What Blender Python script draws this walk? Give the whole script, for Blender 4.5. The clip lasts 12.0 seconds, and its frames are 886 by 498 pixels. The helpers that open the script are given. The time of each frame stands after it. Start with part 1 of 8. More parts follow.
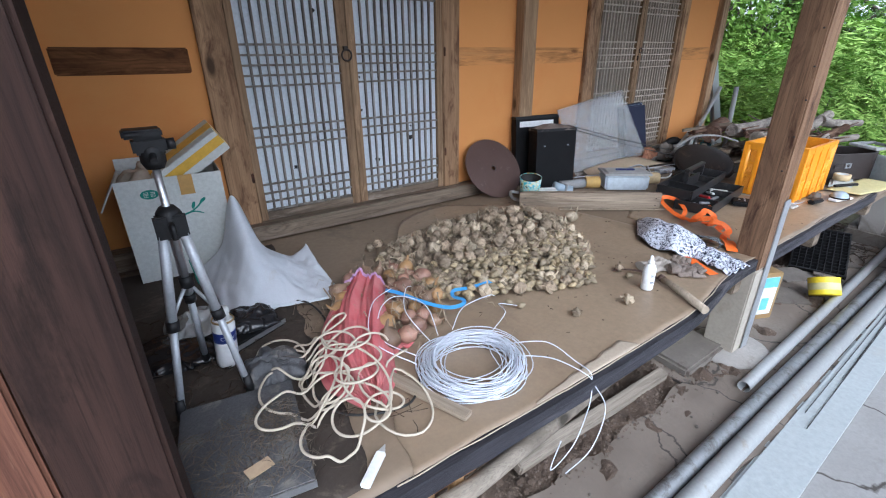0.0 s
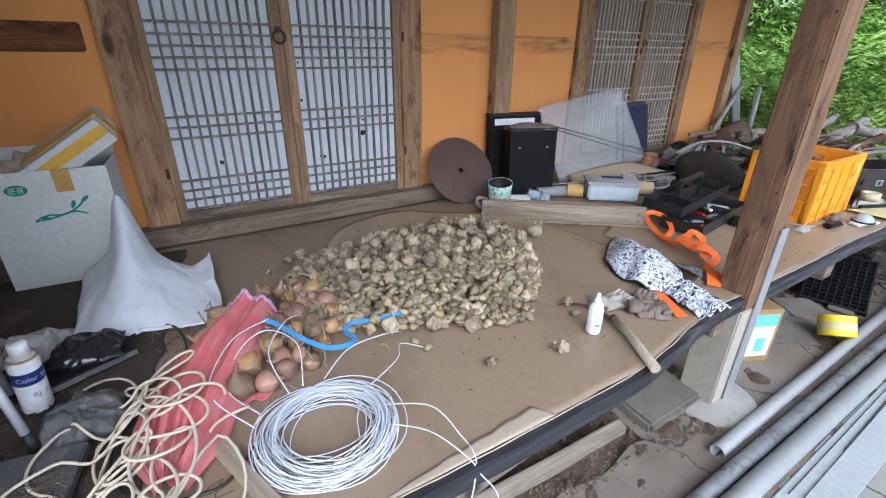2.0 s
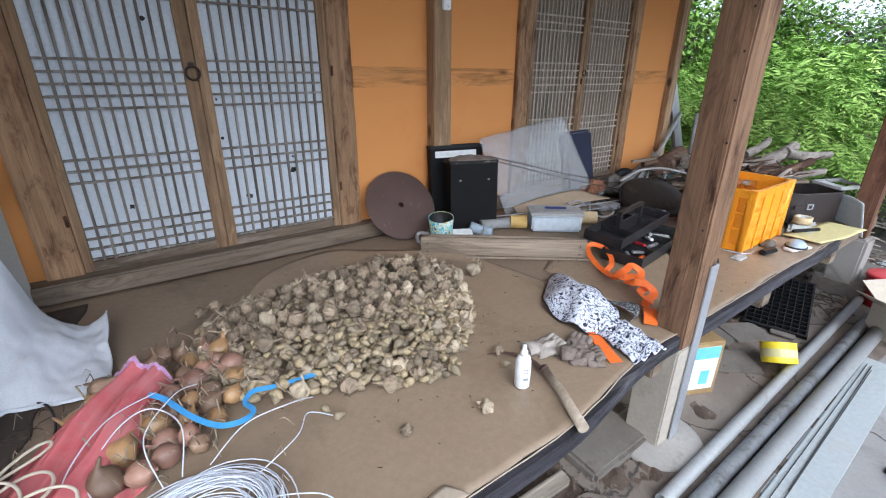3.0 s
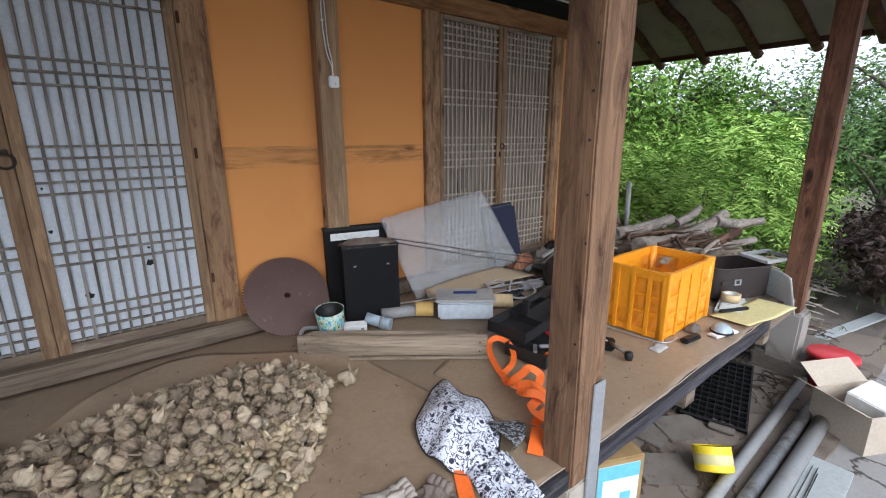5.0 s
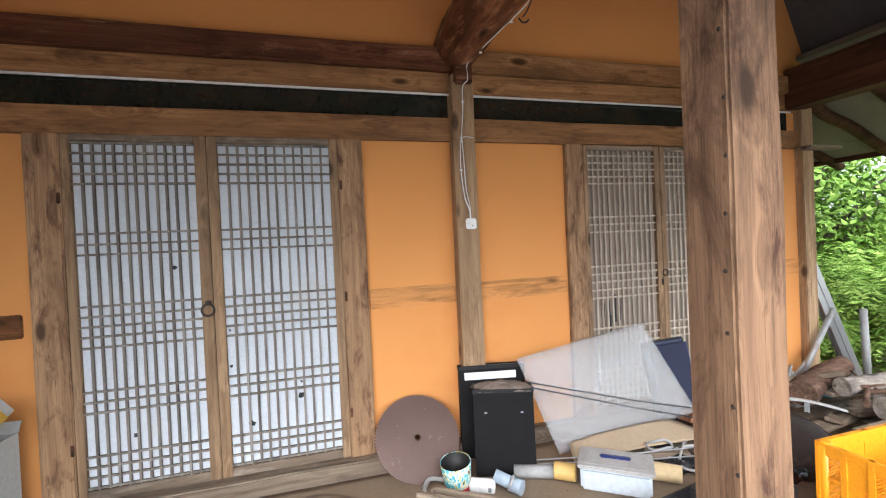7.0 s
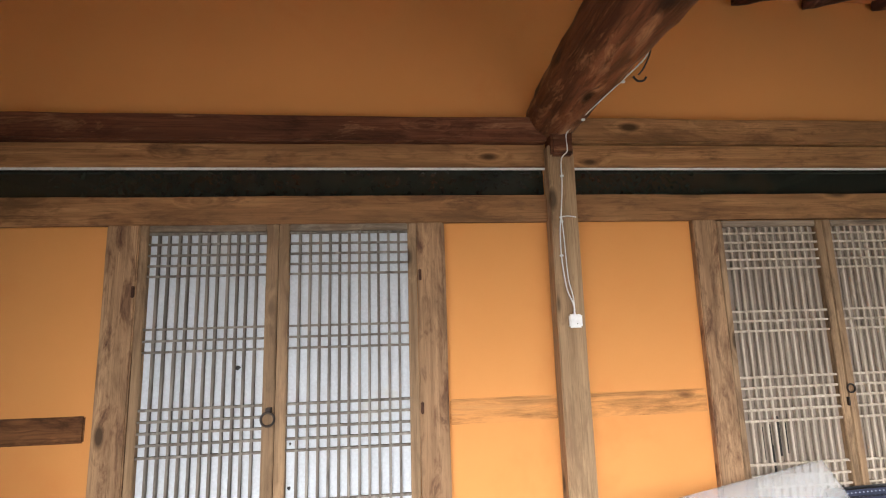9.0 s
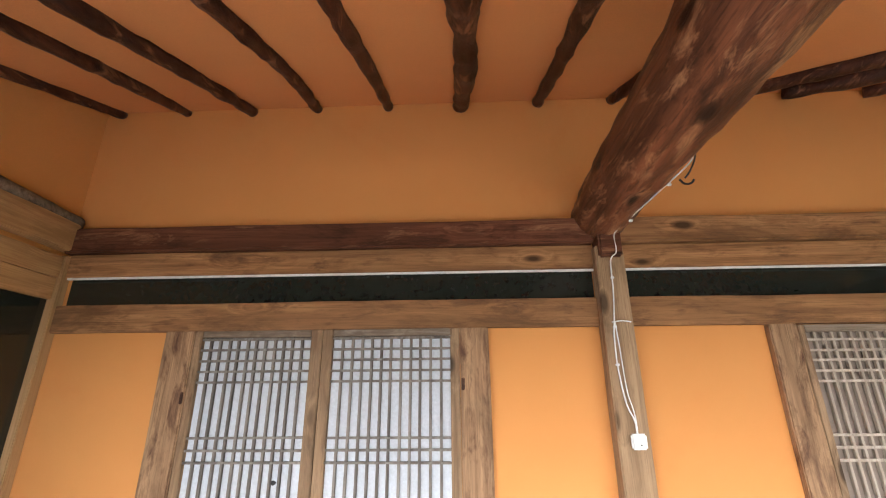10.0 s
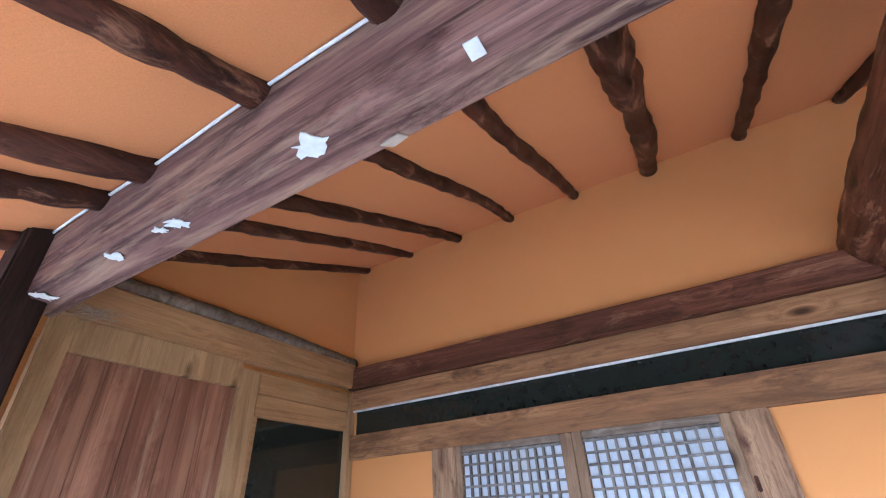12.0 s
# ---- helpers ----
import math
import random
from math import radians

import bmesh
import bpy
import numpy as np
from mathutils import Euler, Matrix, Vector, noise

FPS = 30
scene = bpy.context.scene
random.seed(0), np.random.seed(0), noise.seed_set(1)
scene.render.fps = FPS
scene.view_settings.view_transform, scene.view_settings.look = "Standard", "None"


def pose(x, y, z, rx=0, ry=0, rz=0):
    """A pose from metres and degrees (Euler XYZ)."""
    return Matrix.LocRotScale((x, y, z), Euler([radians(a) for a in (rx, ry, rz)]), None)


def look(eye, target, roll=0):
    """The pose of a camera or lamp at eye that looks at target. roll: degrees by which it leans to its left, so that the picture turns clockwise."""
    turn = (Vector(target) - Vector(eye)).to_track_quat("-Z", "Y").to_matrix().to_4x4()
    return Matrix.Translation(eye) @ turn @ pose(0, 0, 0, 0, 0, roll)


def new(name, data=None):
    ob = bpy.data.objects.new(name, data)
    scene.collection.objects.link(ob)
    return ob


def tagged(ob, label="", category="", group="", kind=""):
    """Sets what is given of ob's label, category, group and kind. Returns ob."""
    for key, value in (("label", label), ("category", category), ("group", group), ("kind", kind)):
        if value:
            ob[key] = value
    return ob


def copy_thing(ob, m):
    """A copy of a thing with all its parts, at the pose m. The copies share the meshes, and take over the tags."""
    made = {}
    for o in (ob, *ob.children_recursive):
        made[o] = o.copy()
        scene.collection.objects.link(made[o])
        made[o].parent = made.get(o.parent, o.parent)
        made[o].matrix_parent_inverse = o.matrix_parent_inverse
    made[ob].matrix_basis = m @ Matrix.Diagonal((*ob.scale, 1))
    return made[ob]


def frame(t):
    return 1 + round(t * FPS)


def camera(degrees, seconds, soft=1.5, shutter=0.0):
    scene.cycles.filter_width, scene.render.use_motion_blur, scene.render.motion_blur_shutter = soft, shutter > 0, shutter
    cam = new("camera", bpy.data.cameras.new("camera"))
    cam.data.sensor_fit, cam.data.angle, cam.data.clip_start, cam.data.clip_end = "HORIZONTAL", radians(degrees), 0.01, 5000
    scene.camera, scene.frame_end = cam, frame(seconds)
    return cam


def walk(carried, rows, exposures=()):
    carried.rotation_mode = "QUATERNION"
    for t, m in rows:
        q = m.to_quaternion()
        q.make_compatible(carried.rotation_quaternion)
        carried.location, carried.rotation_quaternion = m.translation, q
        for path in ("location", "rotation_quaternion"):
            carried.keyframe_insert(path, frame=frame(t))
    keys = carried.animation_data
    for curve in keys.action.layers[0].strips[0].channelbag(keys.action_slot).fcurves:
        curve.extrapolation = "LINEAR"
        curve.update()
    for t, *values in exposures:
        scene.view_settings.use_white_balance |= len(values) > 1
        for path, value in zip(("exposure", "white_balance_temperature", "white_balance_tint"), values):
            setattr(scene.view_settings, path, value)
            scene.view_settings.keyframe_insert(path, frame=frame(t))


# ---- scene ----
# ---------- camera and walk ----------
cam = camera(90.0, 12.0, 1.1)
PATH = [
    (0, (0.137, 0.09, 1.435), (1.175, 1.602, 0.636), -0.7),
    (0.5, (0.27, 0.06, 1.426), (1.265, 1.598, 0.622), -0.5),
    (1, (0.436, 0.022, 1.425), (1.359, 1.599, 0.613), -0.1),
    (1.5, (0.537, 0.049, 1.402), (1.435, 1.63, 0.568), 0.3),
    (2, (0.672, 0.143, 1.406), (1.617, 1.7, 0.579), 0.7),
    (2.5, (0.771, 0.194, 1.434), (1.792, 1.72, 0.642), 0.6),
    (3, (0.893, 0.162, 1.453), (1.967, 1.678, 0.715), 0.4),
    (3.5, (1.092, 0.083, 1.476), (2.188, 1.613, 0.798), 0.3),
    (3.7, (1.152, 0.06, 1.479), (2.256, 1.591, 0.819), 0.1),
    (5.3, (1.529, 0.156, 1.556), (2.734, 1.69, 1.115), -0.6),
    (5.5, (1.585, 0.151, 1.577), (2.75, 1.726, 1.174), -0.5),
    (6, (1.715, 0.142, 1.616), (2.718, 1.846, 1.313), -0.8),
    (6.5, (1.733, 0.151, 1.67), (2.503, 1.99, 1.512), -1.8),
    (7, (1.718, 0.164, 1.718), (2.273, 2.085, 1.692), -2.6),
    (7.2, (1.718, 0.172, 1.721), (2.198, 2.114, 1.736), -2.8),
    (8.8, (1.767, 0.506, 1.873), (2.009, 2.482, 2.067), -1.6),
    (9, (1.796, 0.527, 1.873), (1.97, 2.499, 2.158), -1.6),
    (9.5, (1.839, 0.551, 1.932), (1.884, 2.494, 2.404), -0.9),
    (10, (1.86, 0.546, 1.975), (1.787, 2.435, 2.629), -0.4),
    (10.5, (1.876, 0.531, 2.0), (1.669, 2.352, 2.801), -0.2),
    (11, (1.882, 0.496, 2.003), (1.466, 2.231, 2.907), -0.2),
    (11.5, (1.876, 0.478, 2.004), (1.212, 2.088, 2.989), -1.4),
    (12, (1.853, 0.471, 2.004), (0.984, 1.95, 3.032), -2.9),
]
EXPOSURES = [(0, 1.18, 5400, 10), (1.5, 1.25, 5400, 10), (2.5, 1.2, 5500, 10), (3.7, 1.2, 5600, 10), (5.5, 0.95, 5800, 11), (6.5, 1.75, 5900, 11), (7.2, 2.17, 6100, 11), (9.0, 2.4, 6500, 12), (10.2, 3.05, 6200, 13), (11.5, 3.28, 5050, 14), (12, 3.22, 4800, 14)]
walk(cam, [(t, look(eye, target, roll)) for t, eye, target, roll in PATH], EXPOSURES)

# ---------- world and sun: a bright overcast day ----------
world = bpy.data.worlds.new("overcast_sky")
scene.world = world
world.use_nodes = True
wn, wl = world.node_tree.nodes, world.node_tree.links
sky = wn.new("ShaderNodeTexSky")
sky.sky_type, sky.sun_disc = "NISHITA", False
sky.sun_elevation, sky.sun_rotation = radians(40), radians(200)
sky.air_density, sky.dust_density, sky.ozone_density = 1.0, 6.0, 0.6
soft_sky = wn.new("ShaderNodeHueSaturation")
soft_sky.inputs["Saturation"].default_value = 0.5
wl.new(sky.outputs[0], soft_sky.inputs["Color"])
cloud = wn.new("ShaderNodeMix")
cloud.data_type = "RGBA"
cloud.inputs[0].default_value = 0.6
cloud.inputs[7].default_value = (6.9, 7.1, 7.4, 1)
wl.new(soft_sky.outputs[0], cloud.inputs[6])
wl.new(cloud.outputs[2], wn["Background"].inputs[0])
wn["Background"].inputs[1].default_value = 0.15
sun = new("sun", bpy.data.lights.new("sun", "SUN"))
sun.data.energy, sun.data.angle, sun.data.color = 0.95, radians(55), (1.0, 0.97, 0.92)
sun.matrix_world = look((0, 0, 0), (-math.sin(radians(200)), -math.cos(radians(200)), -math.tan(radians(40))))

# ---------- heights and lines of the plan ----------
GROUND, FLOOR, WALL_Y = -0.05, 0.52, 2.60
SLOPE = 0.365


def ceiling_z(y):
    return 3.54 - SLOPE * (2.6 - y)


# ---------- materials ----------
def nodes_of(name):
    m = bpy.data.materials.new(name)
    m.use_nodes = True
    t = m.node_tree
    return m, t.nodes, t.links, t.nodes["Principled BSDF"]


def socket_mix(nd, ln, fac, a, b, mode="MIX"):
    mix = nd.new("ShaderNodeMix")
    mix.data_type, mix.blend_type = "RGBA", mode
    for k, v in ((0, fac), (6, a), (7, b)):
        if isinstance(v, (int, float)):
            mix.inputs[k].default_value = v
        elif isinstance(v, tuple):
            mix.inputs[k].default_value = (*v, 1)
        else:
            ln.new(v, mix.inputs[k])
    return mix.outputs[2]


def ramp(nd, ln, src, lo, hi):
    r = nd.new("ShaderNodeMapRange")
    r.inputs[1].default_value, r.inputs[2].default_value = lo, hi
    ln.new(src, r.inputs[0])
    return r.outputs[0]


def coords(nd, ln, stretch=(1, 1, 1), shift=False):
    tc, mp = nd.new("ShaderNodeTexCoord"), nd.new("ShaderNodeMapping")
    ln.new(tc.outputs["Object"], mp.inputs[0])
    mp.inputs[3].default_value = stretch
    if shift:
        info, mul = nd.new("ShaderNodeObjectInfo"), nd.new("ShaderNodeVectorMath")
        mul.operation = "SCALE"
        mul.inputs[0].default_value = (31.0, 17.0, 23.0)
        ln.new(info.outputs["Random"], mul.inputs["Scale"])
        ln.new(mul.outputs[0], mp.inputs[1])
    return mp.outputs[0]


def noise_tex(nd, ln, vec, scale, detail=5, rough=0.6, distort=0.0):
    n = nd.new("ShaderNodeTexNoise")
    n.inputs["Scale"].default_value, n.inputs["Detail"].default_value = scale, detail
    n.inputs["Roughness"].default_value, n.inputs["Distortion"].default_value = rough, distort
    ln.new(vec, n.inputs[0])
    return n.outputs[0]


def bump(nd, ln, bsdf, height, strength, distance=0.01):
    b = nd.new("ShaderNodeBump")
    b.inputs["Strength"].default_value, b.inputs["Distance"].default_value = strength, distance
    ln.new(height, b.inputs["Height"])
    ln.new(b.outputs[0], bsdf.inputs["Normal"])


def surface(name, a, b, scale=6, fine=60, rough=0.8, relief=0.3, metal=0.0, stretch=(1, 1, 1), vary=0.0, dirt=None, dirt_amount=0.5, dirt_scale=3.0, alpha=1.0, spec=0.5, depth=0.004):
    """A mottled surface: two colours, grain at two scales, patches of dirt, relief."""
    m, nd, ln, bs = nodes_of(name)
    v = coords(nd, ln, stretch, vary > 0)
    big, small = noise_tex(nd, ln, v, scale, 4), noise_tex(nd, ln, v, fine, 6, 0.7)
    col = socket_mix(nd, ln, ramp(nd, ln, big, 0.32, 0.68), a, b)
    col = socket_mix(nd, ln, ramp(nd, ln, small, 0.3, 0.75), col, tuple(0.72 * x for x in a))
    if dirt:
        stain = noise_tex(nd, ln, v, dirt_scale, 7, 0.72, 0.4)
        col = socket_mix(nd, ln, ramp(nd, ln, stain, 0.66 - 0.25 * dirt_amount, 0.78 - 0.18 * dirt_amount), col, dirt)
    if vary:
        info, hsv = nd.new("ShaderNodeObjectInfo"), nd.new("ShaderNodeHueSaturation")
        r = nd.new("ShaderNodeMapRange")
        r.inputs[3].default_value, r.inputs[4].default_value = 1 - vary, 1 + vary
        ln.new(info.outputs["Random"], r.inputs[0])
        ln.new(r.outputs[0], hsv.inputs["Value"])
        ln.new(col, hsv.inputs["Color"])
        col = hsv.outputs[0]
    ln.new(col, bs.inputs["Base Color"])
    rr = nd.new("ShaderNodeMapRange")
    rr.inputs[3].default_value, rr.inputs[4].default_value = max(0.05, rough - 0.12), min(1.0, rough + 0.1)
    ln.new(small, rr.inputs[0])
    ln.new(rr.outputs[0], bs.inputs["Roughness"])
    bs.inputs["Metallic"].default_value = metal
    bs.inputs["Alpha"].default_value = alpha
    bs.inputs["Specular IOR Level"].default_value = spec
    if relief:
        bump(nd, ln, bs, small, relief, depth)
    return m


def wood(name, light, dark, axis="x", grain=1.0, rough=0.75, knots=0.6, weather=None, weather_amount=0.4, relief=0.35, stain=0.7, run=0.05):
    """Timber with grain along one axis, dark late-wood lines, small knots that bend the grain, and weathering in streaks."""
    m, nd, ln, bs = nodes_of(name)
    light, dark = tuple(1.12 * c for c in light), tuple(0.72 * c for c in dark)

    def along(f):
        return coords(nd, ln, {"x": (f, 1, 1), "y": (1, f, 1), "z": (1, 1, f)}[axis], True)
    v, k, long_v = along(0.045), along(0.4), along(0.02)
    vo = nd.new("ShaderNodeTexVoronoi")
    vo.inputs["Scale"].default_value = 6.5
    ln.new(k, vo.inputs[0])
    keep = nd.new("ShaderNodeSeparateColor")
    ln.new(vo.outputs["Color"], keep.inputs[0])
    bend = nd.new("ShaderNodeVectorMath")
    bend.operation = "SCALE"
    bend.inputs[0].default_value = (0.05, 0.05, 0.05)
    ln.new(ramp(nd, ln, vo.outputs["Distance"], 0.35, 0.05), bend.inputs["Scale"])
    shifted = nd.new("ShaderNodeVectorMath")
    ln.new(v, shifted.inputs[0])
    ln.new(bend.outputs[0], shifted.inputs[1])
    rings = noise_tex(nd, ln, shifted.outputs[0], 30 * grain, 4, 0.6, 0.5)
    fibre = noise_tex(nd, ln, long_v, 210 * grain, 5, 0.75)
    broad = noise_tex(nd, ln, along(0.12), 4.0, 5, 0.65, 0.3)
    col = socket_mix(nd, ln, ramp(nd, ln, rings, 0.36, 0.68), light, dark)
    col = socket_mix(nd, ln, ramp(nd, ln, broad, 0.40, 0.72), col, tuple(0.5 * (p + q) * (0.62 if stain > 0.3 else 0.88) for p, q in zip(light, dark)))
    col = socket_mix(nd, ln, ramp(nd, ln, fibre, 0.50, 0.76), col, tuple((0.5 if stain > 0.3 else 0.8) * c for c in dark))
    if stain:
        blot = noise_tex(nd, ln, along(0.25), 7.0, 9, 0.75, 0.6)
        sm = nd.new("ShaderNodeMath")
        sm.operation = "MULTIPLY"
        sm.inputs[1].default_value = stain
        ln.new(ramp(nd, ln, blot, 0.50, 0.62), sm.inputs[0])
        col = socket_mix(nd, ln, sm.outputs[0], col, tuple(0.4 * c for c in dark))
    if weather:
        w = noise_tex(nd, ln, along(run), 16.0, 8, 0.72, 0.5)
        col = socket_mix(nd, ln, ramp(nd, ln, w, 0.60 - 0.22 * weather_amount, 0.76 - 0.22 * weather_amount), col, weather)
    if knots:
        spot = ramp(nd, ln, vo.outputs["Distance"], 0.17, 0.08)
        mul = nd.new("ShaderNodeMath")
        mul.operation = "MULTIPLY"
        ln.new(ramp(nd, ln, keep.outputs[0], 0.62 - 0.2 * knots, 0.66 - 0.2 * knots), mul.inputs[1])
        ln.new(spot, mul.inputs[0])
        col = socket_mix(nd, ln, mul.outputs[0], col, tuple(0.3 * c for c in dark))
    ln.new(col, bs.inputs["Base Color"])
    bs.inputs["Roughness"].default_value = rough
    bs.inputs["Specular IOR Level"].default_value = 0.22
    bump(nd, ln, bs, socket_mix(nd, ln, 0.5, rings, fibre), relief, 0.006)
    return m


def plain(name, colour, rough=0.5, metal=0.0, trans=0.0, alpha=1.0, relief=0.0, spec=0.5):
    m, nd, ln, bs = nodes_of(name)
    v = coords(nd, ln, (1, 1, 1), True)
    n = noise_tex(nd, ln, v, 35, 5, 0.65)
    ln.new(socket_mix(nd, ln, ramp(nd, ln, n, 0.35, 0.75), colour, tuple(0.78 * c for c in colour)), bs.inputs["Base Color"])
    bs.inputs["Roughness"].default_value, bs.inputs["Metallic"].default_value = rough, metal
    bs.inputs["Transmission Weight"].default_value, bs.inputs["Alpha"].default_value = trans, alpha
    bs.inputs["Specular IOR Level"].default_value = spec
    if relief:
        bump(nd, ln, bs, n, relief, 0.003)
    return m


M = {}
M["plaster"] = surface("ochre_plaster", (0.71, 0.318, 0.094), (0.65, 0.276, 0.076), 1.1, 320, 0.9, 0.15, dirt=(0.585, 0.235, 0.066), dirt_amount=0.45, dirt_scale=1.3)
M["ceil"] = surface("ochre_ceiling_plaster", (0.70, 0.302, 0.104), (0.645, 0.264, 0.086), 1.3, 260, 0.9, 0.12, dirt=(0.50, 0.19, 0.06), dirt_amount=0.2, dirt_scale=1.7)
M["timber_x"] = wood("pine_timber_lengthwise", (0.43, 0.225, 0.098), (0.295, 0.142, 0.06), "x", knots=1.7, weather=(0.115, 0.056, 0.027), weather_amount=0.3, stain=0.6, run=0.25)
M["timber_z"] = wood("pine_timber_upright", (0.44, 0.30, 0.175), (0.37, 0.235, 0.13), "z", knots=1.3, weather=(0.20, 0.12, 0.07), weather_amount=0.2, stain=0.45, run=0.2)
M["timber_y"] = wood("pine_timber_crosswise", (0.46, 0.275, 0.125), (0.45, 0.252, 0.108), "y", knots=0.8, weather=(0.28, 0.15, 0.07), weather_amount=0.2, stain=0.3, run=0.15)
M["timber_z_pale"] = wood("pine_stile_pale", (0.48, 0.305, 0.15), (0.47, 0.282, 0.13), "z", knots=0.8, weather=(0.30, 0.17, 0.08), weather_amount=0.2, stain=0.3, run=0.15)
M["jamb"] = wood("worn_door_jamb", (0.43, 0.27, 0.15), (0.31, 0.18, 0.098), "z", knots=1.3, weather=(0.085, 0.038, 0.022), weather_amount=0.45, stain=0.5, run=0.3)
M["beam_dark"] = wood("old_dark_beam", (0.19, 0.072, 0.036), (0.09, 0.030, 0.016), "x", knots=1.0, weather=(0.30, 0.155, 0.08), weather_amount=0.16, run=0.2)
M["front_beam"] = wood("purplish_front_beam", (0.25, 0.145, 0.118), (0.10, 0.05, 0.046), "x", knots=0.6, weather=(0.33, 0.225, 0.155), weather_amount=0.5, grain=0.6, run=0.10)
M["side_beam"] = wood("stained_side_beam", (0.10, 0.042, 0.022), (0.05, 0.02, 0.012), "y", knots=0.4)
M["post"] = wood("weathered_porch_post", (0.25, 0.150, 0.087), (0.165, 0.093, 0.053), "z", 0.8, 0.8, 1.6, (0.050, 0.023, 0.014), 0.40, 0.6, stain=0.7, run=0.25)
M["far_post"] = wood("red_brown_porch_post", (0.17, 0.085, 0.050), (0.10, 0.046, 0.028), "z", 0.8, 0.8, 1.2, (0.045, 0.02, 0.013), 0.35, 0.5, run=0.25)
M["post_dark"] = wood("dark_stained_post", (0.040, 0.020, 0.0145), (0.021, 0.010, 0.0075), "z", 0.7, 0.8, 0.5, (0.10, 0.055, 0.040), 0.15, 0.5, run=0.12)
M["grime"] = surface("grimy_old_floor", (0.060, 0.046, 0.035), (0.035, 0.026, 0.020), 5, 90, 0.9, 0.6, dirt=(0.11, 0.088, 0.068), dirt_amount=0.45, dirt_scale=11)
M["panel_red"] = wood("red_brown_door_panel", (0.40, 0.20, 0.115), (0.25, 0.095, 0.055), "z", 0.26, 0.6, 0.3, (0.44, 0.28, 0.17), 0.2, stain=0.5)
M["side_board"] = wood("worn_brown_board", (0.15, 0.066, 0.040), (0.085, 0.034, 0.022), "z", 0.8, 0.7, 0.5, (0.26, 0.15, 0.095), 0.12, run=0.06)
M["leaf"] = wood("door_leaf_frame", (0.33, 0.22, 0.128), (0.235, 0.148, 0.082), "z", knots=0.8, weather=(0.14, 0.085, 0.05), weather_amount=0.3, run=0.2)
M["leaf_x"] = wood("door_leaf_rail", (0.27, 0.21, 0.155), (0.18, 0.135, 0.095), "x", knots=0.4, weather=(0.32, 0.275, 0.225), weather_amount=0.3, run=0.12)
M["bar"] = wood("grey_lattice_bar", (0.235, 0.208, 0.182), (0.175, 0.152, 0.13), "z", 1.0, 0.85, 0.0, (0.30, 0.285, 0.265), 0.45, 0.3)
M["bar2"] = wood("pale_lattice_bar", (0.47, 0.41, 0.335), (0.38, 0.325, 0.26), "z", 1.0, 0.85, 0.0, (0.52, 0.47, 0.40), 0.35, 0.3, stain=0.2)
M["log"] = wood("peeled_log", (0.21, 0.080, 0.038), (0.075, 0.026, 0.014), "y", 0.5, 0.45, 1.0, (0.40, 0.21, 0.105), 0.40, 1.0, run=0.24)
M["rafter"] = wood("varnished_rafter", (0.10, 0.038, 0.021), (0.028, 0.011, 0.008), "y", 0.7, 0.42, 0.8, (0.34, 0.18, 0.10), 0.25, 1.0, run=0.22)
M["rail"] = wood("inset_wall_rail", (0.52, 0.26, 0.095), (0.36, 0.16, 0.06), "x", 0.9, 0.85, 0.5, (0.60, 0.275, 0.09), 0.8, stain=0.3, run=0.15)
M["rail_dark"] = wood("inset_wall_rail_dark", (0.24, 0.105, 0.04), (0.11, 0.045, 0.02), "x", 0.9, 0.85, 0.5)
M["paper"] = surface("door_paper", (0.62, 0.68, 0.74), (0.55, 0.60, 0.65), 2.2, 80, 0.9, 0.05, dirt=(0.50, 0.50, 0.47), dirt_amount=0.2, dirt_scale=2.0)
M["paper_old"] = surface("old_brown_door_paper", (0.27, 0.225, 0.185), (0.205, 0.165, 0.132), 2.2, 60, 0.9, 0.05, dirt=(0.13, 0.10, 0.08), dirt_amount=0.35, dirt_scale=2.5)
M["glass_dark"] = plain("dark_transom_glass", (0.018, 0.022, 0.018), 0.08, spec=0.6)
M["hole"] = plain("torn_paper_shadow", (0.012, 0.012, 0.012), 0.9)
M["iron"] = surface("black_iron", (0.035, 0.03, 0.028), (0.06, 0.04, 0.03), 20, 120, 0.6, 0.3, 0.6)
M["white_caulk"] = plain("white_caulk", (0.75, 0.76, 0.74), 0.7)
M["porch_wood"] = wood("grey_porch_board", (0.27, 0.215, 0.16), (0.16, 0.12, 0.085), "x", 0.8, 0.85, 0.4, (0.19, 0.155, 0.12), 0.5)
M["sheet"] = surface("brown_floor_sheet", (0.315, 0.240, 0.165), (0.255, 0.188, 0.125), 1.1, 45, 0.40, 0.10, dirt=(0.185, 0.138, 0.095), dirt_amount=0.55, dirt_scale=2.0)
M["dust"] = surface("dusty_floor_sheet", (0.275, 0.21, 0.145), (0.205, 0.155, 0.108), 2.0, 40, 0.6, 0.15, dirt=(0.13, 0.10, 0.075), dirt_amount=0.45, dirt_scale=2.4)
M["fascia"] = wood("blue_black_porch_edge", (0.060, 0.058, 0.068), (0.022, 0.021, 0.026), "x", 1.6, 0.7, 0.2, (0.16, 0.15, 0.155), 0.25, 0.8)
M["concrete"] = surface("stained_concrete", (0.33, 0.31, 0.285), (0.24, 0.22, 0.20), 1.8, 70, 0.85, 0.35, dirt=(0.10, 0.078, 0.06), dirt_amount=0.55, dirt_scale=1.7)
M["dirt"] = surface("dry_soil", (0.15, 0.105, 0.075), (0.085, 0.058, 0.041), 11, 95, 0.95, 1.0, dirt=(0.23, 0.175, 0.13), dirt_amount=0.45, dirt_scale=30, depth=0.02)
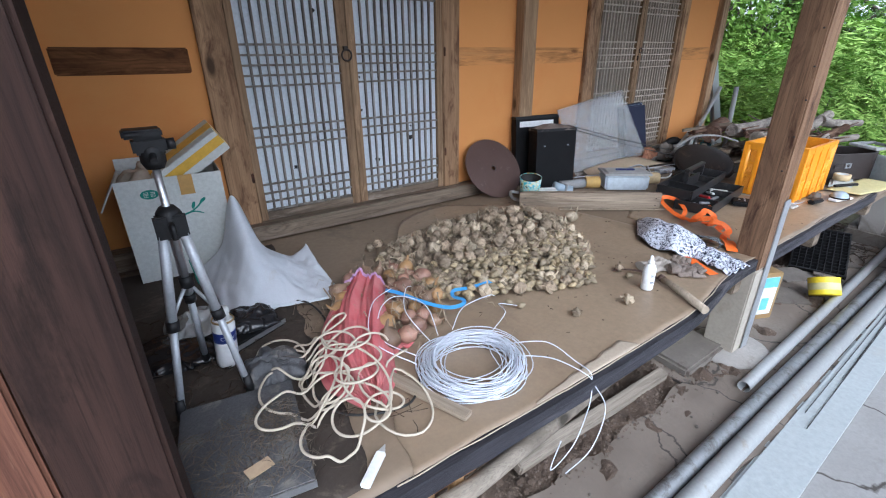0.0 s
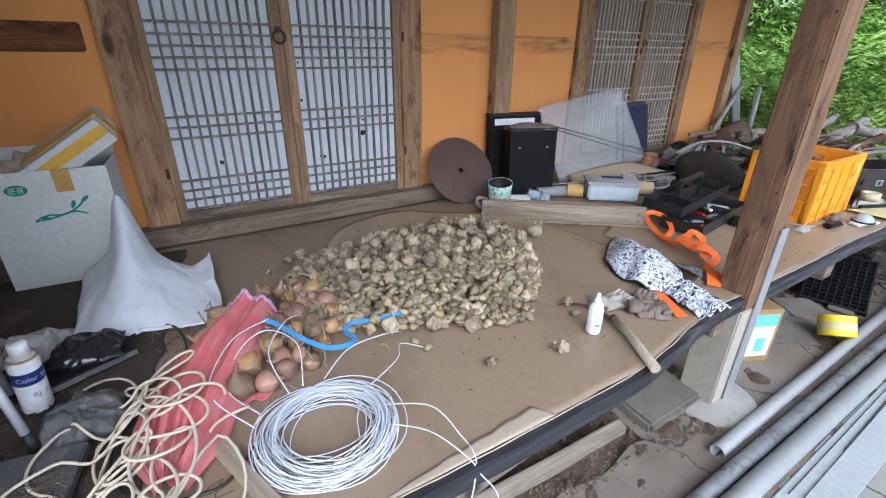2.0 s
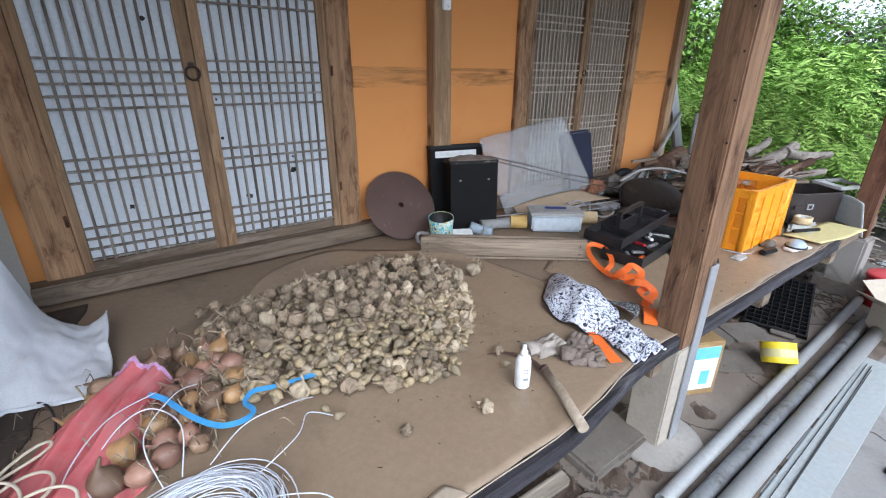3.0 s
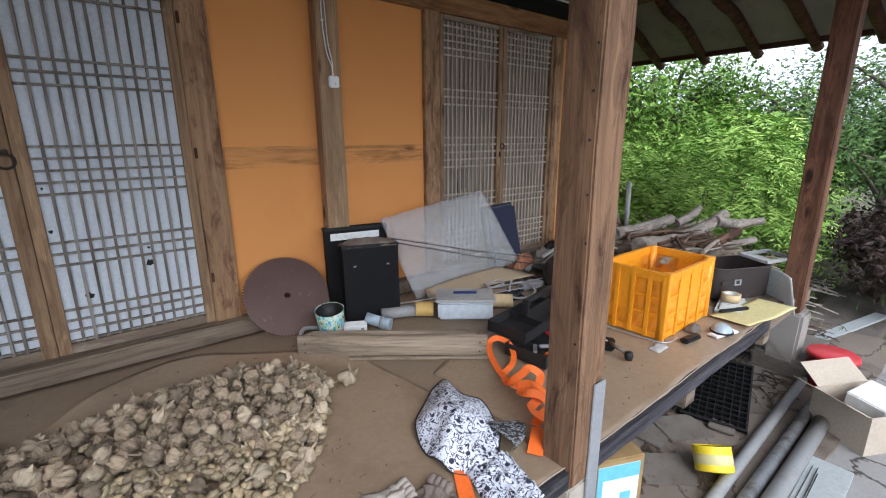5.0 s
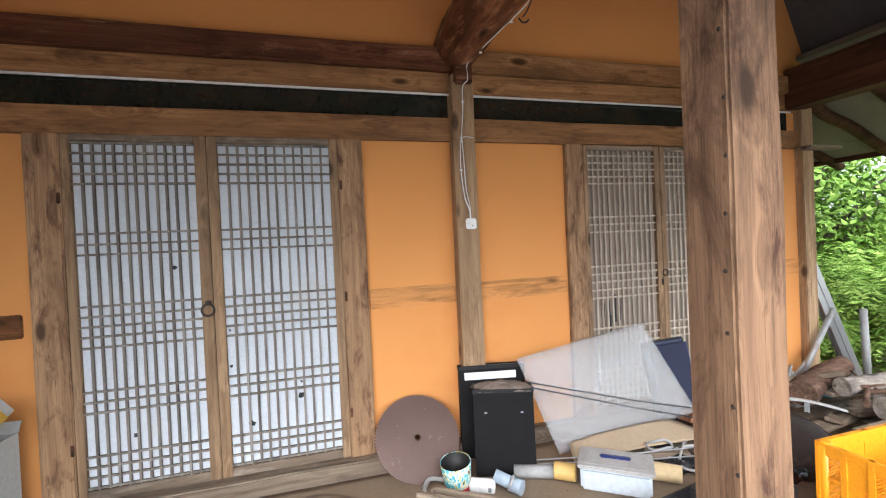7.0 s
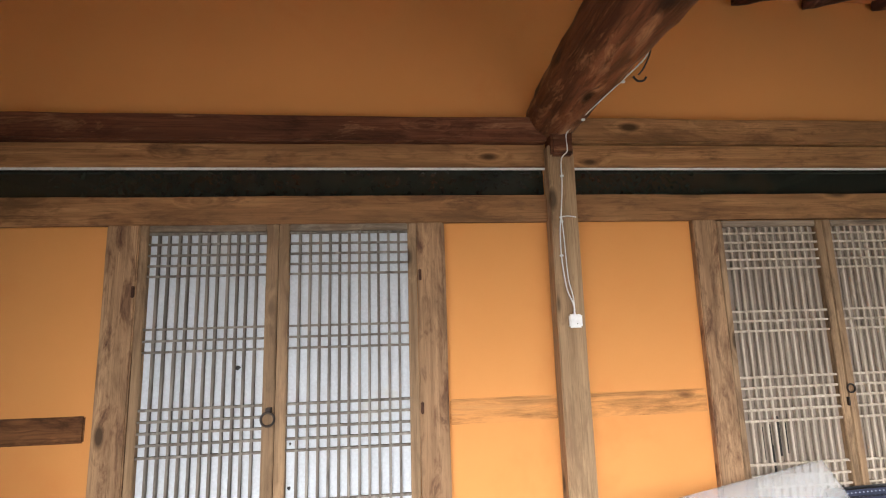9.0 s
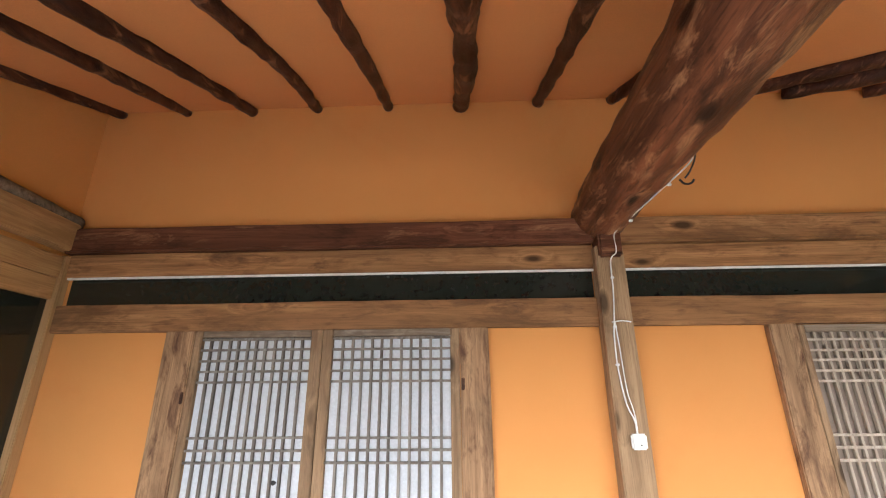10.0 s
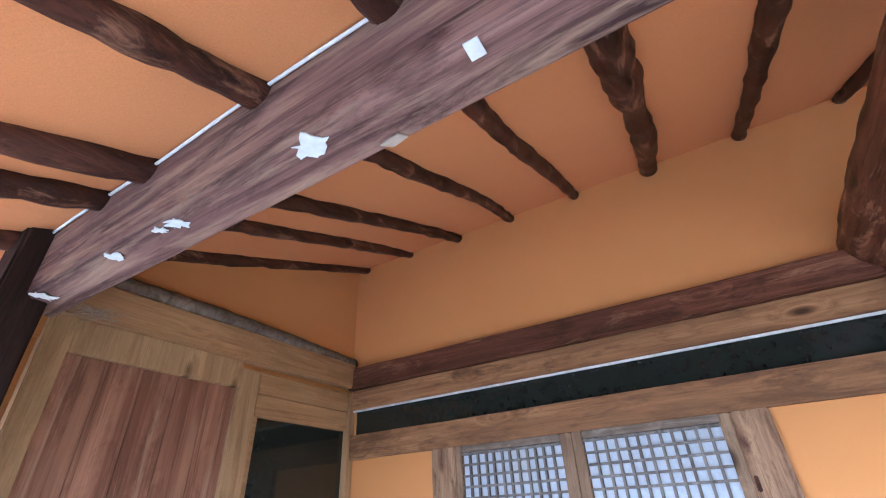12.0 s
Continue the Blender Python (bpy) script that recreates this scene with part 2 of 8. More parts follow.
M["grass_ground"] = surface("weedy_ground", (0.085, 0.085, 0.045), (0.125, 0.10, 0.065), 2, 40, 0.95, 0.8, dirt=(0.055, 0.09, 0.028), dirt_amount=0.5, dirt_scale=3, depth=0.02)
M["eave_board"] = surface("grey_eave_lining", (0.22, 0.195, 0.165), (0.16, 0.14, 0.118), 2.2, 50, 0.85, 0.2, dirt=(0.12, 0.10, 0.08), dirt_amount=0.5)
M["roof_tile"] = surface("dark_roof_tile", (0.07, 0.07, 0.075), (0.05, 0.05, 0.05), 5, 60, 0.8, 0.3)
M["beige_paint"] = surface("beige_painted_post_foot", (0.40, 0.36, 0.30), (0.33, 0.295, 0.245), 3, 60, 0.7, 0.15, dirt=(0.22, 0.18, 0.14), dirt_amount=0.35)
M["zinc"] = surface("galvanised_metal", (0.50, 0.52, 0.55), (0.40, 0.42, 0.45), 8, 90, 0.38, 0.1, 0.55, dirt=(0.16, 0.13, 0.11), dirt_amount=0.3)


# ---------- shaping helpers ----------
def box_into(bm, lo, hi, m=None):
    made = bmesh.ops.create_cube(bm, size=1.0)["verts"]
    c, s = (Vector(lo) + Vector(hi)) / 2, Vector(hi) - Vector(lo)
    for v in made:
        v.co = Vector((v.co.x * s.x, v.co.y * s.y, v.co.z * s.z)) + c
        if m:
            v.co = m @ v.co
    return made


def boxes(*pairs, bev=0.0, m=None):
    bm = bmesh.new()
    for lo, hi in pairs:
        box_into(bm, lo, hi, m)
    if bev:
        bmesh.ops.bevel(bm, geom=bm.edges[:], offset=bev, segments=2, affect="EDGES", clamp_overlap=True)
    return bm


def tube_into(bm, pts, r, n=8, closed=False, flat=1.0):
    """Sweeps a ring along points; r is a number or one radius per point."""
    pts = [Vector(p) for p in pts]
    radii = [r] * len(pts) if isinstance(r, (int, float)) else list(r)
    rings, side = [], None
    for i, p in enumerate(pts):
        a = pts[i - 1] if (i or closed) else p
        b = pts[(i + 1) % len(pts)] if (i + 1 < len(pts) or closed) else p
        d = (b - a).normalized() if (b - a).length > 1e-9 else Vector((0, 0, 1))
        if side is None:
            side = d.cross(Vector((0, 0, 1)))
            if side.length < 1e-3:
                side = Vector((1, 0, 0))
        side = (side - d * side.dot(d)).normalized()
        up = side.cross(d)
        rings.append([bm.verts.new(p + (side * math.cos(q) + up * math.sin(q) * flat) * radii[i]) for q in (2 * math.pi * k / n for k in range(n))])
    for i in range(len(rings) if closed else len(rings) - 1):
        a, b = rings[i], rings[(i + 1) % len(rings)]
        for k in range(n):
            f = bm.faces.new((a[k], a[(k + 1) % n], b[(k + 1) % n], b[k]))
            f.smooth = True
    if not closed:
        bm.faces.new(rings[0][::-1])
        bm.faces.new(rings[-1])
    return bm


def tube(pts, r, n=8, closed=False, flat=1.0):
    return tube_into(bmesh.new(), pts, r, n, closed, flat)


def lathe_into(bm, profile, n=24, m=None):
    """Turns a profile of (radius, height) round z."""
    rings = []
    for r, z in profile:
        if r < 1e-6:
            rings.append([bm.verts.new((0, 0, z))])
        else:
            rings.append([bm.verts.new((r * math.cos(2 * math.pi * k / n), r * math.sin(2 * math.pi * k / n), z)) for k in range(n)])
    made = [v for ring in rings for v in ring]
    for a, b in zip(rings, rings[1:]):
        for k in range(n):
            q = [a[k % len(a)], a[(k + 1) % len(a)], b[(k + 1) % len(b)], b[k % len(b)]]
            q = list(dict.fromkeys(q))
            if len(q) > 2:
                f = bm.faces.new(q)
                f.smooth = True
    if m:
        for v in made:
            v.co = m @ v.co
    bmesh.ops.recalc_face_normals(bm, faces=bm.faces[:])
    return bm


def lathe(profile, n=24, m=None):
    return lathe_into(bmesh.new(), profile, n, m)


def prism_into(bm, outline, z0, z1):
    lo, hi = [bm.verts.new((x, y, z0)) for x, y in outline], [bm.verts.new((x, y, z1)) for x, y in outline]
    bm.faces.new(lo[::-1])
    bm.faces.new(hi)
    for i in range(len(outline)):
        j = (i + 1) % len(outline)
        bm.faces.new((lo[i], lo[j], hi[j], hi[i]))
    bmesh.ops.recalc_face_normals(bm, faces=bm.faces[:])
    return bm


def prism(outline, z0, z1):
    return prism_into(bmesh.new(), outline, z0, z1)


def grid_sheet(nu, nv, place, thick=0.002, smooth=True):
    """A cloth or sheet: place(u, v) gives a point for u, v in 0..1; thickened downwards along its normals."""
    bm = bmesh.new()
    g = [[bm.verts.new(place(i / nu, j / nv)) for j in range(nv + 1)] for i in range(nu + 1)]
    for i in range(nu):
        for j in range(nv):
            bm.faces.new((g[i][j], g[i + 1][j], g[i + 1][j + 1], g[i][j + 1])).smooth = smooth
    bm.normal_update()
    flip = sum(f.normal.z for f in bm.faces) < 0
    h = [[bm.verts.new(v.co + v.normal * (thick if flip else -thick)) for v in row] for row in g]
    for i in range(nu):
        for j in range(nv):
            bm.faces.new((h[i][j], h[i][j + 1], h[i + 1][j + 1], h[i + 1][j])).smooth = smooth
    rim = [(i, 0) for i in range(nu)] + [(nu, j) for j in range(nv)] + [(i, nv) for i in range(nu, 0, -1)] + [(0, j) for j in range(nv, 0, -1)]
    for k, (i, j) in enumerate(rim):
        p, q = rim[(k + 1) % len(rim)]
        bm.faces.new((g[i][j], h[i][j], h[p][q], g[p][q]))
    bmesh.ops.recalc_face_normals(bm, faces=bm.faces[:])
    return bm


def mesh_of(name, bm, mat):
    me = bpy.data.meshes.new(name)
    bm.to_mesh(me)
    bm.free()
    if mat:
        me.materials.append(M[mat] if isinstance(mat, str) else mat)
    return me


def part(name, bm, mat, parent, label="", at=None):
    ob = new(name, mesh_of(name, bm, mat))
    ob.parent = parent
    if at is not None:
        ob.matrix_basis = at
    return tagged(ob, label)


def piece(name, me, parent, at):
    ob = new(name, me)
    ob.parent = parent
    ob.matrix_basis = at
    return ob


def thing(name, label, category, at=None, group="", kind=""):
    ob = new(name)
    ob.empty_display_size = 0.05
    if at is not None:
        ob.matrix_basis = at
    return tagged(ob, label, category, group, kind)


def solid(name, bm, mat, label, category, at=None, group="", kind=""):
    ob = new(name, mesh_of(name, bm, mat))
    if at is not None:
        ob.matrix_basis = at
    return tagged(ob, label, category, group, kind)


def setting(name, bm, mat, label=""):
    return tagged(new(name, mesh_of(name, bm, mat)), label, "", "", "structure")


def timber(lo, hi, wob=0.004, bev=0.006, seg=0.12, seed=0):
    """A squared timber with softened, slightly wandering edges."""
    lo, hi = Vector(lo), Vector(hi)
    size = hi - lo
    ax = max(range(3), key=lambda k: size[k])
    bm = boxes((lo, hi))
    n = max(1, int(size[ax] / seg))
    longs = [e for e in bm.edges if abs((e.verts[0].co - e.verts[1].co)[ax]) > 1e-6]
    if n > 1:
        bmesh.ops.subdivide_edges(bm, edges=longs, cuts=n - 1, use_grid_fill=True)
    edges = [e for e in bm.edges if len(e.link_faces) == 2 and e.calc_face_angle(0) > 0.5]
    if bev:
        bmesh.ops.bevel(bm, geom=edges, offset=bev, segments=2, affect="EDGES")
    for v in bm.verts:
        d = noise.noise_vector(v.co * 3.1 + Vector((seed * 7.3, seed * 1.7, 0))) * wob
        d[ax] = 0
        v.co += d
    return bm


def knobbly(pts, r0, r1, seed, n=10, wob=0.16, steps=26):
    """A crooked peeled log along points, thinning from r0 to r1."""
    rng = random.Random(seed)
    pts = [Vector(p) for p in pts]
    lens = [0]
    for a, b in zip(pts, pts[1:]):
        lens.append(lens[-1] + (b - a).length)
    path = []
    for i in range(steps + 1):
        s = lens[-1] * i / steps
        k = max(j for j in range(len(pts) - 1) if lens[j] <= s + 1e-9)
        f = (s - lens[k]) / (lens[k + 1] - lens[k])
        p0, p3 = pts[max(0, k - 1)], pts[min(len(pts) - 1, k + 2)]
        a, b = pts[k], pts[k + 1]
        p = 0.5 * (2 * a + (b - p0) * f + (2 * p0 - 5 * a + 4 * b - p3) * f * f + (3 * a - p0 - 3 * b + p3) * f ** 3)
        path.append(p)
    radii = [(r0 + (r1 - r0) * i / steps) * (1 + wob * noise.noise(Vector((i * 0.55, seed * 3.7, 0)))) for i in range(steps + 1)]
    bm = tube(path, radii, n)
    for v in bm.verts:
        v.co += noise.noise_vector(v.co * 14 + Vector((seed, 0, 0))) * r0 * wob * 0.7
    return bm


# ---------- ground ----------
def cracked(name, a, b, dirt, size, scale_shift):
    m = surface(name, a, b, 1.6, 70, 0.85, 0.3, dirt=dirt, dirt_amount=0.45, dirt_scale=1.5)
    nd, ln = m.node_tree.nodes, m.node_tree.links
    bs = nd["Principled BSDF"]
    v = coords(nd, ln, (size, size, size))
    warp = nd.new("ShaderNodeTexNoise")
    warp.inputs["Scale"].default_value = 3.0
    warp.inputs["Detail"].default_value = 6
    ln.new(v, warp.inputs[0])
    add = nd.new("ShaderNodeMixRGB")
    add.blend_type = "ADD"
    add.inputs[0].default_value = 0.45
    ln.new(v, add.inputs[1])
    ln.new(warp.outputs["Color"], add.inputs[2])
    vo = nd.new("ShaderNodeTexVoronoi")
    vo.feature = "DISTANCE_TO_EDGE"
    vo.inputs["Scale"].default_value = scale_shift
    ln.new(add.outputs[0], vo.inputs[0])
    line = ramp(nd, ln, vo.outputs["Distance"], 0.012, 0.003)
    old = bs.inputs["Base Color"].links[0].from_socket
    ln.new(socket_mix(nd, ln, line, old, (0.05, 0.042, 0.035)), bs.inputs["Base Color"])
    return m


M["yard"] = cracked("cracked_yard_concrete", (0.30, 0.295, 0.286), (0.235, 0.226, 0.216), (0.15, 0.135, 0.12), 1.0, 1.1)
M["ledge"] = cracked("cracked_ledge_concrete", (0.215, 0.180, 0.148), (0.125, 0.098, 0.077), (0.072, 0.052, 0.038), 1.0, 1.3)


def rough_slab(x0, x1, y0, y1, top, base, step, amp, freq, ragged=0.0):
    nx, ny = int((x1 - x0) / step), int((y1 - y0) / step)

    def place(u, v):
        x, y = x0 + (x1 - x0) * u, y0 + (y1 - y0) * v
        e = ragged * noise.noise(Vector((x * 5, y0, 3))) * (1 - 2 * v)
        return Vector((x, y + e, top + amp * noise.fractal(Vector((x * freq, y * freq, 0)), 1.0, 2.0, 4)))
    return grid_sheet(nx, ny, place, top - base, False)


setting("ground", boxes(((-200, -200, -0.6), (220, 220, -0.13))), "grass_ground", "weedy earth ground")
setting("pavement", boxes(((-6, -9, -0.12), (6.3, 0.46, -0.062))), "yard", "cracked pale concrete yard")
setting("pavement_ledge", rough_slab(-3.0, 2.12, 0.44, 0.845, -0.045, -0.12, 0.03, 0.010, 5.0, 0.07), "ledge", "stained and cracked concrete ledge below the porch")
setting("pavement_ledge_east", rough_slab(2.08, 6.2, 0.44, 1.12, -0.045, -0.12, 0.05, 0.012, 5.0, 0.02), "ledge", "stained and cracked concrete ledge below the porch")
setting("ground_soil", rough_slab(0.0, 5.4, 0.72, 2.7, -0.056, -0.13, 0.022, 0.040, 7.0), "dirt", "crumbly dry soil under the porch")

# ---------- house walls ----------
ZC = 3.56
WALL = [((-0.24, 2.60, -0.12), (5.28, 2.74, 0.573)), ((-0.24, 2.60, 0.573), (0.628, 2.74, 2.295)),
        ((1.853, 2.60, 0.573), (3.345, 2.74, 2.295)), ((4.50, 2.60, 0.573), (5.28, 2.74, 2.295)),
        ((-0.24, 2.60, 2.295), (5.28, 2.74, 2.425)), ((-0.24, 2.60, 2.425), (-0.06, 2.74, 2.56)),
        ((2.487, 2.60, 2.425), (2.617, 2.74, 2.56)), ((5.10, 2.60, 2.425), (5.28, 2.74, 2.56)),
        ((-0.24, 2.60, 2.56), (5.28, 2.74, ZC))]
setting("wall_north", boxes(*WALL), "plaster", "ochre plastered porch wall with timber frame")
setting("wall_west", boxes(((-0.26, 0.94, -0.12), (-0.13, 2.60, 0.50)), ((-0.26, 0.94, 0.50), (-0.13, 1.08, 2.60)), ((-0.26, 1.80, 0.50), (-0.13, 1.90, 2.60)), ((-0.26, 1.90, 0.50), (-0.13, 2.60, 1.05))), "plaster", "ochre plastered side wall")
gable = bmesh.new()
gf = [[gable.verts.new((x, y, z)) for y, z in ((0.94, 2.60), (2.60, 2.60), (2.60, ceiling_z(2.60) + 0.02), (0.94, ceiling_z(0.94) + 0.02))] for x in (-0.26, -0.115)]
gable.faces.new(gf[0])
gable.faces.new(gf[1][::-1])
for i in range(4):
    gable.faces.new((gf[0][i], gf[1][i], gf[1][(i + 1) % 4], gf[0][(i + 1) % 4]))
bmesh.ops.recalc_face_normals(gable, faces=gable.faces[:])
setting("wall_west_gable", gable, "plaster", "ochre plaster above the side wall")
setting("wall_room_front", boxes(((-3.0, 0.90, -0.12), (-0.26, 1.02, 2.90))), "plaster")
setting("wall_east", boxes(((5.14, 2.74, -0.12), (5.28, 5.4, 2.9))), "plaster")
setting("wall_rear", boxes(((-3.0, 5.26, -0.12), (5.14, 5.4, 2.6))), "plaster")
setting("wall_far_west", boxes(((-3.12, 0.9, -0.12), (-3.0, 5.4, 2.6))), "plaster")

# timber frame on the porch wall
setting("trim_lintel", timber((-0.10, 2.565, 2.295), (2.487, 2.60, 2.425), 0.003, 0.004, 0.2, 1), "timber_x", "knotty pine lintel above the doors")
setting("trim_lintel_east", timber((2.617, 2.565, 2.295), (5.18, 2.60, 2.425), 0.003, 0.004, 0.2, 2), "timber_x", "knotty pine lintel above the doors")
setting("trim_beam_lower", timber((-0.08, 2.572, 2.562), (2.50, 2.60, 2.682), 0.003, 0.005, 0.2, 3), "timber_x", "lower wall beam of brown pine")
setting("trim_beam_lower_east", timber((2.60, 2.572, 2.562), (5.22, 2.60, 2.682), 0.003, 0.005, 0.2, 4), "timber_x", "lower wall beam of brown pine")
setting("trim_beam_upper", timber((-0.10, 2.54, 2.684), (2.50, 2.60, 2.812), 0.005, 0.008, 0.2, 5), "beam_dark", "upper wall beam of dark worn wood")
setting("trim_beam_upper_east", timber((2.60, 2.54, 2.684), (5.24, 2.60, 2.812), 0.005, 0.008, 0.2, 6), "timber_x", "upper wall beam of brown wood")
setting("trim_caulk", boxes(((-0.06, 2.566, 2.552), (2.487, 2.576, 2.562)), ((2.617, 2.566, 2.552), (5.1, 2.576, 2.562))), "white_caulk")
setting("trim_sill", timber((-0.10, 2.50, 0.50), (2.487, 2.60, 0.600), 0.005, 0.008, 0.15, 7), "porch_wood", "grey weathered door sill")
setting("trim_sill_east", timber((2.617, 2.52, 0.50), (5.2, 2.60, 0.60), 0.005, 0.008, 0.15, 8), "porch_wood", "grey weathered door sill")
pillar = setting("trim_pillar", timber((2.487, 2.515, 0.50), (2.617, 2.60, 2.66), 0.003, 0.006, 0.15, 9), "timber_z", "pine pillar between the two doors")
setting("trim_pillar_head", timber((2.50, 2.49, 2.60), (2.605, 2.60, 2.74), 0.006, 0.01, 0.05, 10), "beam_dark")
setting("trim_pillar_corner", timber((5.17, 2.545, 0.2), (5.285, 2.62, 2.70), 0.003, 0.006, 0.15, 11), "timber_z", "corner pillar of the porch wall")
for k, (x0, x1, mat) in enumerate(((-0.06, 0.445, "rail_dark"), (1.99, 2.487, "rail"), (2.617, 3.215, "rail"), (4.615, 5.17, "rail"))):
    setting("trim_rail_%d" % (k + 1), timber((x0, 2.592, 1.375), (x1, 2.62, 1.485), 0.003, 0.006, 0.08, 12 + k), mat, "wall rail half covered with ochre plaster")
for k, (x0, x1, z1) in enumerate(((0.49, 0.626, 2.297), (1.855, 1.985, 2.297), (3.222, 3.343, 2.297), (4.502, 4.615, 2.297))):
    setting("trim_jamb_%d" % (k + 1), timber((x0, 2.567, 0.53), (x1, 2.63, z1), 0.003, 0.005, 0.12, 20 + k), "jamb", "dark worn wooden door jamb")

# transom panes
for k, (x0, x1) in enumerate(((-0.06, 2.487), (2.617, 5.10))):
    w = tagged(new("window_%d" % (k + 1)), "long dark glass transom above the doors", "window", "", "structure")
    part("pane", boxes(((x0, 2.60, 2.425), (x1, 2.606, 2.56))), "glass_dark", w)

# ---------- lattice doors ----------
Z_BARS = (2.255, 2.207, 2.159, 2.111, 2.066, 1.834, 1.785, 1.737, 1.498, 1.450, 1.402, 1.354, 1.305, 1.101, 1.052, 1.003, 0.800, 0.752, 0.704, 0.656, 0.612)


def lattice_leaf(parent, x0, x1, z0, z1, cols, zs, bar_mat, stile, paper="paper", note="white door paper with small tears"):
    """One leaf: frame of stiles and rails, paper behind, each bar a piece."""
    y0, y1 = 2.572, 2.612
    gx0, gx1, gz0, gz1 = x0 + stile[0], x1 - stile[1], z0 + 0.045, z1 - 0.032
    leaf = part("leaf", boxes(((x0, y0, z0), (gx0, y1, z1)), ((gx1, y0, z0), (x1, y1, z1)), bev=0.003), "leaf", parent)
    for a, b in ((gz1, z1), (z0, gz0)):
        part("rail", boxes(((gx0, y0 + 0.002, a), (gx1, y1, b)), bev=0.003), "leaf_x", leaf)
    part("paper", boxes(((gx0 - 0.004, 2.597, gz0 - 0.004), (gx1 + 0.004, 2.599, gz1 + 0.004))), paper, leaf, note)
    up = mesh_of("bar", boxes(((-0.0055, -0.008, 0), (0.0055, 0.008, gz1 - gz0)), bev=0.0015), bar_mat)
    flat = mesh_of("crossbar", boxes(((0, -0.0065, -0.005), (gx1 - gx0, 0.0065, 0.005)), bev=0.0012), bar_mat)
    rng = random.Random(int(x0 * 100))
    for i in range(1, cols):
        piece("bar", up, leaf, pose(gx0 + (gx1 - gx0) * i / cols + rng.uniform(-0.001, 0.001), 2.586, gz0, 0, rng.uniform(-0.12, 0.12), 0))
    for z in zs:
        piece("crossbar", flat, leaf, pose(gx0, 2.5835, z + rng.uniform(-0.001, 0.001), 0, rng.uniform(-0.15, 0.15), 0))
    return leaf


def torn(parent, x, z, s, seed):
    """A small tear in the paper with a curled flap."""
    rng = random.Random(seed)
    pts = [(math.cos(a) * s * rng.uniform(0.5, 1.2), math.sin(a) * s * rng.uniform(0.5, 1.2)) for a in (k * math.pi / 4 for k in range(8))]
    bm = prism(pts, 0, 0.0006)
    part("tear", bm, "hole", parent, "dark tear in the door paper", pose(x, 2.5965, z, 90, 0, 0))


door_1 = tagged(new("door_1"), "closed double lattice door with white paper", "door", "", "structure")
leaf_a = lattice_leaf(door_1, 0.628, 1.226, 0.602, 2.295, 12, Z_BARS, "bar", (0.036, 0.052))
leaf_b = lattice_leaf(door_1, 1.229, 1.853, 0.602, 2.295, 12, Z_BARS, "bar", (0.046, 0.042))
for k, (lf, x, z, s) in enumerate(((leaf_a, 1.06, 1.66, 0.012), (leaf_a, 0.86, 0.87, 0.014), (leaf_b, 1.37, 0.85, 0.018), (leaf_b, 1.615, 0.96, 0.02), (leaf_b, 1.62, 1.03, 0.008), (leaf_b, 1.30, 0.632, 0.02), (leaf_b, 1.40, 0.63, 0.016), (leaf_b, 1.29, 1.33, 0.008), (leaf_b, 1.29, 1.15, 0.01))):
    torn(lf, x, z, s, k)
ring = [(1.206 + 0.028 * math.cos(a), 2.548, 1.445 + 0.028 * math.sin(a)) for a in (2 * math.pi * k / 20 for k in range(20))]
part("ring_pull", tube(ring, 0.005, 8, True), "iron", door_1, "rusty iron ring pull")
part("staple", boxes(((1.195, 2.55, 1.468), (1.217, 2.575, 1.49)), bev=0.002), "iron", door_1, "iron staple of the ring pull")
for x, z in ((1.866, 2.05), (1.866, 1.46), (1.866, 0.84), (0.618, 2.0), (0.618, 0.85)):
    part("hinge", boxes(((x - 0.007, 2.560, z - 0.026), (x + 0.007, 2.567, z + 0.026)), bev=0.003), "side_beam", door_1, "dark iron hinge")

door_2 = tagged(new("door_2"), "closed double lattice door with narrow grey bars", "door", "", "structure")
Z2 = (2.226, 2.18, 2.137, 2.093, 2.05, 1.838, 1.79, 1.743, 1.526, 1.476, 1.426, 1.375, 1.325, 1.13, 1.08, 1.03, 0.86, 0.815, 0.77, 0.725, 0.68)
leaf_c = lattice_leaf(door_2, 3.345, 3.921, 0.60, 2.290, 13, Z2, "bar2", (0.032, 0.04), "paper_old", "old brown door paper")
leaf_d = lattice_leaf(door_2, 3.924, 4.50, 0.60, 2.290, 13, Z2, "bar2", (0.04, 0.036), "paper_old", "old brown door paper")
for k, (x, z, h) in enumerate(((3.465, 1.22, 0.075), (3.505, 1.235, 0.07), (3.55, 1.25, 0.09), (3.585, 1.24, 0.07), (3.51, 1.15, 0.06))):
    part("tear", boxes(((x - 0.013, 2.5955, z - h), (x + 0.013, 2.5968, z + h)), bev=0.0), "hole", leaf_c, "dark gap in the door paper")
part("latch", tube([(3.93 + 0.02 * math.cos(a), 2.562, 1.46 + 0.02 * math.sin(a)) for a in (2 * math.pi * k / 14 for k in range(14))], 0.004, 6, True), "iron", door_2, "small iron ring latch")
part("latch", boxes(((3.905, 2.56, 1.38), (3.916, 2.572, 1.42)), bev=0.002), "iron", door_2, "small iron latch plate")

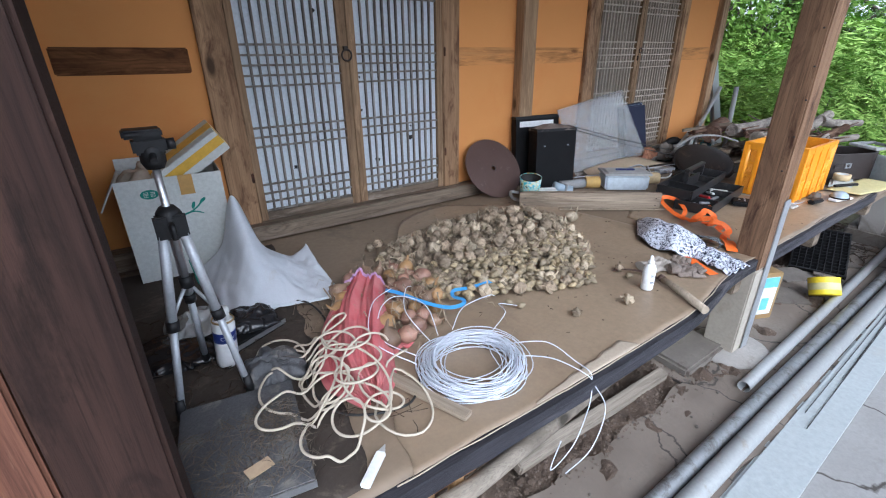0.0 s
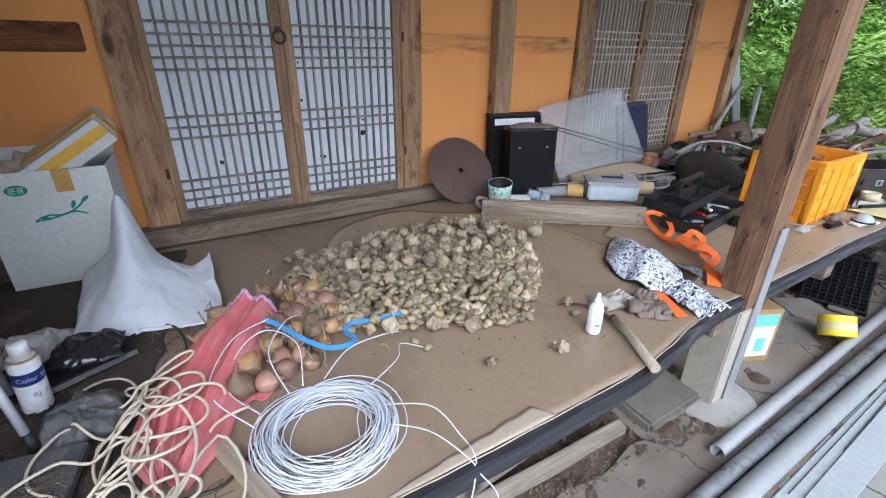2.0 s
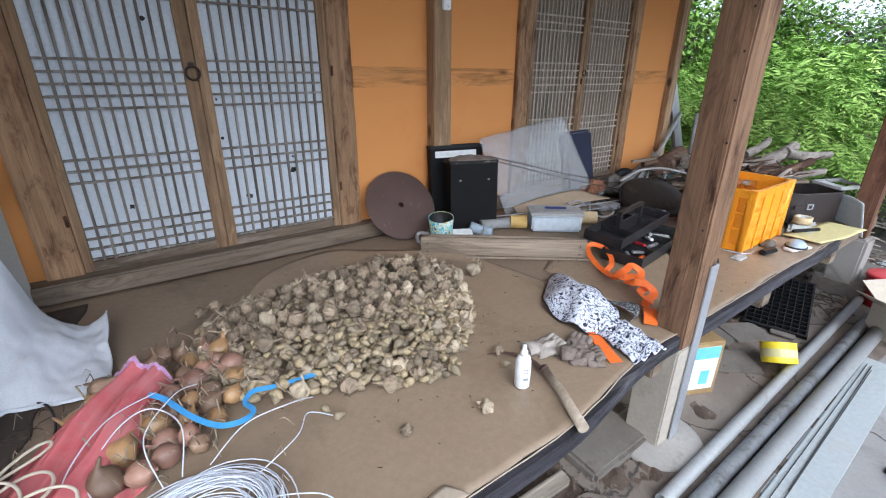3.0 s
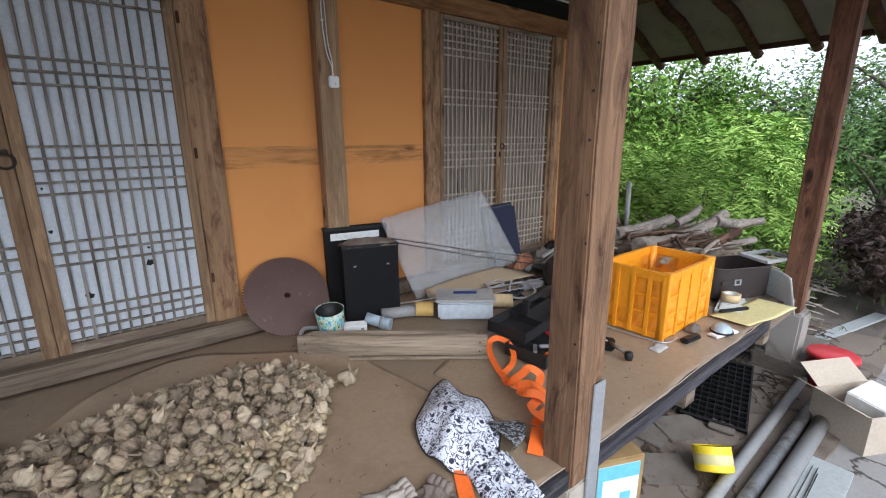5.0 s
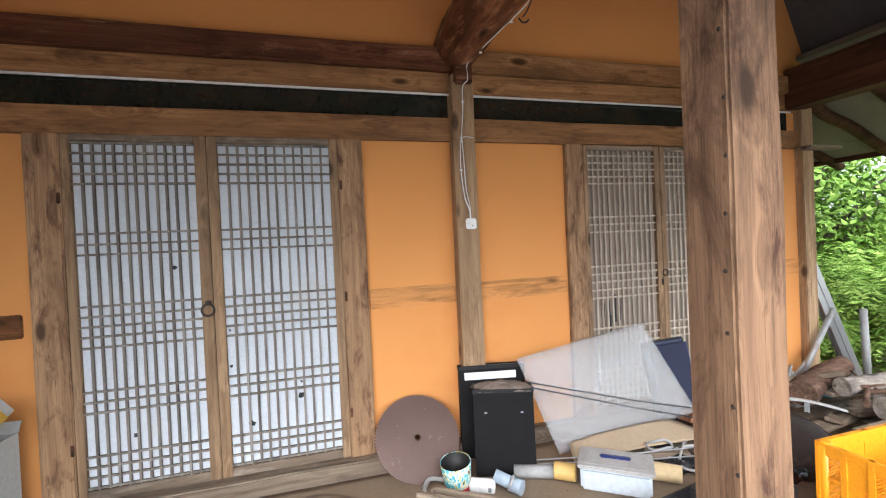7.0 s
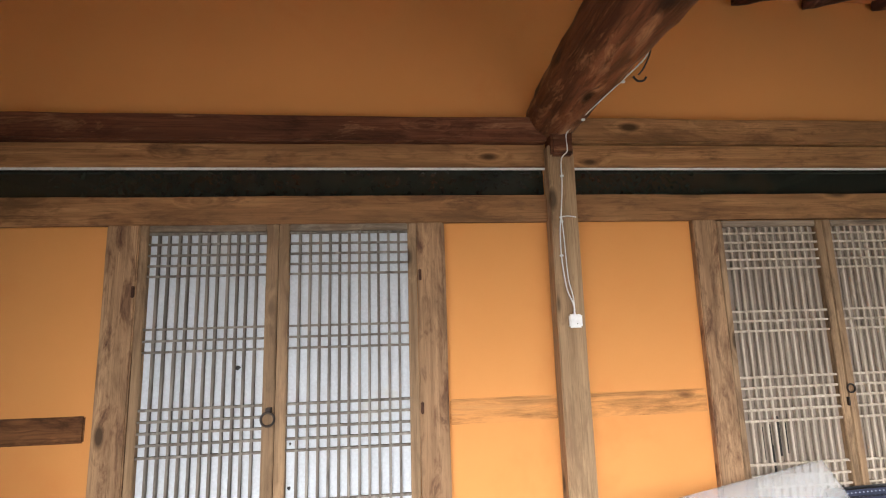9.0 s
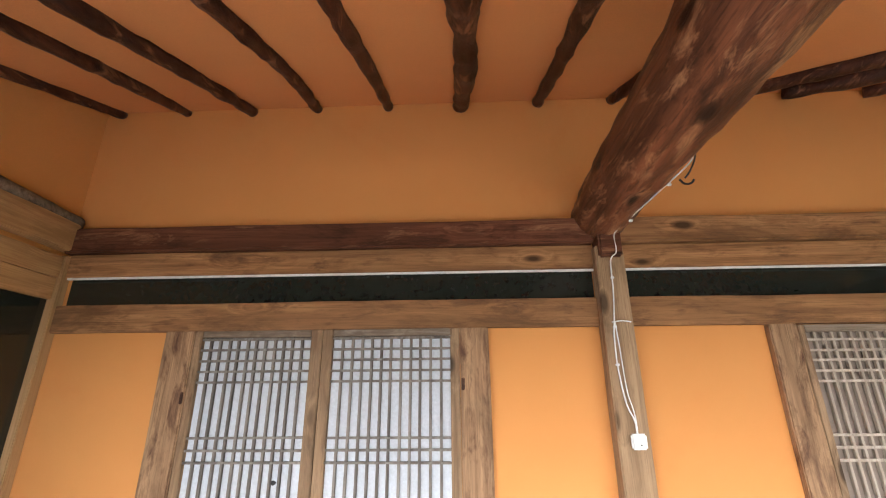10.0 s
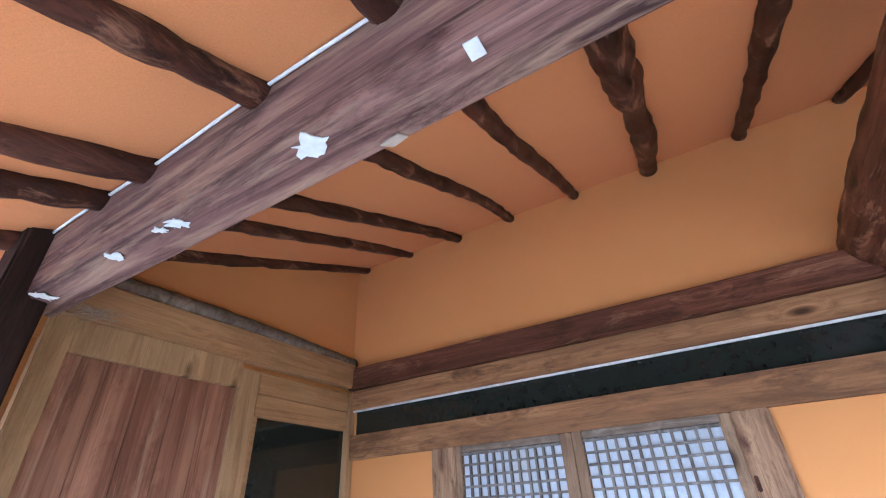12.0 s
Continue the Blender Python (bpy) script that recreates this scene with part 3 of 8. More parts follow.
# ---------- side wall: plank door and glazed window ----------
door_3 = tagged(new("door_3"), "red-brown plank panel in a pale pine frame", "door", "", "structure")
part("frame", boxes(((-0.13, 1.00, 0.52), (-0.085, 1.085, 2.69)), ((-0.13, 1.795, 0.52), (-0.085, 1.90, 2.66)), ((-0.129, 1.085, 2.565), (-0.086, 1.795, 2.69)), ((-0.129, 1.085, 0.52), (-0.086, 1.795, 0.62)), bev=0.004), "timber_z_pale", door_3, "pale pine frame")
for k in range(5):
    y0 = 1.085 + 0.142 * k
    part("plank", boxes(((-0.125, y0 + 0.0015, 0.62), (-0.11, y0 + 0.1405, 2.565)), bev=0.002), "panel_red", door_3)
part("kick_board", timber((-0.104, 1.0, 0.535), (-0.066, 1.765, 1.42), 0.002, 0.004, 0.1, 30), "side_board", door_3, "dark scuffed lower board")
part("kick_edge", timber((-0.066, 1.0, 0.537), (-0.060, 1.765, 0.556), 0.002, 0.002, 0.05, 32), "porch_wood", door_3, "worn pale lower edge")
window_3 = tagged(new("window_3"), "tall dark window in a pale pine frame", "window", "", "structure")
part("window_frame", boxes(((-0.13, 1.90, 2.45), (-0.09, 2.545, 2.555)), ((-0.13, 1.90, 1.05), (-0.095, 1.93, 2.45)), ((-0.129, 1.93, 1.05), (-0.095, 2.545, 1.12)), bev=0.004), "timber_y", window_3, "pale pine window frame")
part("stile", boxes(((-0.13, 2.545, 0.52), (-0.075, 2.60, 2.67)), bev=0.004), "timber_z_pale", window_3)
part("pane", boxes(((-0.118, 1.93, 1.12), (-0.112, 2.545, 2.45))), "glass_dark", window_3)
part("sill_panel", boxes(((-0.128, 1.90, 0.52), (-0.10, 2.545, 1.05)), bev=0.004), "side_board", window_3)
part("head_board", boxes(((-0.127, 1.90, 2.557), (-0.082, 2.545, 2.662)), bev=0.004), "timber_y", window_3)
setting("trim_west_beam", timber((-0.14, 0.94, 2.692), (-0.055, 2.565, 2.835), 0.004, 0.006, 0.2, 31), "timber_y", "pale pine beam above the side wall")
setting("trim_west_log", knobbly([(-0.10, 0.95, 2.86), (-0.09, 1.7, 2.868), (-0.10, 2.58, 2.85)], 0.045, 0.04, 5, 10, 0.1), "porch_wood", "grey wall plate on the side wall")


# ---------- posts and great beams ----------
post = tagged(new("porch_post"), "weathered square wooden porch post on a round concrete base", "post")
part("shaft", timber((2.474, 0.81, 0.46), (2.606, 0.927, 2.72), 0.004, 0.006, 0.1, 40), "post", post)
part("foot", timber((2.471, 0.812, -0.03), (2.606, 0.965, 0.455), 0.003, 0.006, 0.1, 41), "beige_paint", post, "beige painted foot of the post")
part("metal_strip", boxes(((2.552, 0.802, -0.02), (2.612, 0.808, 0.80)), ((2.608, 0.802, -0.02), (2.613, 0.862, 0.80)), bev=0.002), "zinc", post, "dented metal corner strip")
part("base", lathe([(0, -0.06), (0.19, -0.06), (0.185, -0.03), (0.17, -0.022), (0, -0.02)], 28, pose(2.545, 0.85, 0)), "concrete", post, "round concrete base")
for z in (0.95, 1.1, 1.25, 1.38, 1.52, 1.64, 1.75, 1.86, 1.97, 2.1, 2.25, 2.4):
    part("nail_hole", lathe([(0, 0), (0.004, 0), (0.004, 0.002), (0, 0.003)], 8, pose(2.4725, 0.825 + 0.006 * math.sin(z * 9), z, 0, -90, 0)), "iron", post)
far_post = tagged(new("porch_post"), "brown square porch post on a pale stone block", "post")
part("shaft", timber((4.94, 0.83, 0.40), (5.075, 0.95, 2.74), 0.004, 0.006, 0.1, 42), "far_post", far_post)
part("base", timber((4.915, 0.80, -0.06), (5.10, 0.98, 0.40), 0.012, 0.015, 0.08, 43), "concrete", far_post, "pale stone base block")
near_post = tagged(new("corner_post"), "dark brown stained corner post of the porch", "post")
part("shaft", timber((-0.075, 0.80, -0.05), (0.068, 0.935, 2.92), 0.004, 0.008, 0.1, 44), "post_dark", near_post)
setting("trim_room_front", timber((-0.30, 0.805, 0.3), (-0.079, 0.90, 1.25), 0.003, 0.006, 0.1, 45), "side_board", "worn brown boards beside the corner post")
setting("trim_front_beam", timber((-0.07, 0.875, 2.655), (5.02, 1.005, 2.905), 0.005, 0.012, 0.18, 46), "front_beam", "front beam above the porch posts")
setting("trim_front_caulk", tube([(x, 0.868, 2.893 + 0.006 * math.sin(7 * x)) for x in (0.1 * k for k in range(0, 50))], 0.005, 6), "white_caulk")
setting("trim_side_beam", timber((5.05, 0.93, 2.575), (5.22, 2.58, 2.86), 0.004, 0.01, 0.2, 47), "side_beam", "dark stained beam at the end of the porch")
setting("trim_log_beam", knobbly([(2.545, 2.60, 2.825), (2.548, 2.2, 2.85), (2.56, 1.6, 2.862), (2.555, 0.92, 2.88)], 0.128, 0.168, 11, 20, 0.07, 30), "log", "thick peeled log beam across the porch")

# ---------- roof and ceiling ----------
RX = 5.22


def roof_z(x, y):
    front, back, side = ceiling_z(y), ceiling_z(5.7 - y), 2.95 - 0.385 * (x - RX)
    return min(front, back, side if x > RX + 0.001 else 9)


def roof_sheet(x0, x1, y0, y1, nx, ny, lift, thick):
    bm = bmesh.new()
    g = [[bm.verts.new((x0 + (x1 - x0) * i / nx, y0 + (y1 - y0) * j / ny, roof_z(x0 + (x1 - x0) * i / nx, y0 + (y1 - y0) * j / ny) + lift)) for j in range(ny + 1)] for i in range(nx + 1)]
    h = [[bm.verts.new(v.co + Vector((0, 0, thick))) for v in row] for row in g]
    for i in range(nx):
        for j in range(ny):
            bm.faces.new((g[i][j], g[i][j + 1], g[i + 1][j + 1], g[i + 1][j]))
            bm.faces.new((h[i][j], h[i + 1][j], h[i + 1][j + 1], h[i][j + 1]))
    for i in range(nx):
        bm.faces.new((g[i][0], g[i + 1][0], h[i + 1][0], h[i][0]))
        bm.faces.new((g[i][ny], h[i][ny], h[i + 1][ny], g[i + 1][ny]))
    for j in range(ny):
        bm.faces.new((g[0][j], h[0][j], h[0][j + 1], g[0][j + 1]))
        bm.faces.new((g[nx][j], g[nx][j + 1], h[nx][j + 1], h[nx][j]))
    return bm


setting("ceiling", roof_sheet(-3.2, RX, -0.1, 2.62, 1, 12, 0.0, 0.05), "ceil", "sloping ochre plastered porch ceiling")
setting("ceiling_eave", roof_sheet(RX + 0.002, 6.72, -0.1, 6.1, 12, 24, 0.0, 0.04), "eave_board", "grey boarded eave at the end of the house")
setting("roof", roof_sheet(-3.3, 6.80, -0.15, 6.2, 40, 40, 0.07, 0.10), "roof_tile", "dark hipped roof")
setting("trim_eave_edge", boxes(((6.70, -0.1, 2.335), (6.76, 6.1, 2.40)), bev=0.004), "side_beam", "dark eave edge board")

RAFTERS = ((-0.02, -0.04, 0.030), (0.345, 0.40, 0.031), (0.70, 0.66, 0.034), (1.09, 1.14, 0.029), (1.485, 1.50, 0.031), (1.887, 1.88, 0.047), (2.325, 2.29, 0.034), (2.724, 2.72, 0.034), (3.02, 3.10, 0.03))
for k, (xw, xf, r) in enumerate(RAFTERS):
    pts = []
    rng = random.Random(60 + k)
    for y in (2.60, 2.1, 1.5, 0.95, 0.4, -0.06):
        f = (2.6 - y) / 1.65
        pts.append((xw + (xf - xw) * f + rng.uniform(-0.025, 0.025), y, ceiling_z(y) - 0.45 * r + rng.uniform(-0.006, 0.006)))
    tagged(solid("rafter", knobbly(pts, r * 0.86, r * 1.6, 70 + k, 12, 0.30, 60), "rafter", "crooked dark varnished rafter in the porch ceiling", "rafter", None, "porch rafters"), kind="structure")
for k, (xw, yw, dx, dy, r) in enumerate(((3.28, 2.58, 0.70, -0.72, 0.038), (3.60, 2.56, 0.75, -0.72, 0.045), (4.02, 2.58, 0.75, -0.85, 0.036), (4.42, 2.58, 0.62, -0.9, 0.036), (4.80, 2.58, 0.3, -1.0, 0.036))):
    pts, rng = [], random.Random(90 + k)
    for s in (0, 0.5, 1.0, 1.5, 2.0):
        x, y = xw + dx * s + rng.uniform(-0.02, 0.02), yw + dy * s
        if x < RX - 0.05:
            pts.append((x, y, ceiling_z(y) - 0.45 * r))
    tagged(solid("rafter", knobbly(pts, r * 0.9, r * 1.45, 110 + k, 12, 0.30, 40), "rafter", "crooked dark rafter fanning to the roof corner", "rafter", None, "porch rafters"), kind="structure")
for k in range(11):
    y = 0.1 + 0.46 * k
    pts = [(x, y + 0.03 * math.sin(x * 3 + k), roof_z(x, 2.5) - 0.02) for x in (5.2, 5.7, 6.2, 6.84)]
    tagged(solid("eave_rafter", knobbly(pts, 0.05, 0.045, 130 + k, 10, 0.12, 16), "side_beam", "dark round rafter end under the eave", "rafter", None, "eave rafters"), kind="structure")

# ---------- porch floor ----------
def edge_y(x):
    f = min(1.0, max(0.0, (x - 1.65) / 0.75))
    return 0.755 + 0.098 * f * f * (3 - 2 * f) + max(0.0, x - 3.2) * 0.01 + 0.004 * math.sin(4.1 * x)


boards = tagged(new("floor"), "wooden porch floor under a brown sheet", "", "", "structure")
for k in range(13):
    y0 = 0.875 + 0.131 * k
    part("board", boxes(((0.07 if y0 < 0.95 else -0.10, y0 + 0.001, 0.455), (5.30, y0 + 0.130, 0.514)), bev=0.003), "porch_wood", boards)
for x in (0.5, 1.5, 2.4, 3.4, 4.4):
    part("joist", boxes(((x, 0.86, 0.33), (x + 0.10, 2.58, 0.453)), bev=0.005), "porch_wood", boards)
part("fascia", grid_sheet(60, 3, lambda u, v: Vector((0.09 + 4.25 * u, edge_y(0.09 + 4.25 * u) - 0.004 + 0.004 * noise.noise(Vector((u * 30, v * 2, 0))), 0.460 + 0.061 * v)), 0.03, False), "fascia", boards, "scuffed blue-black edge board")
part("front_joist", timber((4.34, 0.86, 0.40), (5.3, 0.93, 0.50), 0.004, 0.006, 0.1, 50), "porch_wood", boards)


def sheet_z(x, y):
    return 0.5185 + 0.004 * max(0.0, noise.noise(Vector((x * 2.2, y * 2.2, 1.0)))) + 0.0015 * noise.noise(Vector((x * 9, y * 9, 4.0)))


def under_sheet(u, v):
    x = 0.10 + 4.22 * u
    y0 = edge_y(x) - 0.006 + 0.008 * noise.noise(Vector((x * 5, 0, 0)))
    y = y0 + (2.49 - y0) * v
    return Vector((x, y, sheet_z(x, y)))


setting("floor_sheet_under", grid_sheet(90, 40, under_sheet, 0.002), "dust", "dusty brown floor sheet on the porch")


def west_sheet(u, v):
    """Bare grimy floor by the side wall, with a ragged edge under the newer sheet."""
    y = 0.79 + 1.62 * v
    right = 0.42 + 0.20 * v + 0.05 * noise.noise(Vector((y * 7, 3, 0)))
    x = 0.075 + (right - 0.075) * u if y < 0.95 else -0.08 + (right + 0.08) * u
    return Vector((x, y, sheet_z(x, y) + 0.0025 + 0.002 * max(0.0, noise.noise(Vector((x * 30, y * 30, 2))))))


setting("floor_grime", grid_sheet(30, 70, west_sheet, 0.0015), "grime", "grimy dark floor strewn with dirt")


def upper_sheet(u, v):
    """The newer sheet: torn along its left side, a turned-up corner at the back."""
    left, right = 0.50 + 0.55 * v ** 1.3, 2.52 - 0.20 * v
    y_lo = edge_y(left + (right - left) * u) - 0.010 + 0.010 * noise.noise(Vector((u * 14, 2, 0)))
    back = 2.02 + 0.46 * math.sin(math.pi * min(1, max(0, (u - 0.10) / 0.9)) ** 0.8) * (1 - 0.25 * u) - 0.12 * u
    x = left + (right - left) * u + 0.02 * noise.noise(Vector((v * 12, 5, 0))) * (1 - u)
    y = y_lo + (back - y_lo) * v
    lift = 0.020 * max(0, v - 0.90) / 0.10 * (0.4 + 0.6 * math.sin(u * 9) ** 2) + 0.012 * max(0, 0.05 - v) / 0.05 * abs(noise.noise(Vector((u * 9, 1, 1))))
    return Vector((x, y, sheet_z(x, y) + 0.006 + lift))


setting("floor_sheet_upper", grid_sheet(80, 60, upper_sheet, 0.002), "sheet", "worn brown linoleum sheet with torn edges")


def bare_strip(u, v):
    """Where the sheet is torn back, a pale strip of the floor's front board shows."""
    x = 0.90 + 0.485 * u
    y0 = edge_y(x) - 0.013
    wide = 0.004 + 0.056 * u ** 0.8 * min(1.0, 14 * (1 - u)) + 0.009 * noise.noise(Vector((x * 22, 9, 0)))
    y = y0 + max(0.002, wide) * v
    return Vector((x, y, sheet_z(x, y) + 0.0135))


M["pale_board_and_highlight"] = surface("bare_board_and_edge_highlight", (0.44, 0.37, 0.285), (0.38, 0.315, 0.24), 6, 90, 0.7, 0.1, dirt=(0.33, 0.26, 0.19), dirt_amount=0.3, dirt_scale=9)
setting("floor_bare_strip", grid_sheet(40, 4, bare_strip, 0.002), "pale_board_and_highlight", "pale bare strip at the porch edge")


def east_sheet(u, v):
    x = 2.50 + 1.80 * u
    y0 = edge_y(x) - 0.010 + 0.014 * noise.noise(Vector((x * 4, 7, 0)))
    y = y0 + (1.55 + 0.15 * math.sin(u * 6) - y0) * v
    return Vector((x, y, sheet_z(x, y) + 0.0045 + 0.010 * max(0, 0.06 - v) / 0.06 * abs(noise.noise(Vector((u * 11, 3, 1))))))


setting("floor_sheet_east", grid_sheet(60, 30, east_sheet, 0.002), "sheet", "worn brown linoleum sheet")


# A thin pale tube stands in for the highlight along the sheet's cut edge.
setting("trim_sheet_edge", tube([(x, edge_y(x) - 0.016 + 0.004 * noise.noise(Vector((x * 9, 4, 0))), 0.5285 + 0.003 * noise.noise(Vector((x * 6, 1, 0)))) for x in (0.45 + 0.03 * k for k in range(128))], 0.0022, 5), "pale_board_and_highlight", "pale line for the highlight on the floor sheet's cut edge")

# ---------- materials of the things ----------
M["tripod_alu"] = surface("matt_silver_tube", (0.50, 0.53, 0.56), (0.44, 0.47, 0.50), 10, 150, 0.45, 0.04, 0.35)
M["alu"] = surface("brushed_aluminium", (0.62, 0.64, 0.66), (0.52, 0.54, 0.57), 10, 150, 0.33, 0.06, 0.85)
M["black_plastic"] = surface("black_plastic", (0.013, 0.013, 0.014), (0.019, 0.019, 0.020), 9, 120, 0.5, 0.1, dirt=(0.05, 0.045, 0.04), dirt_amount=0.15, dirt_scale=8, spec=0.25)
M["tray_plastic"] = surface("worn_black_plastic", (0.020, 0.020, 0.022), (0.030, 0.030, 0.031), 9, 120, 0.4, 0.1, dirt=(0.07, 0.062, 0.055), dirt_amount=0.3, dirt_scale=10)
M["black_case"] = surface("black_leatherette", (0.010, 0.010, 0.011), (0.014, 0.014, 0.015), 12, 220, 0.55, 0.25, dirt=(0.04, 0.038, 0.036), dirt_amount=0.1, dirt_scale=9, spec=0.1)
M["card_white"] = surface("white_carton", (0.62, 0.65, 0.63), (0.55, 0.575, 0.55), 3, 60, 0.75, 0.08, dirt=(0.42, 0.40, 0.35), dirt_amount=0.3)
M["card_brown"] = surface("brown_carton", (0.42, 0.31, 0.20), (0.35, 0.255, 0.16), 4, 70, 0.85, 0.1)
M["card_pale"] = surface("pale_carton", (0.46, 0.40, 0.32), (0.39, 0.335, 0.265), 4, 70, 0.85, 0.1)
M["tape"] = plain("brown_packing_tape", (0.50, 0.30, 0.09), 0.3)
M["tape_yellow"] = plain("yellow_packing_tape", (0.68, 0.42, 0.06), 0.3)
M["green_ink"] = plain("green_print", (0.01, 0.22, 0.17), 0.7)
M["sack"] = surface("woven_white_sack", (0.66, 0.70, 0.76), (0.60, 0.64, 0.70), 4, 260, 0.55, 0.25, dirt=(0.45, 0.45, 0.44), dirt_amount=0.25, dirt_scale=4)
M["can_white"] = plain("white_printed_tin", (0.72, 0.73, 0.74), 0.3)
M["blue_print"] = plain("navy_print", (0.015, 0.03, 0.16), 0.35)
M["slab_black"] = surface("dusty_black_board", (0.075, 0.078, 0.086), (0.12, 0.12, 0.125), 7, 160, 0.55, 0.5, dirt=(0.20, 0.185, 0.165), dirt_amount=0.5, dirt_scale=14, spec=0.35)
M["straw"] = plain("dry_straw", (0.33, 0.265, 0.19), 0.9)
M["straw_grey"] = plain("dusty_straw", (0.13, 0.105, 0.08), 0.95)
M["straw_dark"] = plain("dark_dry_stalk", (0.06, 0.042, 0.03), 0.95)
M["rope"] = surface("cream_cord", (0.56, 0.50, 0.40), (0.49, 0.43, 0.34), 20, 400, 0.85, 0.3)
M["wire"] = plain("white_plastic_cord", (0.64, 0.68, 0.76), 0.35)
M["blue_strap"] = plain("blue_binding_strap", (0.07, 0.29, 0.60), 0.4)
M["orange_strap"] = plain("orange_webbing", (0.90, 0.17, 0.02), 0.65, relief=0.2)
M["onion"] = surface("brown_onion_skin", (0.25, 0.165, 0.105), (0.15, 0.09, 0.06), 16, 60, 0.55, 0.35, stretch=(3, 3, 0.4), vary=0.35, dirt=(0.38, 0.31, 0.23), dirt_amount=0.35, dirt_scale=22)
M["onion_gold"] = surface("golden_onion_skin", (0.40, 0.245, 0.11), (0.25, 0.14, 0.068), 14, 60, 0.35, 0.2, stretch=(3, 3, 0.4), vary=0.3, dirt=(0.22, 0.15, 0.10), dirt_amount=0.45, dirt_scale=26)
M["onion_pink"] = surface("pinkish_onion_skin", (0.33, 0.19, 0.135), (0.20, 0.10, 0.075), 15, 60, 0.5, 0.3, stretch=(3, 3, 0.4), vary=0.3, dirt=(0.42, 0.34, 0.26), dirt_amount=0.3, dirt_scale=24)
M["garlic"] = surface("dirty_garlic_skin", (0.36, 0.285, 0.20), (0.175, 0.13, 0.085), 30, 150, 0.85, 0.9, stretch=(3.0, 3.0, 0.35), vary=0.36, dirt=(0.10, 0.074, 0.05), dirt_amount=0.55, dirt_scale=48)
M["garlic_pale"] = surface("pale_garlic_skin", (0.52, 0.44, 0.32), (0.32, 0.25, 0.165), 44, 150, 0.8, 0.7, stretch=(2.4, 2.4, 0.5), vary=0.28, dirt=(0.16, 0.12, 0.08), dirt_amount=0.4, dirt_scale=55)
M["clove"] = surface("garlic_clove_skin", (0.41, 0.345, 0.24), (0.27, 0.215, 0.14), 70, 160, 0.6, 0.4, dirt=(0.15, 0.11, 0.072), dirt_amount=0.5, dirt_scale=75)
clove_nodes, clove_links = M["clove"].node_tree.nodes, M["clove"].node_tree.links
clove_geo = clove_nodes.new("ShaderNodeNewGeometry")
clove_old = clove_nodes["Principled BSDF"].inputs["Base Color"].links[0].from_socket
clove_hue = socket_mix(clove_nodes, clove_links, ramp(clove_nodes, clove_links, clove_geo.outputs["Random Per Island"], 0.0, 1.0), (0.50, 0.49, 0.48), (1.22, 1.18, 1.02))
clove_links.new(socket_mix(clove_nodes, clove_links, 1.0, clove_old, clove_hue, "MULTIPLY"), clove_nodes["Principled BSDF"].inputs["Base Color"])
M["rust"] = surface("rusty_saw_steel", (0.125, 0.078, 0.066), (0.09, 0.055, 0.046), 4, 130, 0.5, 0.25, 0.35, dirt=(0.24, 0.19, 0.17), dirt_amount=0.22, dirt_scale=24)
M["orange_crate"] = surface("orange_crate_plastic", (0.90, 0.36, 0.012), (0.82, 0.31, 0.012), 5, 90, 0.4, 0.04, dirt=(0.62, 0.26, 0.03), dirt_amount=0.25, dirt_scale=5)
M["beige_crate"] = surface("beige_crate_plastic", (0.56, 0.48, 0.26), (0.48, 0.41, 0.22), 5, 90, 0.5, 0.05)
M["frost"] = plain("frosted_plastic_box", (0.55, 0.62, 0.68), 0.35)
M["lid_grey"] = plain("grey_plastic_lid", (0.40, 0.40, 0.39), 0.45)
def milky(name, colour, alpha, rough):
    """Smooth translucent plastic with faint broad clouding."""
    m, nd, ln, bs = nodes_of(name)
    n = noise_tex(nd, ln, coords(nd, ln), 2.2, 3, 0.5)
    ln.new(socket_mix(nd, ln, ramp(nd, ln, n, 0.3, 0.75), colour, tuple(0.86 * c for c in colour)), bs.inputs["Base Color"])
    bs.inputs["Roughness"].default_value, bs.inputs["Alpha"].default_value = rough, alpha
    return m


M["poly"] = milky("clouded_plastic_sheet", (0.55, 0.56, 0.57), 0.37, 0.12)
M["sand_card"] = surface("sand_coloured_board", (0.44, 0.35, 0.24), (0.38, 0.30, 0.20), 3, 60, 0.8, 0.1)
M["bamboo"] = surface("yellow_cardboard_tube", (0.62, 0.42, 0.14), (0.53, 0.35, 0.11), 6, 60, 0.6, 0.1)
M["tan_tube"] = surface("tan_cardboard_tube", (0.60, 0.47, 0.27), (0.52, 0.40, 0.22), 6, 60, 0.7, 0.1)
M["pvc"] = surface("grey_white_pvc", (0.35, 0.36, 0.36), (0.28, 0.285, 0.285), 4, 60, 0.5, 0.06, dirt=(0.22, 0.195, 0.165), dirt_amount=0.45, dirt_scale=9)
M["pipe_zinc"] = surface("mottled_galvanised_pipe", (0.34, 0.355, 0.37), (0.22, 0.225, 0.23), 14, 70, 0.5, 0.2, 0.35, dirt=(0.10, 0.088, 0.078), dirt_amount=0.7, dirt_scale=16)
M["pvc_blue"] = plain("blue_grey_pvc_fitting", (0.33, 0.41, 0.48), 0.4)
M["white_panel"] = surface("white_wall_panel", (0.40, 0.435, 0.44), (0.355, 0.385, 0.385), 1.5, 40, 0.4, 0.03, dirt=(0.33, 0.33, 0.31), dirt_amount=0.25, dirt_scale=2)
M["dead_wood"] = wood("bare_grey_branch", (0.40, 0.36, 0.315), (0.27, 0.235, 0.20), "x", 1.0, 0.85, 0.5, (0.22, 0.18, 0.15), 0.2, 0.5)
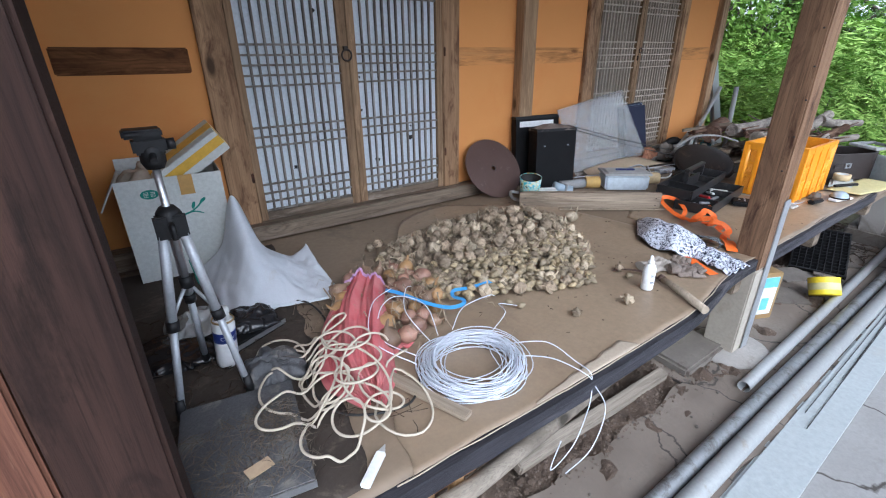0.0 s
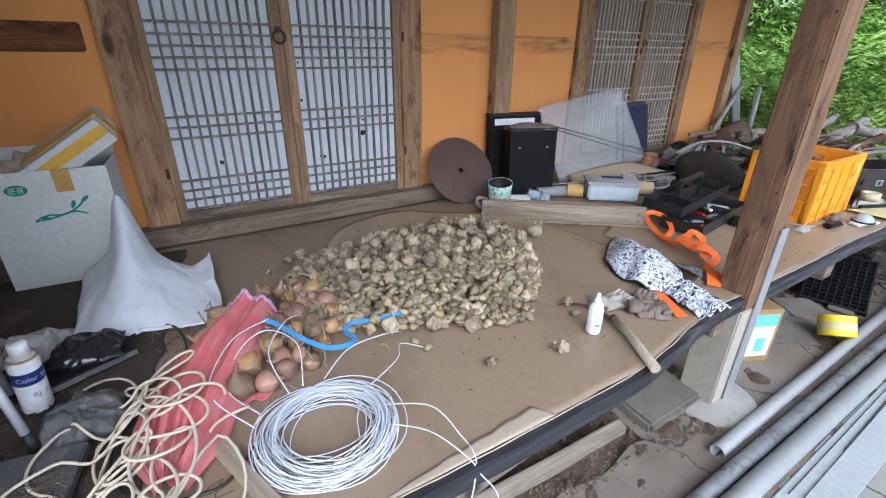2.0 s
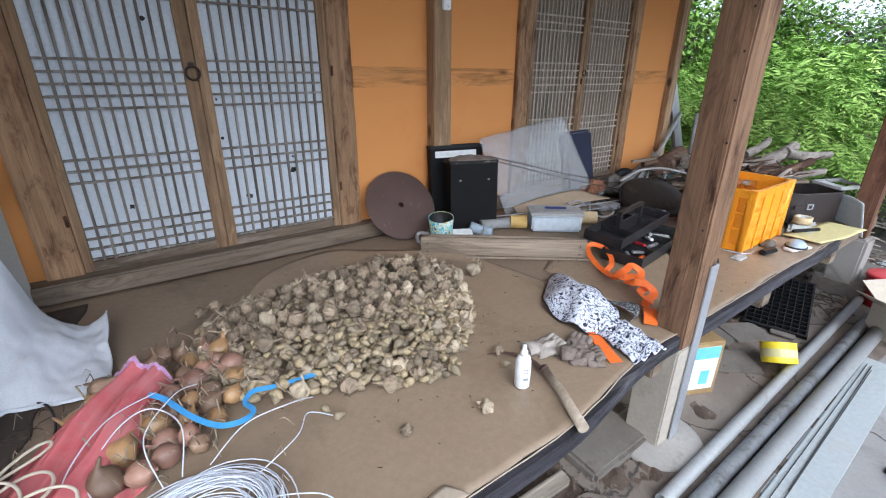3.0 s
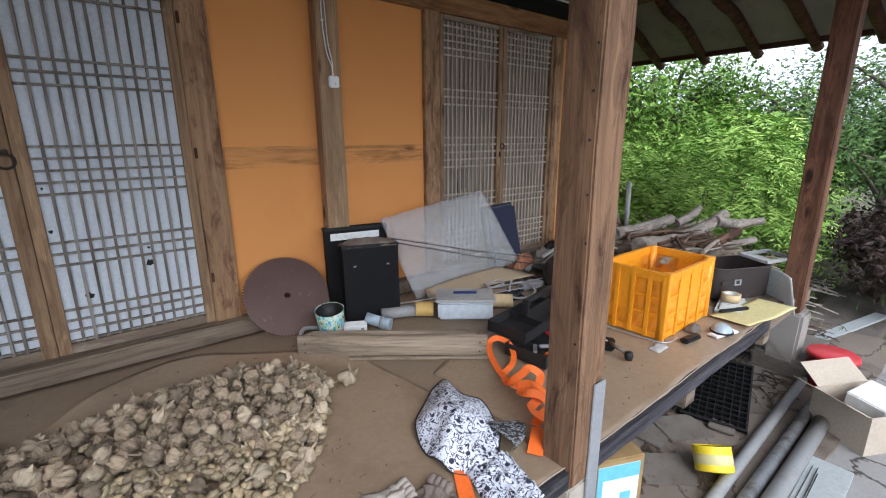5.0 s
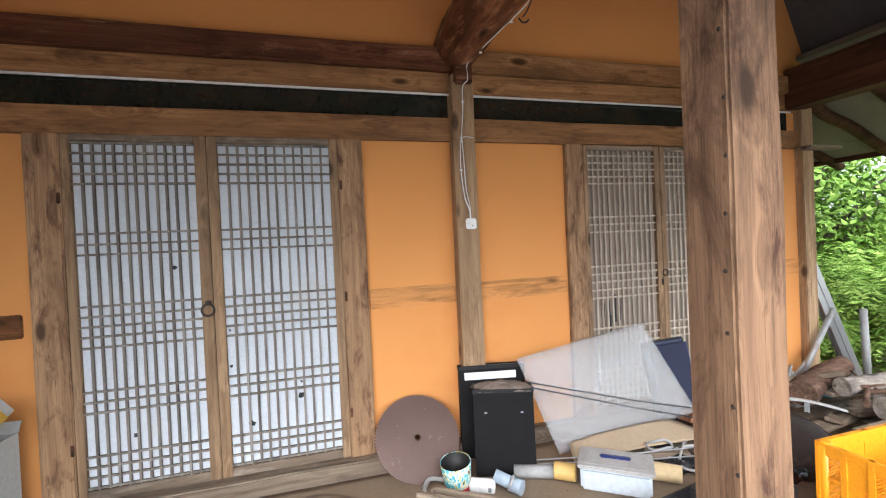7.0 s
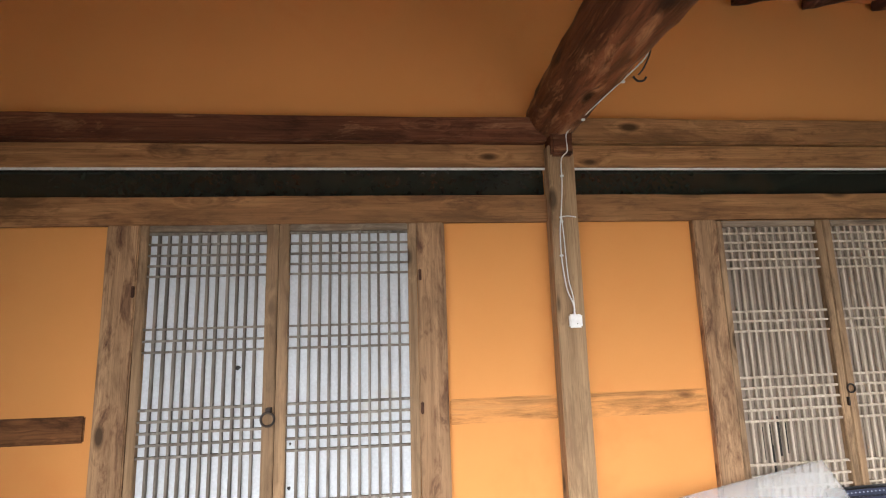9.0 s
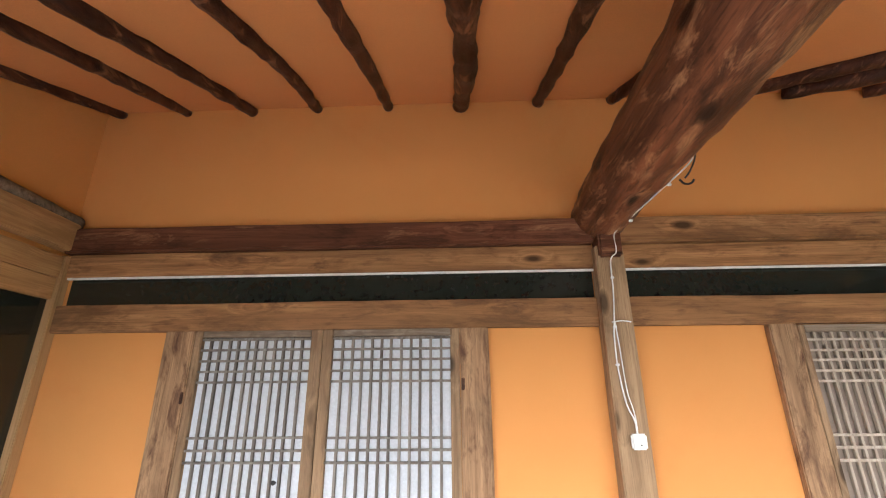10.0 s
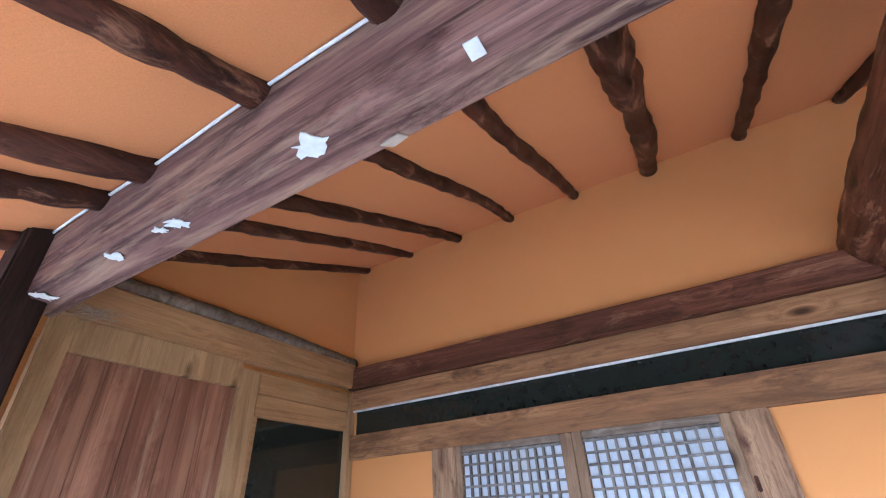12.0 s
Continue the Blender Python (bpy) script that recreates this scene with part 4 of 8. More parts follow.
M["bark_wood"] = wood("brown_barked_log", (0.17, 0.10, 0.07), (0.08, 0.045, 0.03), "x", 0.8, 0.9, 0.3, (0.24, 0.16, 0.11), 0.3, 0.8)
M["pale_pole"] = wood("bleached_grey_pole", (0.34, 0.295, 0.24), (0.27, 0.228, 0.18), "x", 1.1, 0.85, 0.6, (0.17, 0.135, 0.105), 0.3, 0.4, stain=0.35)
M["old_plank"] = wood("old_grey_plank", (0.35, 0.285, 0.215), (0.26, 0.20, 0.145), "x", 1.1, 0.85, 0.6, (0.18, 0.14, 0.10), 0.35, 0.4)
M["handle_wood"] = wood("worn_tool_handle", (0.36, 0.30, 0.23), (0.33, 0.27, 0.20), "x", 1.2, 0.7, 0.0, stain=0.15)
M["leather"] = surface("dark_brown_leather_case", (0.028, 0.021, 0.019), (0.040, 0.031, 0.028), 7, 160, 0.45, 0.2, dirt=(0.10, 0.085, 0.072), dirt_amount=0.2, dirt_scale=6)
M["iron_pan"] = surface("sooty_iron_pan", (0.032, 0.026, 0.023), (0.052, 0.040, 0.033), 8, 90, 0.55, 0.25, 0.4, dirt=(0.15, 0.10, 0.07), dirt_amount=0.35, dirt_scale=6)
M["red_plastic"] = plain("red_plastic_lid", (0.52, 0.03, 0.04), 0.4)
M["yellow_tin"] = plain("yellow_paint_tin", (0.80, 0.62, 0.02), 0.45)
M["blue_tin"] = plain("light_blue_print", (0.16, 0.48, 0.62), 0.4)
M["rust_tin"] = surface("rusted_tin", (0.42, 0.30, 0.14), (0.28, 0.16, 0.07), 9, 90, 0.55, 0.2, 0.3)
M["foil"] = plain("crumpled_clear_plastic", (0.55, 0.56, 0.55), 0.25, alpha=0.55)
M["black_bag"] = plain("black_plastic_bag", (0.018, 0.018, 0.02), 0.22)
M["glove_grey"] = surface("dirty_work_glove", (0.165, 0.130, 0.108), (0.25, 0.21, 0.18), 22, 160, 0.9, 0.5, dirt=(0.09, 0.066, 0.052), dirt_amount=0.4, dirt_scale=26)
M["glove_white"] = surface("white_work_glove", (0.42, 0.385, 0.345), (0.29, 0.255, 0.22), 14, 160, 0.9, 0.3)
M["white_plastic"] = plain("white_plastic", (0.78, 0.80, 0.80), 0.35)
M["grey_print"] = plain("grey_print", (0.25, 0.27, 0.30), 0.5)
M["stone"] = surface("grey_step_stone", (0.165, 0.145, 0.125), (0.105, 0.09, 0.076), 6, 70, 0.9, 0.6, dirt=(0.085, 0.066, 0.052), dirt_amount=0.5, dirt_scale=9)
M["yellow_sheet"] = surface("pale_yellow_sheet", (0.62, 0.56, 0.28), (0.55, 0.49, 0.23), 3, 40, 0.6, 0.05)
M["soil_stone"] = surface("mixed_soil_stone", (0.19, 0.145, 0.11), (0.075, 0.055, 0.042), 60, 90, 0.9, 0.3)
M["pale_blue"] = plain("pale_blue_sheet", (0.70, 0.77, 0.78), 0.5)
M["cable_black"] = plain("black_cable", (0.02, 0.02, 0.02), 0.5)
M["green_cord"] = plain("green_cord", (0.05, 0.55, 0.22), 0.5)


def floral(name, ground, ink, scale):
    """Printed cotton: scattered dark blossoms and sprigs on a pale ground."""
    m, nd, ln, bs = nodes_of(name)
    v = coords(nd, ln)
    vo = nd.new("ShaderNodeTexVoronoi")
    vo.inputs["Scale"].default_value = scale
    ln.new(v, vo.inputs[0])
    n = noise_tex(nd, ln, v, scale * 1.5, 2, 0.5, 2.0)
    ring = ramp(nd, ln, n, 0.50, 0.515)
    ring2 = ramp(nd, ln, n, 0.60, 0.585)
    mul = nd.new("ShaderNodeMath")
    mul.operation = "MULTIPLY"
    ln.new(ring, mul.inputs[0])
    ln.new(ring2, mul.inputs[1])
    dots = ramp(nd, ln, vo.outputs["Distance"], 0.24, 0.19)
    mx = nd.new("ShaderNodeMath")
    mx.operation = "MAXIMUM"
    ln.new(mul.outputs[0], mx.inputs[0])
    ln.new(dots, mx.inputs[1])
    ln.new(socket_mix(nd, ln, mx.outputs[0], ground, ink), bs.inputs["Base Color"])
    bs.inputs["Roughness"].default_value = 0.9
    bump(nd, ln, bs, noise_tex(nd, ln, v, 300, 3), 0.2, 0.001)
    return m


M["floral"] = floral("floral_cotton", (0.60, 0.64, 0.73), (0.018, 0.022, 0.045), 24)
M["floral_dark"] = floral("dark_floral_cotton", (0.018, 0.020, 0.024), (0.30, 0.33, 0.34), 26)


def dotted(name, ground, ink, scale):
    m, nd, ln, bs = nodes_of(name)
    v = coords(nd, ln)
    w = nd.new("ShaderNodeTexVoronoi")
    w.inputs["Scale"].default_value, w.inputs["Randomness"].default_value = scale, 0.0
    ln.new(v, w.inputs[0])
    ln.new(socket_mix(nd, ln, ramp(nd, ln, w.outputs["Distance"], 0.30, 0.22), ground, ink), bs.inputs["Base Color"])
    bs.inputs["Roughness"].default_value = 0.85
    return m


M["dots"] = dotted("navy_dotted_upholstery", (0.012, 0.016, 0.040), (0.36, 0.42, 0.52), 55)


def many_colour(name):
    m, nd, ln, bs = nodes_of(name)
    v = coords(nd, ln)
    n = nd.new("ShaderNodeTexNoise")
    n.inputs["Scale"].default_value = 45
    ln.new(v, n.inputs[0])
    r = nd.new("ShaderNodeValToRGB")
    r.color_ramp.interpolation = "CONSTANT"
    for k, (p, c) in enumerate(((0.0, (0.05, 0.35, 0.42)), (0.44, (0.62, 0.60, 0.50)), (0.52, (0.06, 0.45, 0.50)), (0.57, (0.65, 0.45, 0.05)), (0.63, (0.02, 0.05, 0.08)))):
        e = r.color_ramp.elements[k] if k < 2 else r.color_ramp.elements.new(p)
        e.position, e.color = p, (*c, 1)
    ln.new(n.outputs[0], r.inputs[0])
    ln.new(r.outputs[0], bs.inputs["Base Color"])
    bs.inputs["Roughness"].default_value = 0.4
    return m


M["painted_cup"] = many_colour("colourful_printed_cup")


def net_material():
    m, nd, ln, bs = nodes_of("red_onion_net")
    v = coords(nd, ln)
    n = noise_tex(nd, ln, v, 9, 4)
    ln.new(socket_mix(nd, ln, ramp(nd, ln, n, 0.3, 0.7), (0.60, 0.115, 0.135), (0.64, 0.24, 0.24)), bs.inputs["Base Color"])
    bs.inputs["Roughness"].default_value = 0.7
    bs.inputs["Alpha"].default_value = 0.72
    bump(nd, ln, bs, noise_tex(nd, ln, v, 500, 2), 0.3, 0.001)
    return m


M["net"] = net_material()
M["lilac"] = plain("lilac_hem", (0.42, 0.25, 0.42), 0.8)
F = FLOOR + 0.009      # top of the sheets


def smooth_path(pts, per=8, closed=False):
    pts = [Vector(p) for p in pts]
    out, n = [], len(pts)
    for k in range(n if closed else n - 1):
        if closed:
            p0, a, b, p3 = pts[k - 1], pts[k], pts[(k + 1) % n], pts[(k + 2) % n]
        else:
            p0, a, b, p3 = pts[max(0, k - 1)], pts[k], pts[k + 1], pts[min(n - 1, k + 2)]
        for i in range(per):
            f = i / per
            out.append(0.5 * (2 * a + (b - p0) * f + (2 * p0 - 5 * a + 4 * b - p3) * f * f + (3 * a - p0 - 3 * b + p3) * f ** 3))
    if not closed:
        out.append(pts[-1])
    return out


def open_box(w, d, h, t=0.004, m=None):
    """One folded shell open at the top, walls t thick, standing on z=0, centred in x and y."""
    bm = bmesh.new()
    rows = []
    for e, z in ((0, 0), (0, h), (t, h), (t, t)):
        rows.append([bm.verts.new(Vector((sx * (w / 2 - e), sy * (d / 2 - e), z))) for sx, sy in ((-1, -1), (1, -1), (1, 1), (-1, 1))])
    for a, b in zip(rows, rows[1:]):
        for k in range(4):
            bm.faces.new((a[k], a[(k + 1) % 4], b[(k + 1) % 4], b[k]))
    bm.faces.new(rows[0][::-1])
    bm.faces.new(rows[-1])
    if m:
        bmesh.ops.transform(bm, matrix=m, verts=bm.verts[:])
    bmesh.ops.recalc_face_normals(bm, faces=bm.faces[:])
    return bm


def ribbon(pts, width, thick=0.0015, up=(0, 0, 1), per=8):
    """A flat strap along points, lying with its width across the path and up."""
    path = smooth_path(pts, per)
    side = []
    for i, p in enumerate(path):
        d = path[min(i + 1, len(path) - 1)] - path[max(i - 1, 0)]
        s = d.cross(Vector(up))
        side.append(s.normalized() if s.length > 1e-6 else Vector((1, 0, 0)))

    def place(u, v):
        i = min(int(round(u * (len(path) - 1))), len(path) - 1)
        return path[i] + side[i] * width * (v - 0.5)
    return grid_sheet(len(path) - 1, 1, place, thick, False)


def wrapped_text(words, size, radius, z, facing):
    """Letters as a thin mesh bent round an upright cylinder; facing is the angle of their middle."""
    cu = bpy.data.curves.new("lettering", "FONT")
    cu.body, cu.size, cu.align_x = words, size, "CENTER"
    tmp = new("lettering", cu)
    bpy.context.view_layer.update()
    me = bpy.data.meshes.new_from_object(tmp.evaluated_get(bpy.context.evaluated_depsgraph_get()))
    bpy.data.objects.remove(tmp)
    bm = bmesh.new()
    bm.from_mesh(me)
    bpy.data.meshes.remove(me)
    for v in bm.verts:
        a = radians(facing) + v.co.x / radius
        v.co = Vector((radius * math.cos(a), radius * math.sin(a), z + v.co.y))
    return bm


def flat_text(words, size, thick):
    """Letters as a thin flat mesh, centred, in the plane of x and y."""
    cu = bpy.data.curves.new("lettering", "FONT")
    cu.body, cu.size, cu.align_x, cu.extrude = words, size, "CENTER", thick / 2
    tmp = new("lettering", cu)
    bpy.context.view_layer.update()
    me = bpy.data.meshes.new_from_object(tmp.evaluated_get(bpy.context.evaluated_depsgraph_get()))
    bpy.data.objects.remove(tmp)
    bm = bmesh.new()
    bm.from_mesh(me)
    bpy.data.meshes.remove(me)
    return bm


def crumple(cx, cy, z, w, d, h, seed, n=18):
    def place(u, v):
        a, b = 2 * u - 1, 2 * v - 1
        dome = max(0, 1 - a * a) ** 0.5 * max(0, 1 - b * b) ** 0.5
        q = noise.noise_vector(Vector((u * 4.5, v * 4.5, seed))) * 0.35 + noise.noise_vector(Vector((u * 11, v * 11, seed))) * 0.15
        return Vector((cx + a * w / 2 + q.x * w * 0.3, cy + b * d / 2 + q.y * d * 0.3, z + max(0, dome * h * (0.75 + 0.9 * q.z))))
    return grid_sheet(n, n, place, 0.0015)


# ---------- carton, small box, sack ----------
carton = thing("carton", "tall white cardboard carton with green print, open on top", "box", pose(0.235, 2.405, FLOOR + 0.004, 0, 0, -3))
cw, cd, ch = 0.40, 0.27, 0.455
part("body", open_box(cw, cd, ch, 0.005), "card_white", carton)
part("flap", boxes(((-0.005, -cd / 2, 0), (0.0, cd / 2, 0.13)), m=pose(-cw / 2, 0, ch, 0, -150, 0)), "card_white", carton, "flap folded out")
part("flap", boxes(((-cw / 2, 0, 0), (cw / 2, 0.005, 0.05)), m=pose(0, cd / 2, ch, -25, 0, 0)), "card_white", carton, "rear flap turned up")
part("lining", crumple(-0.08, 0.02, ch - 0.05, 0.24, 0.22, 0.10, 41, 20), "card_pale", carton, "crumpled pale paper lining")
part("tape", boxes(((0.03, -cd / 2 - 0.0015, ch - 0.085), (0.085, -cd / 2 - 0.0005, ch + 0.001))), "tape", carton, "brown packing tape")
oval = [(0.034 * math.cos(a), 0.020 * math.sin(a)) for a in (2 * math.pi * k / 24 for k in range(24))]
part("stamp", prism(oval, 0, 0.0008), "green_ink", carton, "oval green stamp", pose(-0.085, -cd / 2 - 0.0002, ch - 0.065, 90, 0, 0))
part("lettering", flat_text("\uBB38\uACBD", 0.026, 0.0006), "card_white", carton, "white lettering in the stamp", pose(-0.085, -cd / 2 - 0.0012, ch - 0.0745, 90, 0, 0))
sprig = smooth_path([(-0.06, 0, 0.27), (-0.02, 0, 0.285), (0.03, 0, 0.283), (0.075, 0, 0.305), (0.10, 0, 0.33)])
part("sprig", tube([(p.x, -cd / 2 - 0.0005, p.z) for p in sprig], 0.0035, 6, flat=1.0), "green_ink", carton, "printed green sprig")
part("sprig", tube([(p.x, -cd / 2 - 0.0005, p.z) for p in smooth_path([(-0.065, 0, 0.265), (0.0, 0, 0.275), (0.06, 0, 0.29), (0.10, 0, 0.275)])], [0.002 + 0.002 * math.sin(math.pi * k / 24) for k in range(25)], 6), "green_ink", carton)
for x, z, a in ((0.105, 0.335, 40), (0.065, 0.318, 70), (-0.03, 0.275, -20)):
    part("sprig_leaf", prism([(0.017 * math.cos(q) , 0.007 * math.sin(q)) for q in (2 * math.pi * k / 14 for k in range(14))], 0, 0.001), "green_ink", carton, "", pose(x, -cd / 2 - 0.0002, z, 90, 0, 0) @ pose(0, 0, 0, 0, 0, a))
small = thing("small_box", "small white box with yellow tape, leaning in the carton", "box", pose(0.335, 2.36, FLOOR + 0.525, 14, -33, -6))
part("body", boxes(((-0.17, -0.085, -0.050), (0.15, 0.085, 0.050)), bev=0.003), "card_white", small)
part("tape", boxes(((-0.172, -0.03, -0.052), (0.152, 0.03, 0.052))), "tape_yellow", small, "yellow tape band")
part("tape", boxes(((-0.171, -0.087, -0.012), (0.151, -0.0855, 0.028))), "tape_yellow", small)


def sack_place(u, v):
    """A limp sack: drawn up to a point at its back corner, flat and creased towards the front."""
    x = 0.265 + 0.44 * u
    y = 1.67 + 0.44 * v + 0.08 * (1 - u) * v + 0.03 * math.sin(u * 5)
    peak = 0.20 * math.exp(-((u - 0.40) / 0.12) ** 2) * max(0.0, v) ** 2.2
    slope = 0.13 * math.exp(-((u - 0.36) / 0.34) ** 2) * v
    ear = 0.10 * max(0.0, (u - 0.78) / 0.22) ** 1.5 * max(0.0, v - 0.3)
    d = u - 0.2 + 0.55 * (1 - v)
    crease = 0.010 * abs(math.sin(9 * d + 2.5 * v)) * min(1, 4 * u) + 0.014 * noise.noise(Vector((u * 5, v * 3.5, 2))) + 0.006 * noise.noise(Vector((u * 15, v * 10, 5)))
    z = 0.006 + peak + slope + ear + 0.035 * math.sin(math.pi * u) * math.sin(math.pi * v) + crease
    return Vector((x + 0.012 * noise.noise(Vector((u * 4, v * 4, 9))), y, F + max(0.001, z)))


sack = thing("sack", "crumpled empty white woven sack lying by the carton", "sack")
part("cloth", grid_sheet(70, 60, sack_place, 0.003), "sack", sack)
part("hem", tube([sack_place(0.02 + 0.96 * k / 40, 0.012) + Vector((0, -0.001, 0.004)) for k in range(41)], 0.0035, 6, flat=0.6), "sack", sack, "stitched hem of the sack")

# ---------- tripod ----------
tripod = thing("tripod", "silver camera tripod with black pan head and spread legs", "tripod", pose(0.168, 1.345, FLOOR + 0.012))
FEET = ((0.080, -0.075), (-0.092, -0.075), (0.0, 0.16))
TOP = 0.53
for fx, fy in FEET:
    top, foot = Vector((fx * 0.22, fy * 0.22, TOP)), Vector((fx, fy, 0.03))
    leg = part("leg", tube([top, top.lerp(foot, 0.52)], 0.0125, 12), "tripod_alu", tripod)
    part("lower_leg", tube([top.lerp(foot, 0.5), foot], 0.0098, 12), "tripod_alu", leg)
    part("leg_clamp", tube([top.lerp(foot, 0.50), top.lerp(foot, 0.555)], 0.0165, 12), "black_plastic", leg)
    part("foot", tube([foot + Vector((0, 0, 0.030)), foot + (foot - top).normalized() * 0.03], [0.011, 0.014], 12), "black_plastic", leg, "black rubber foot")
    part("hinge", boxes(((-0.017, -0.017, -0.040), (0.017, 0.017, 0.022)), bev=0.005, m=Matrix.Translation(top)), "black_plastic", leg)
    hub, mid = Vector((0, 0, 0.36)), top.lerp(foot, 0.50)
    part("brace", tube([hub, mid], 0.0050, 6), "tripod_alu", leg)
    if fx > 0.05:
        d = (foot - top).normalized()
        part("badge", boxes(((-0.007, -0.0135, -0.035), (0.007, -0.0115, 0.035)), m=Matrix.Translation(top.lerp(foot, 0.27)) @ d.to_track_quat("Z", "Y").to_matrix().to_4x4()), "green_ink", leg, "small dark green badge")
part("collar", lathe([(0, TOP - 0.03), (0.028, TOP - 0.03), (0.033, TOP), (0.028, TOP + 0.026), (0.017, TOP + 0.04), (0, TOP + 0.04)], 18), "black_plastic", tripod)
part("crank", tube(smooth_path([(0.0, -0.02, TOP), (0.0, -0.06, TOP), (0.0, -0.062, TOP - 0.03)]), 0.007, 8), "black_plastic", tripod)
part("column", tube([(0, 0, 0.34), (0, 0, 0.69)], 0.0090, 14), "alu", tripod)
part("hub", lathe([(0, 0.345), (0.018, 0.345), (0.018, 0.375), (0, 0.375)], 12), "black_plastic", tripod)
head = part("head", lathe([(0, 0.665), (0.020, 0.665), (0.027, 0.68), (0.027, 0.71), (0.018, 0.725), (0, 0.725)], 18), "black_plastic", tripod, "black pan head")
part("tilt_block", boxes(((-0.036, -0.022, 0.700), (0.034, 0.022, 0.738)), bev=0.006), "black_plastic", head)
part("plate", boxes(((-0.050, -0.032, 0.739), (0.030, 0.032, 0.758)), bev=0.004), "black_plastic", head)
part("catch", boxes(((-0.046, -0.036, 0.744), (-0.012, -0.0322, 0.755)), bev=0.002), "black_plastic", head)
part("knob", lathe([(0, 0), (0.013, 0), (0.014, 0.018), (0, 0.02)], 12, pose(0.034, 0, 0.718, 0, 90, 0)), "black_plastic", head)
part("stub", tube([(0.0, -0.02, 0.70), (0.0, -0.055, 0.69)], 0.008, 8), "black_plastic", head)

# ---------- clutter by the tripod ----------
can = thing("spray_can", "white spray can with a navy band and cap", "spray can", pose(0.225, 1.455, FLOOR + 0.012, 4, 3, 20))
part("body", lathe([(0, 0), (0.031, 0), (0.033, 0.006), (0.033, 0.150), (0.029, 0.163), (0.018, 0.168), (0, 0.168)], 28), "can_white", can)
part("band", lathe([(0.0333, 0.092), (0.0336, 0.093), (0.0336, 0.128), (0.0333, 0.129)], 28), "blue_print", can, "navy label band")
part("rim", lathe([(0.031, 0.160), (0.0335, 0.162), (0.031, 0.168)], 24), "rust_tin", can)
part("cap", lathe([(0, 0.166), (0.021, 0.166), (0.020, 0.20), (0.018, 0.204), (0, 0.204)], 24), "white_plastic", can, "white cap")
part("lettering", wrapped_text("Color Spray", 0.019, 0.0338, 0.104, -62), "can_white", can, "white lettering on the navy band")
part("lettering", wrapped_text("\uB77D \uCE74", 0.021, 0.0333, 0.050, -62), "blue_print", can, "navy lettering")
slab = thing("black_board", "dusty black board covered with straw", "board", pose(0.185, 1.055, F + 0.004, 0, 0, -9))
part("board", boxes(((-0.145, -0.19, 0), (0.145, 0.19, 0.026)), bev=0.003), "slab_black", slab)
part("edge_trim", boxes(((0.02, -0.193, 0.004), (0.146, -0.19, 0.024))), "alu", slab, "bright metal edge")


def litter(n, x0, x1, y0, y1, z, seed, length=0.06, r=0.0009):
    bm, rng = bmesh.new(), random.Random(seed)
    for _ in range(n):
        x, y, a = rng.uniform(x0, x1), rng.uniform(y0, y1), rng.uniform(0, math.pi)
        s = rng.uniform(0.4, 1.2) * length
        h = z + rng.uniform(0, 0.012)
        c = Vector((x, y, h))
        d = Vector((math.cos(a), math.sin(a), rng.uniform(-0.06, 0.12))) * s / 2
        tube_into(bm, [c - d, c + Vector((rng.uniform(-1, 1), rng.uniform(-1, 1), 0.5)) * s * 0.12, c + d], r, 4)
    return bm


solid("straw_litter", litter(420, 0.06, 0.33, 0.87, 1.14, F + 0.031, 3, 0.045, 0.0007), "straw_grey", "dry straw strewn on the black board", "straw", None, "", "stuff")
solid("straw_tuft", litter(120, 0.22, 0.34, 0.98, 1.16, F + 0.031, 13, 0.05, 0.0007), "straw_grey", "tuft of pale straw at the edge of the board", "straw", None, "", "stuff")
solid("stalk_litter", litter(200, 0.10, 0.62, 0.86, 1.75, F + 0.003, 4, 0.06, 0.0011), "straw_dark", "dark dry stalks strewn on the porch", "straw", None, "", "stuff")
solid("debris", litter(130, -0.02, 0.30, 1.15, 1.9, F + 0.003, 8, 0.05, 0.002), "straw_dark", "dark debris on the porch floor", "debris", None, "", "stuff")


solid("clear_bag", crumple(0.17, 1.72, F, 0.20, 0.20, 0.10, 3, 34), "foil", "crumpled clear plastic bag", "plastic bag")
solid("black_bag", crumple(0.33, 1.60, F + 0.045, 0.18, 0.16, 0.06, 5, 34), "black_bag", "crumpled shiny black plastic bag", "plastic bag")
lap = thing("flat_case", "flat dark case with a metal edge, under a black bag", "case", pose(0.31, 1.60, F, 0, 0, 25))
part("body", boxes(((-0.11, -0.08, 0), (0.11, 0.08, 0.03)), bev=0.004), "black_plastic", lap)
part("edge", boxes(((-0.112, -0.083, 0.010), (0.112, -0.08, 0.026))), "alu", lap, "bright metal edge")
shoe = solid("dark_rubber_bag", crumple(0.335, 1.33, F, 0.17, 0.16, 0.08, 9, 34), "slab_black", "dark dusty rubber bag", "bag")
solid("dark_cloth", crumple(0.10, 1.62, F, 0.24, 0.24, 0.05, 12, 34), "black_bag", "dark cloth on the porch floor", "cloth")
solid("black_cable", tube(smooth_path([(0.36, 1.62, F + 0.006), (0.46, 1.72, F + 0.006), (0.55, 1.66, F + 0.02), (0.57, 1.50, F + 0.006), (0.48, 1.36, F + 0.006), (0.40, 1.20, F + 0.006), (0.44, 1.02, F + 0.006), (0.60, 0.95, F + 0.006), (0.70, 1.04, F + 0.006)]), 0.004, 6), "cable_black", "thin black cable on the porch floor", "cable")
scrap = solid("cardboard_scrap", boxes(((-0.03, -0.016, 0), (0.03, 0.016, 0.002))), "card_brown", "small brown cardboard scrap on the straw", "scrap", pose(0.20, 0.94, F + 0.040, 4, 3, 15))
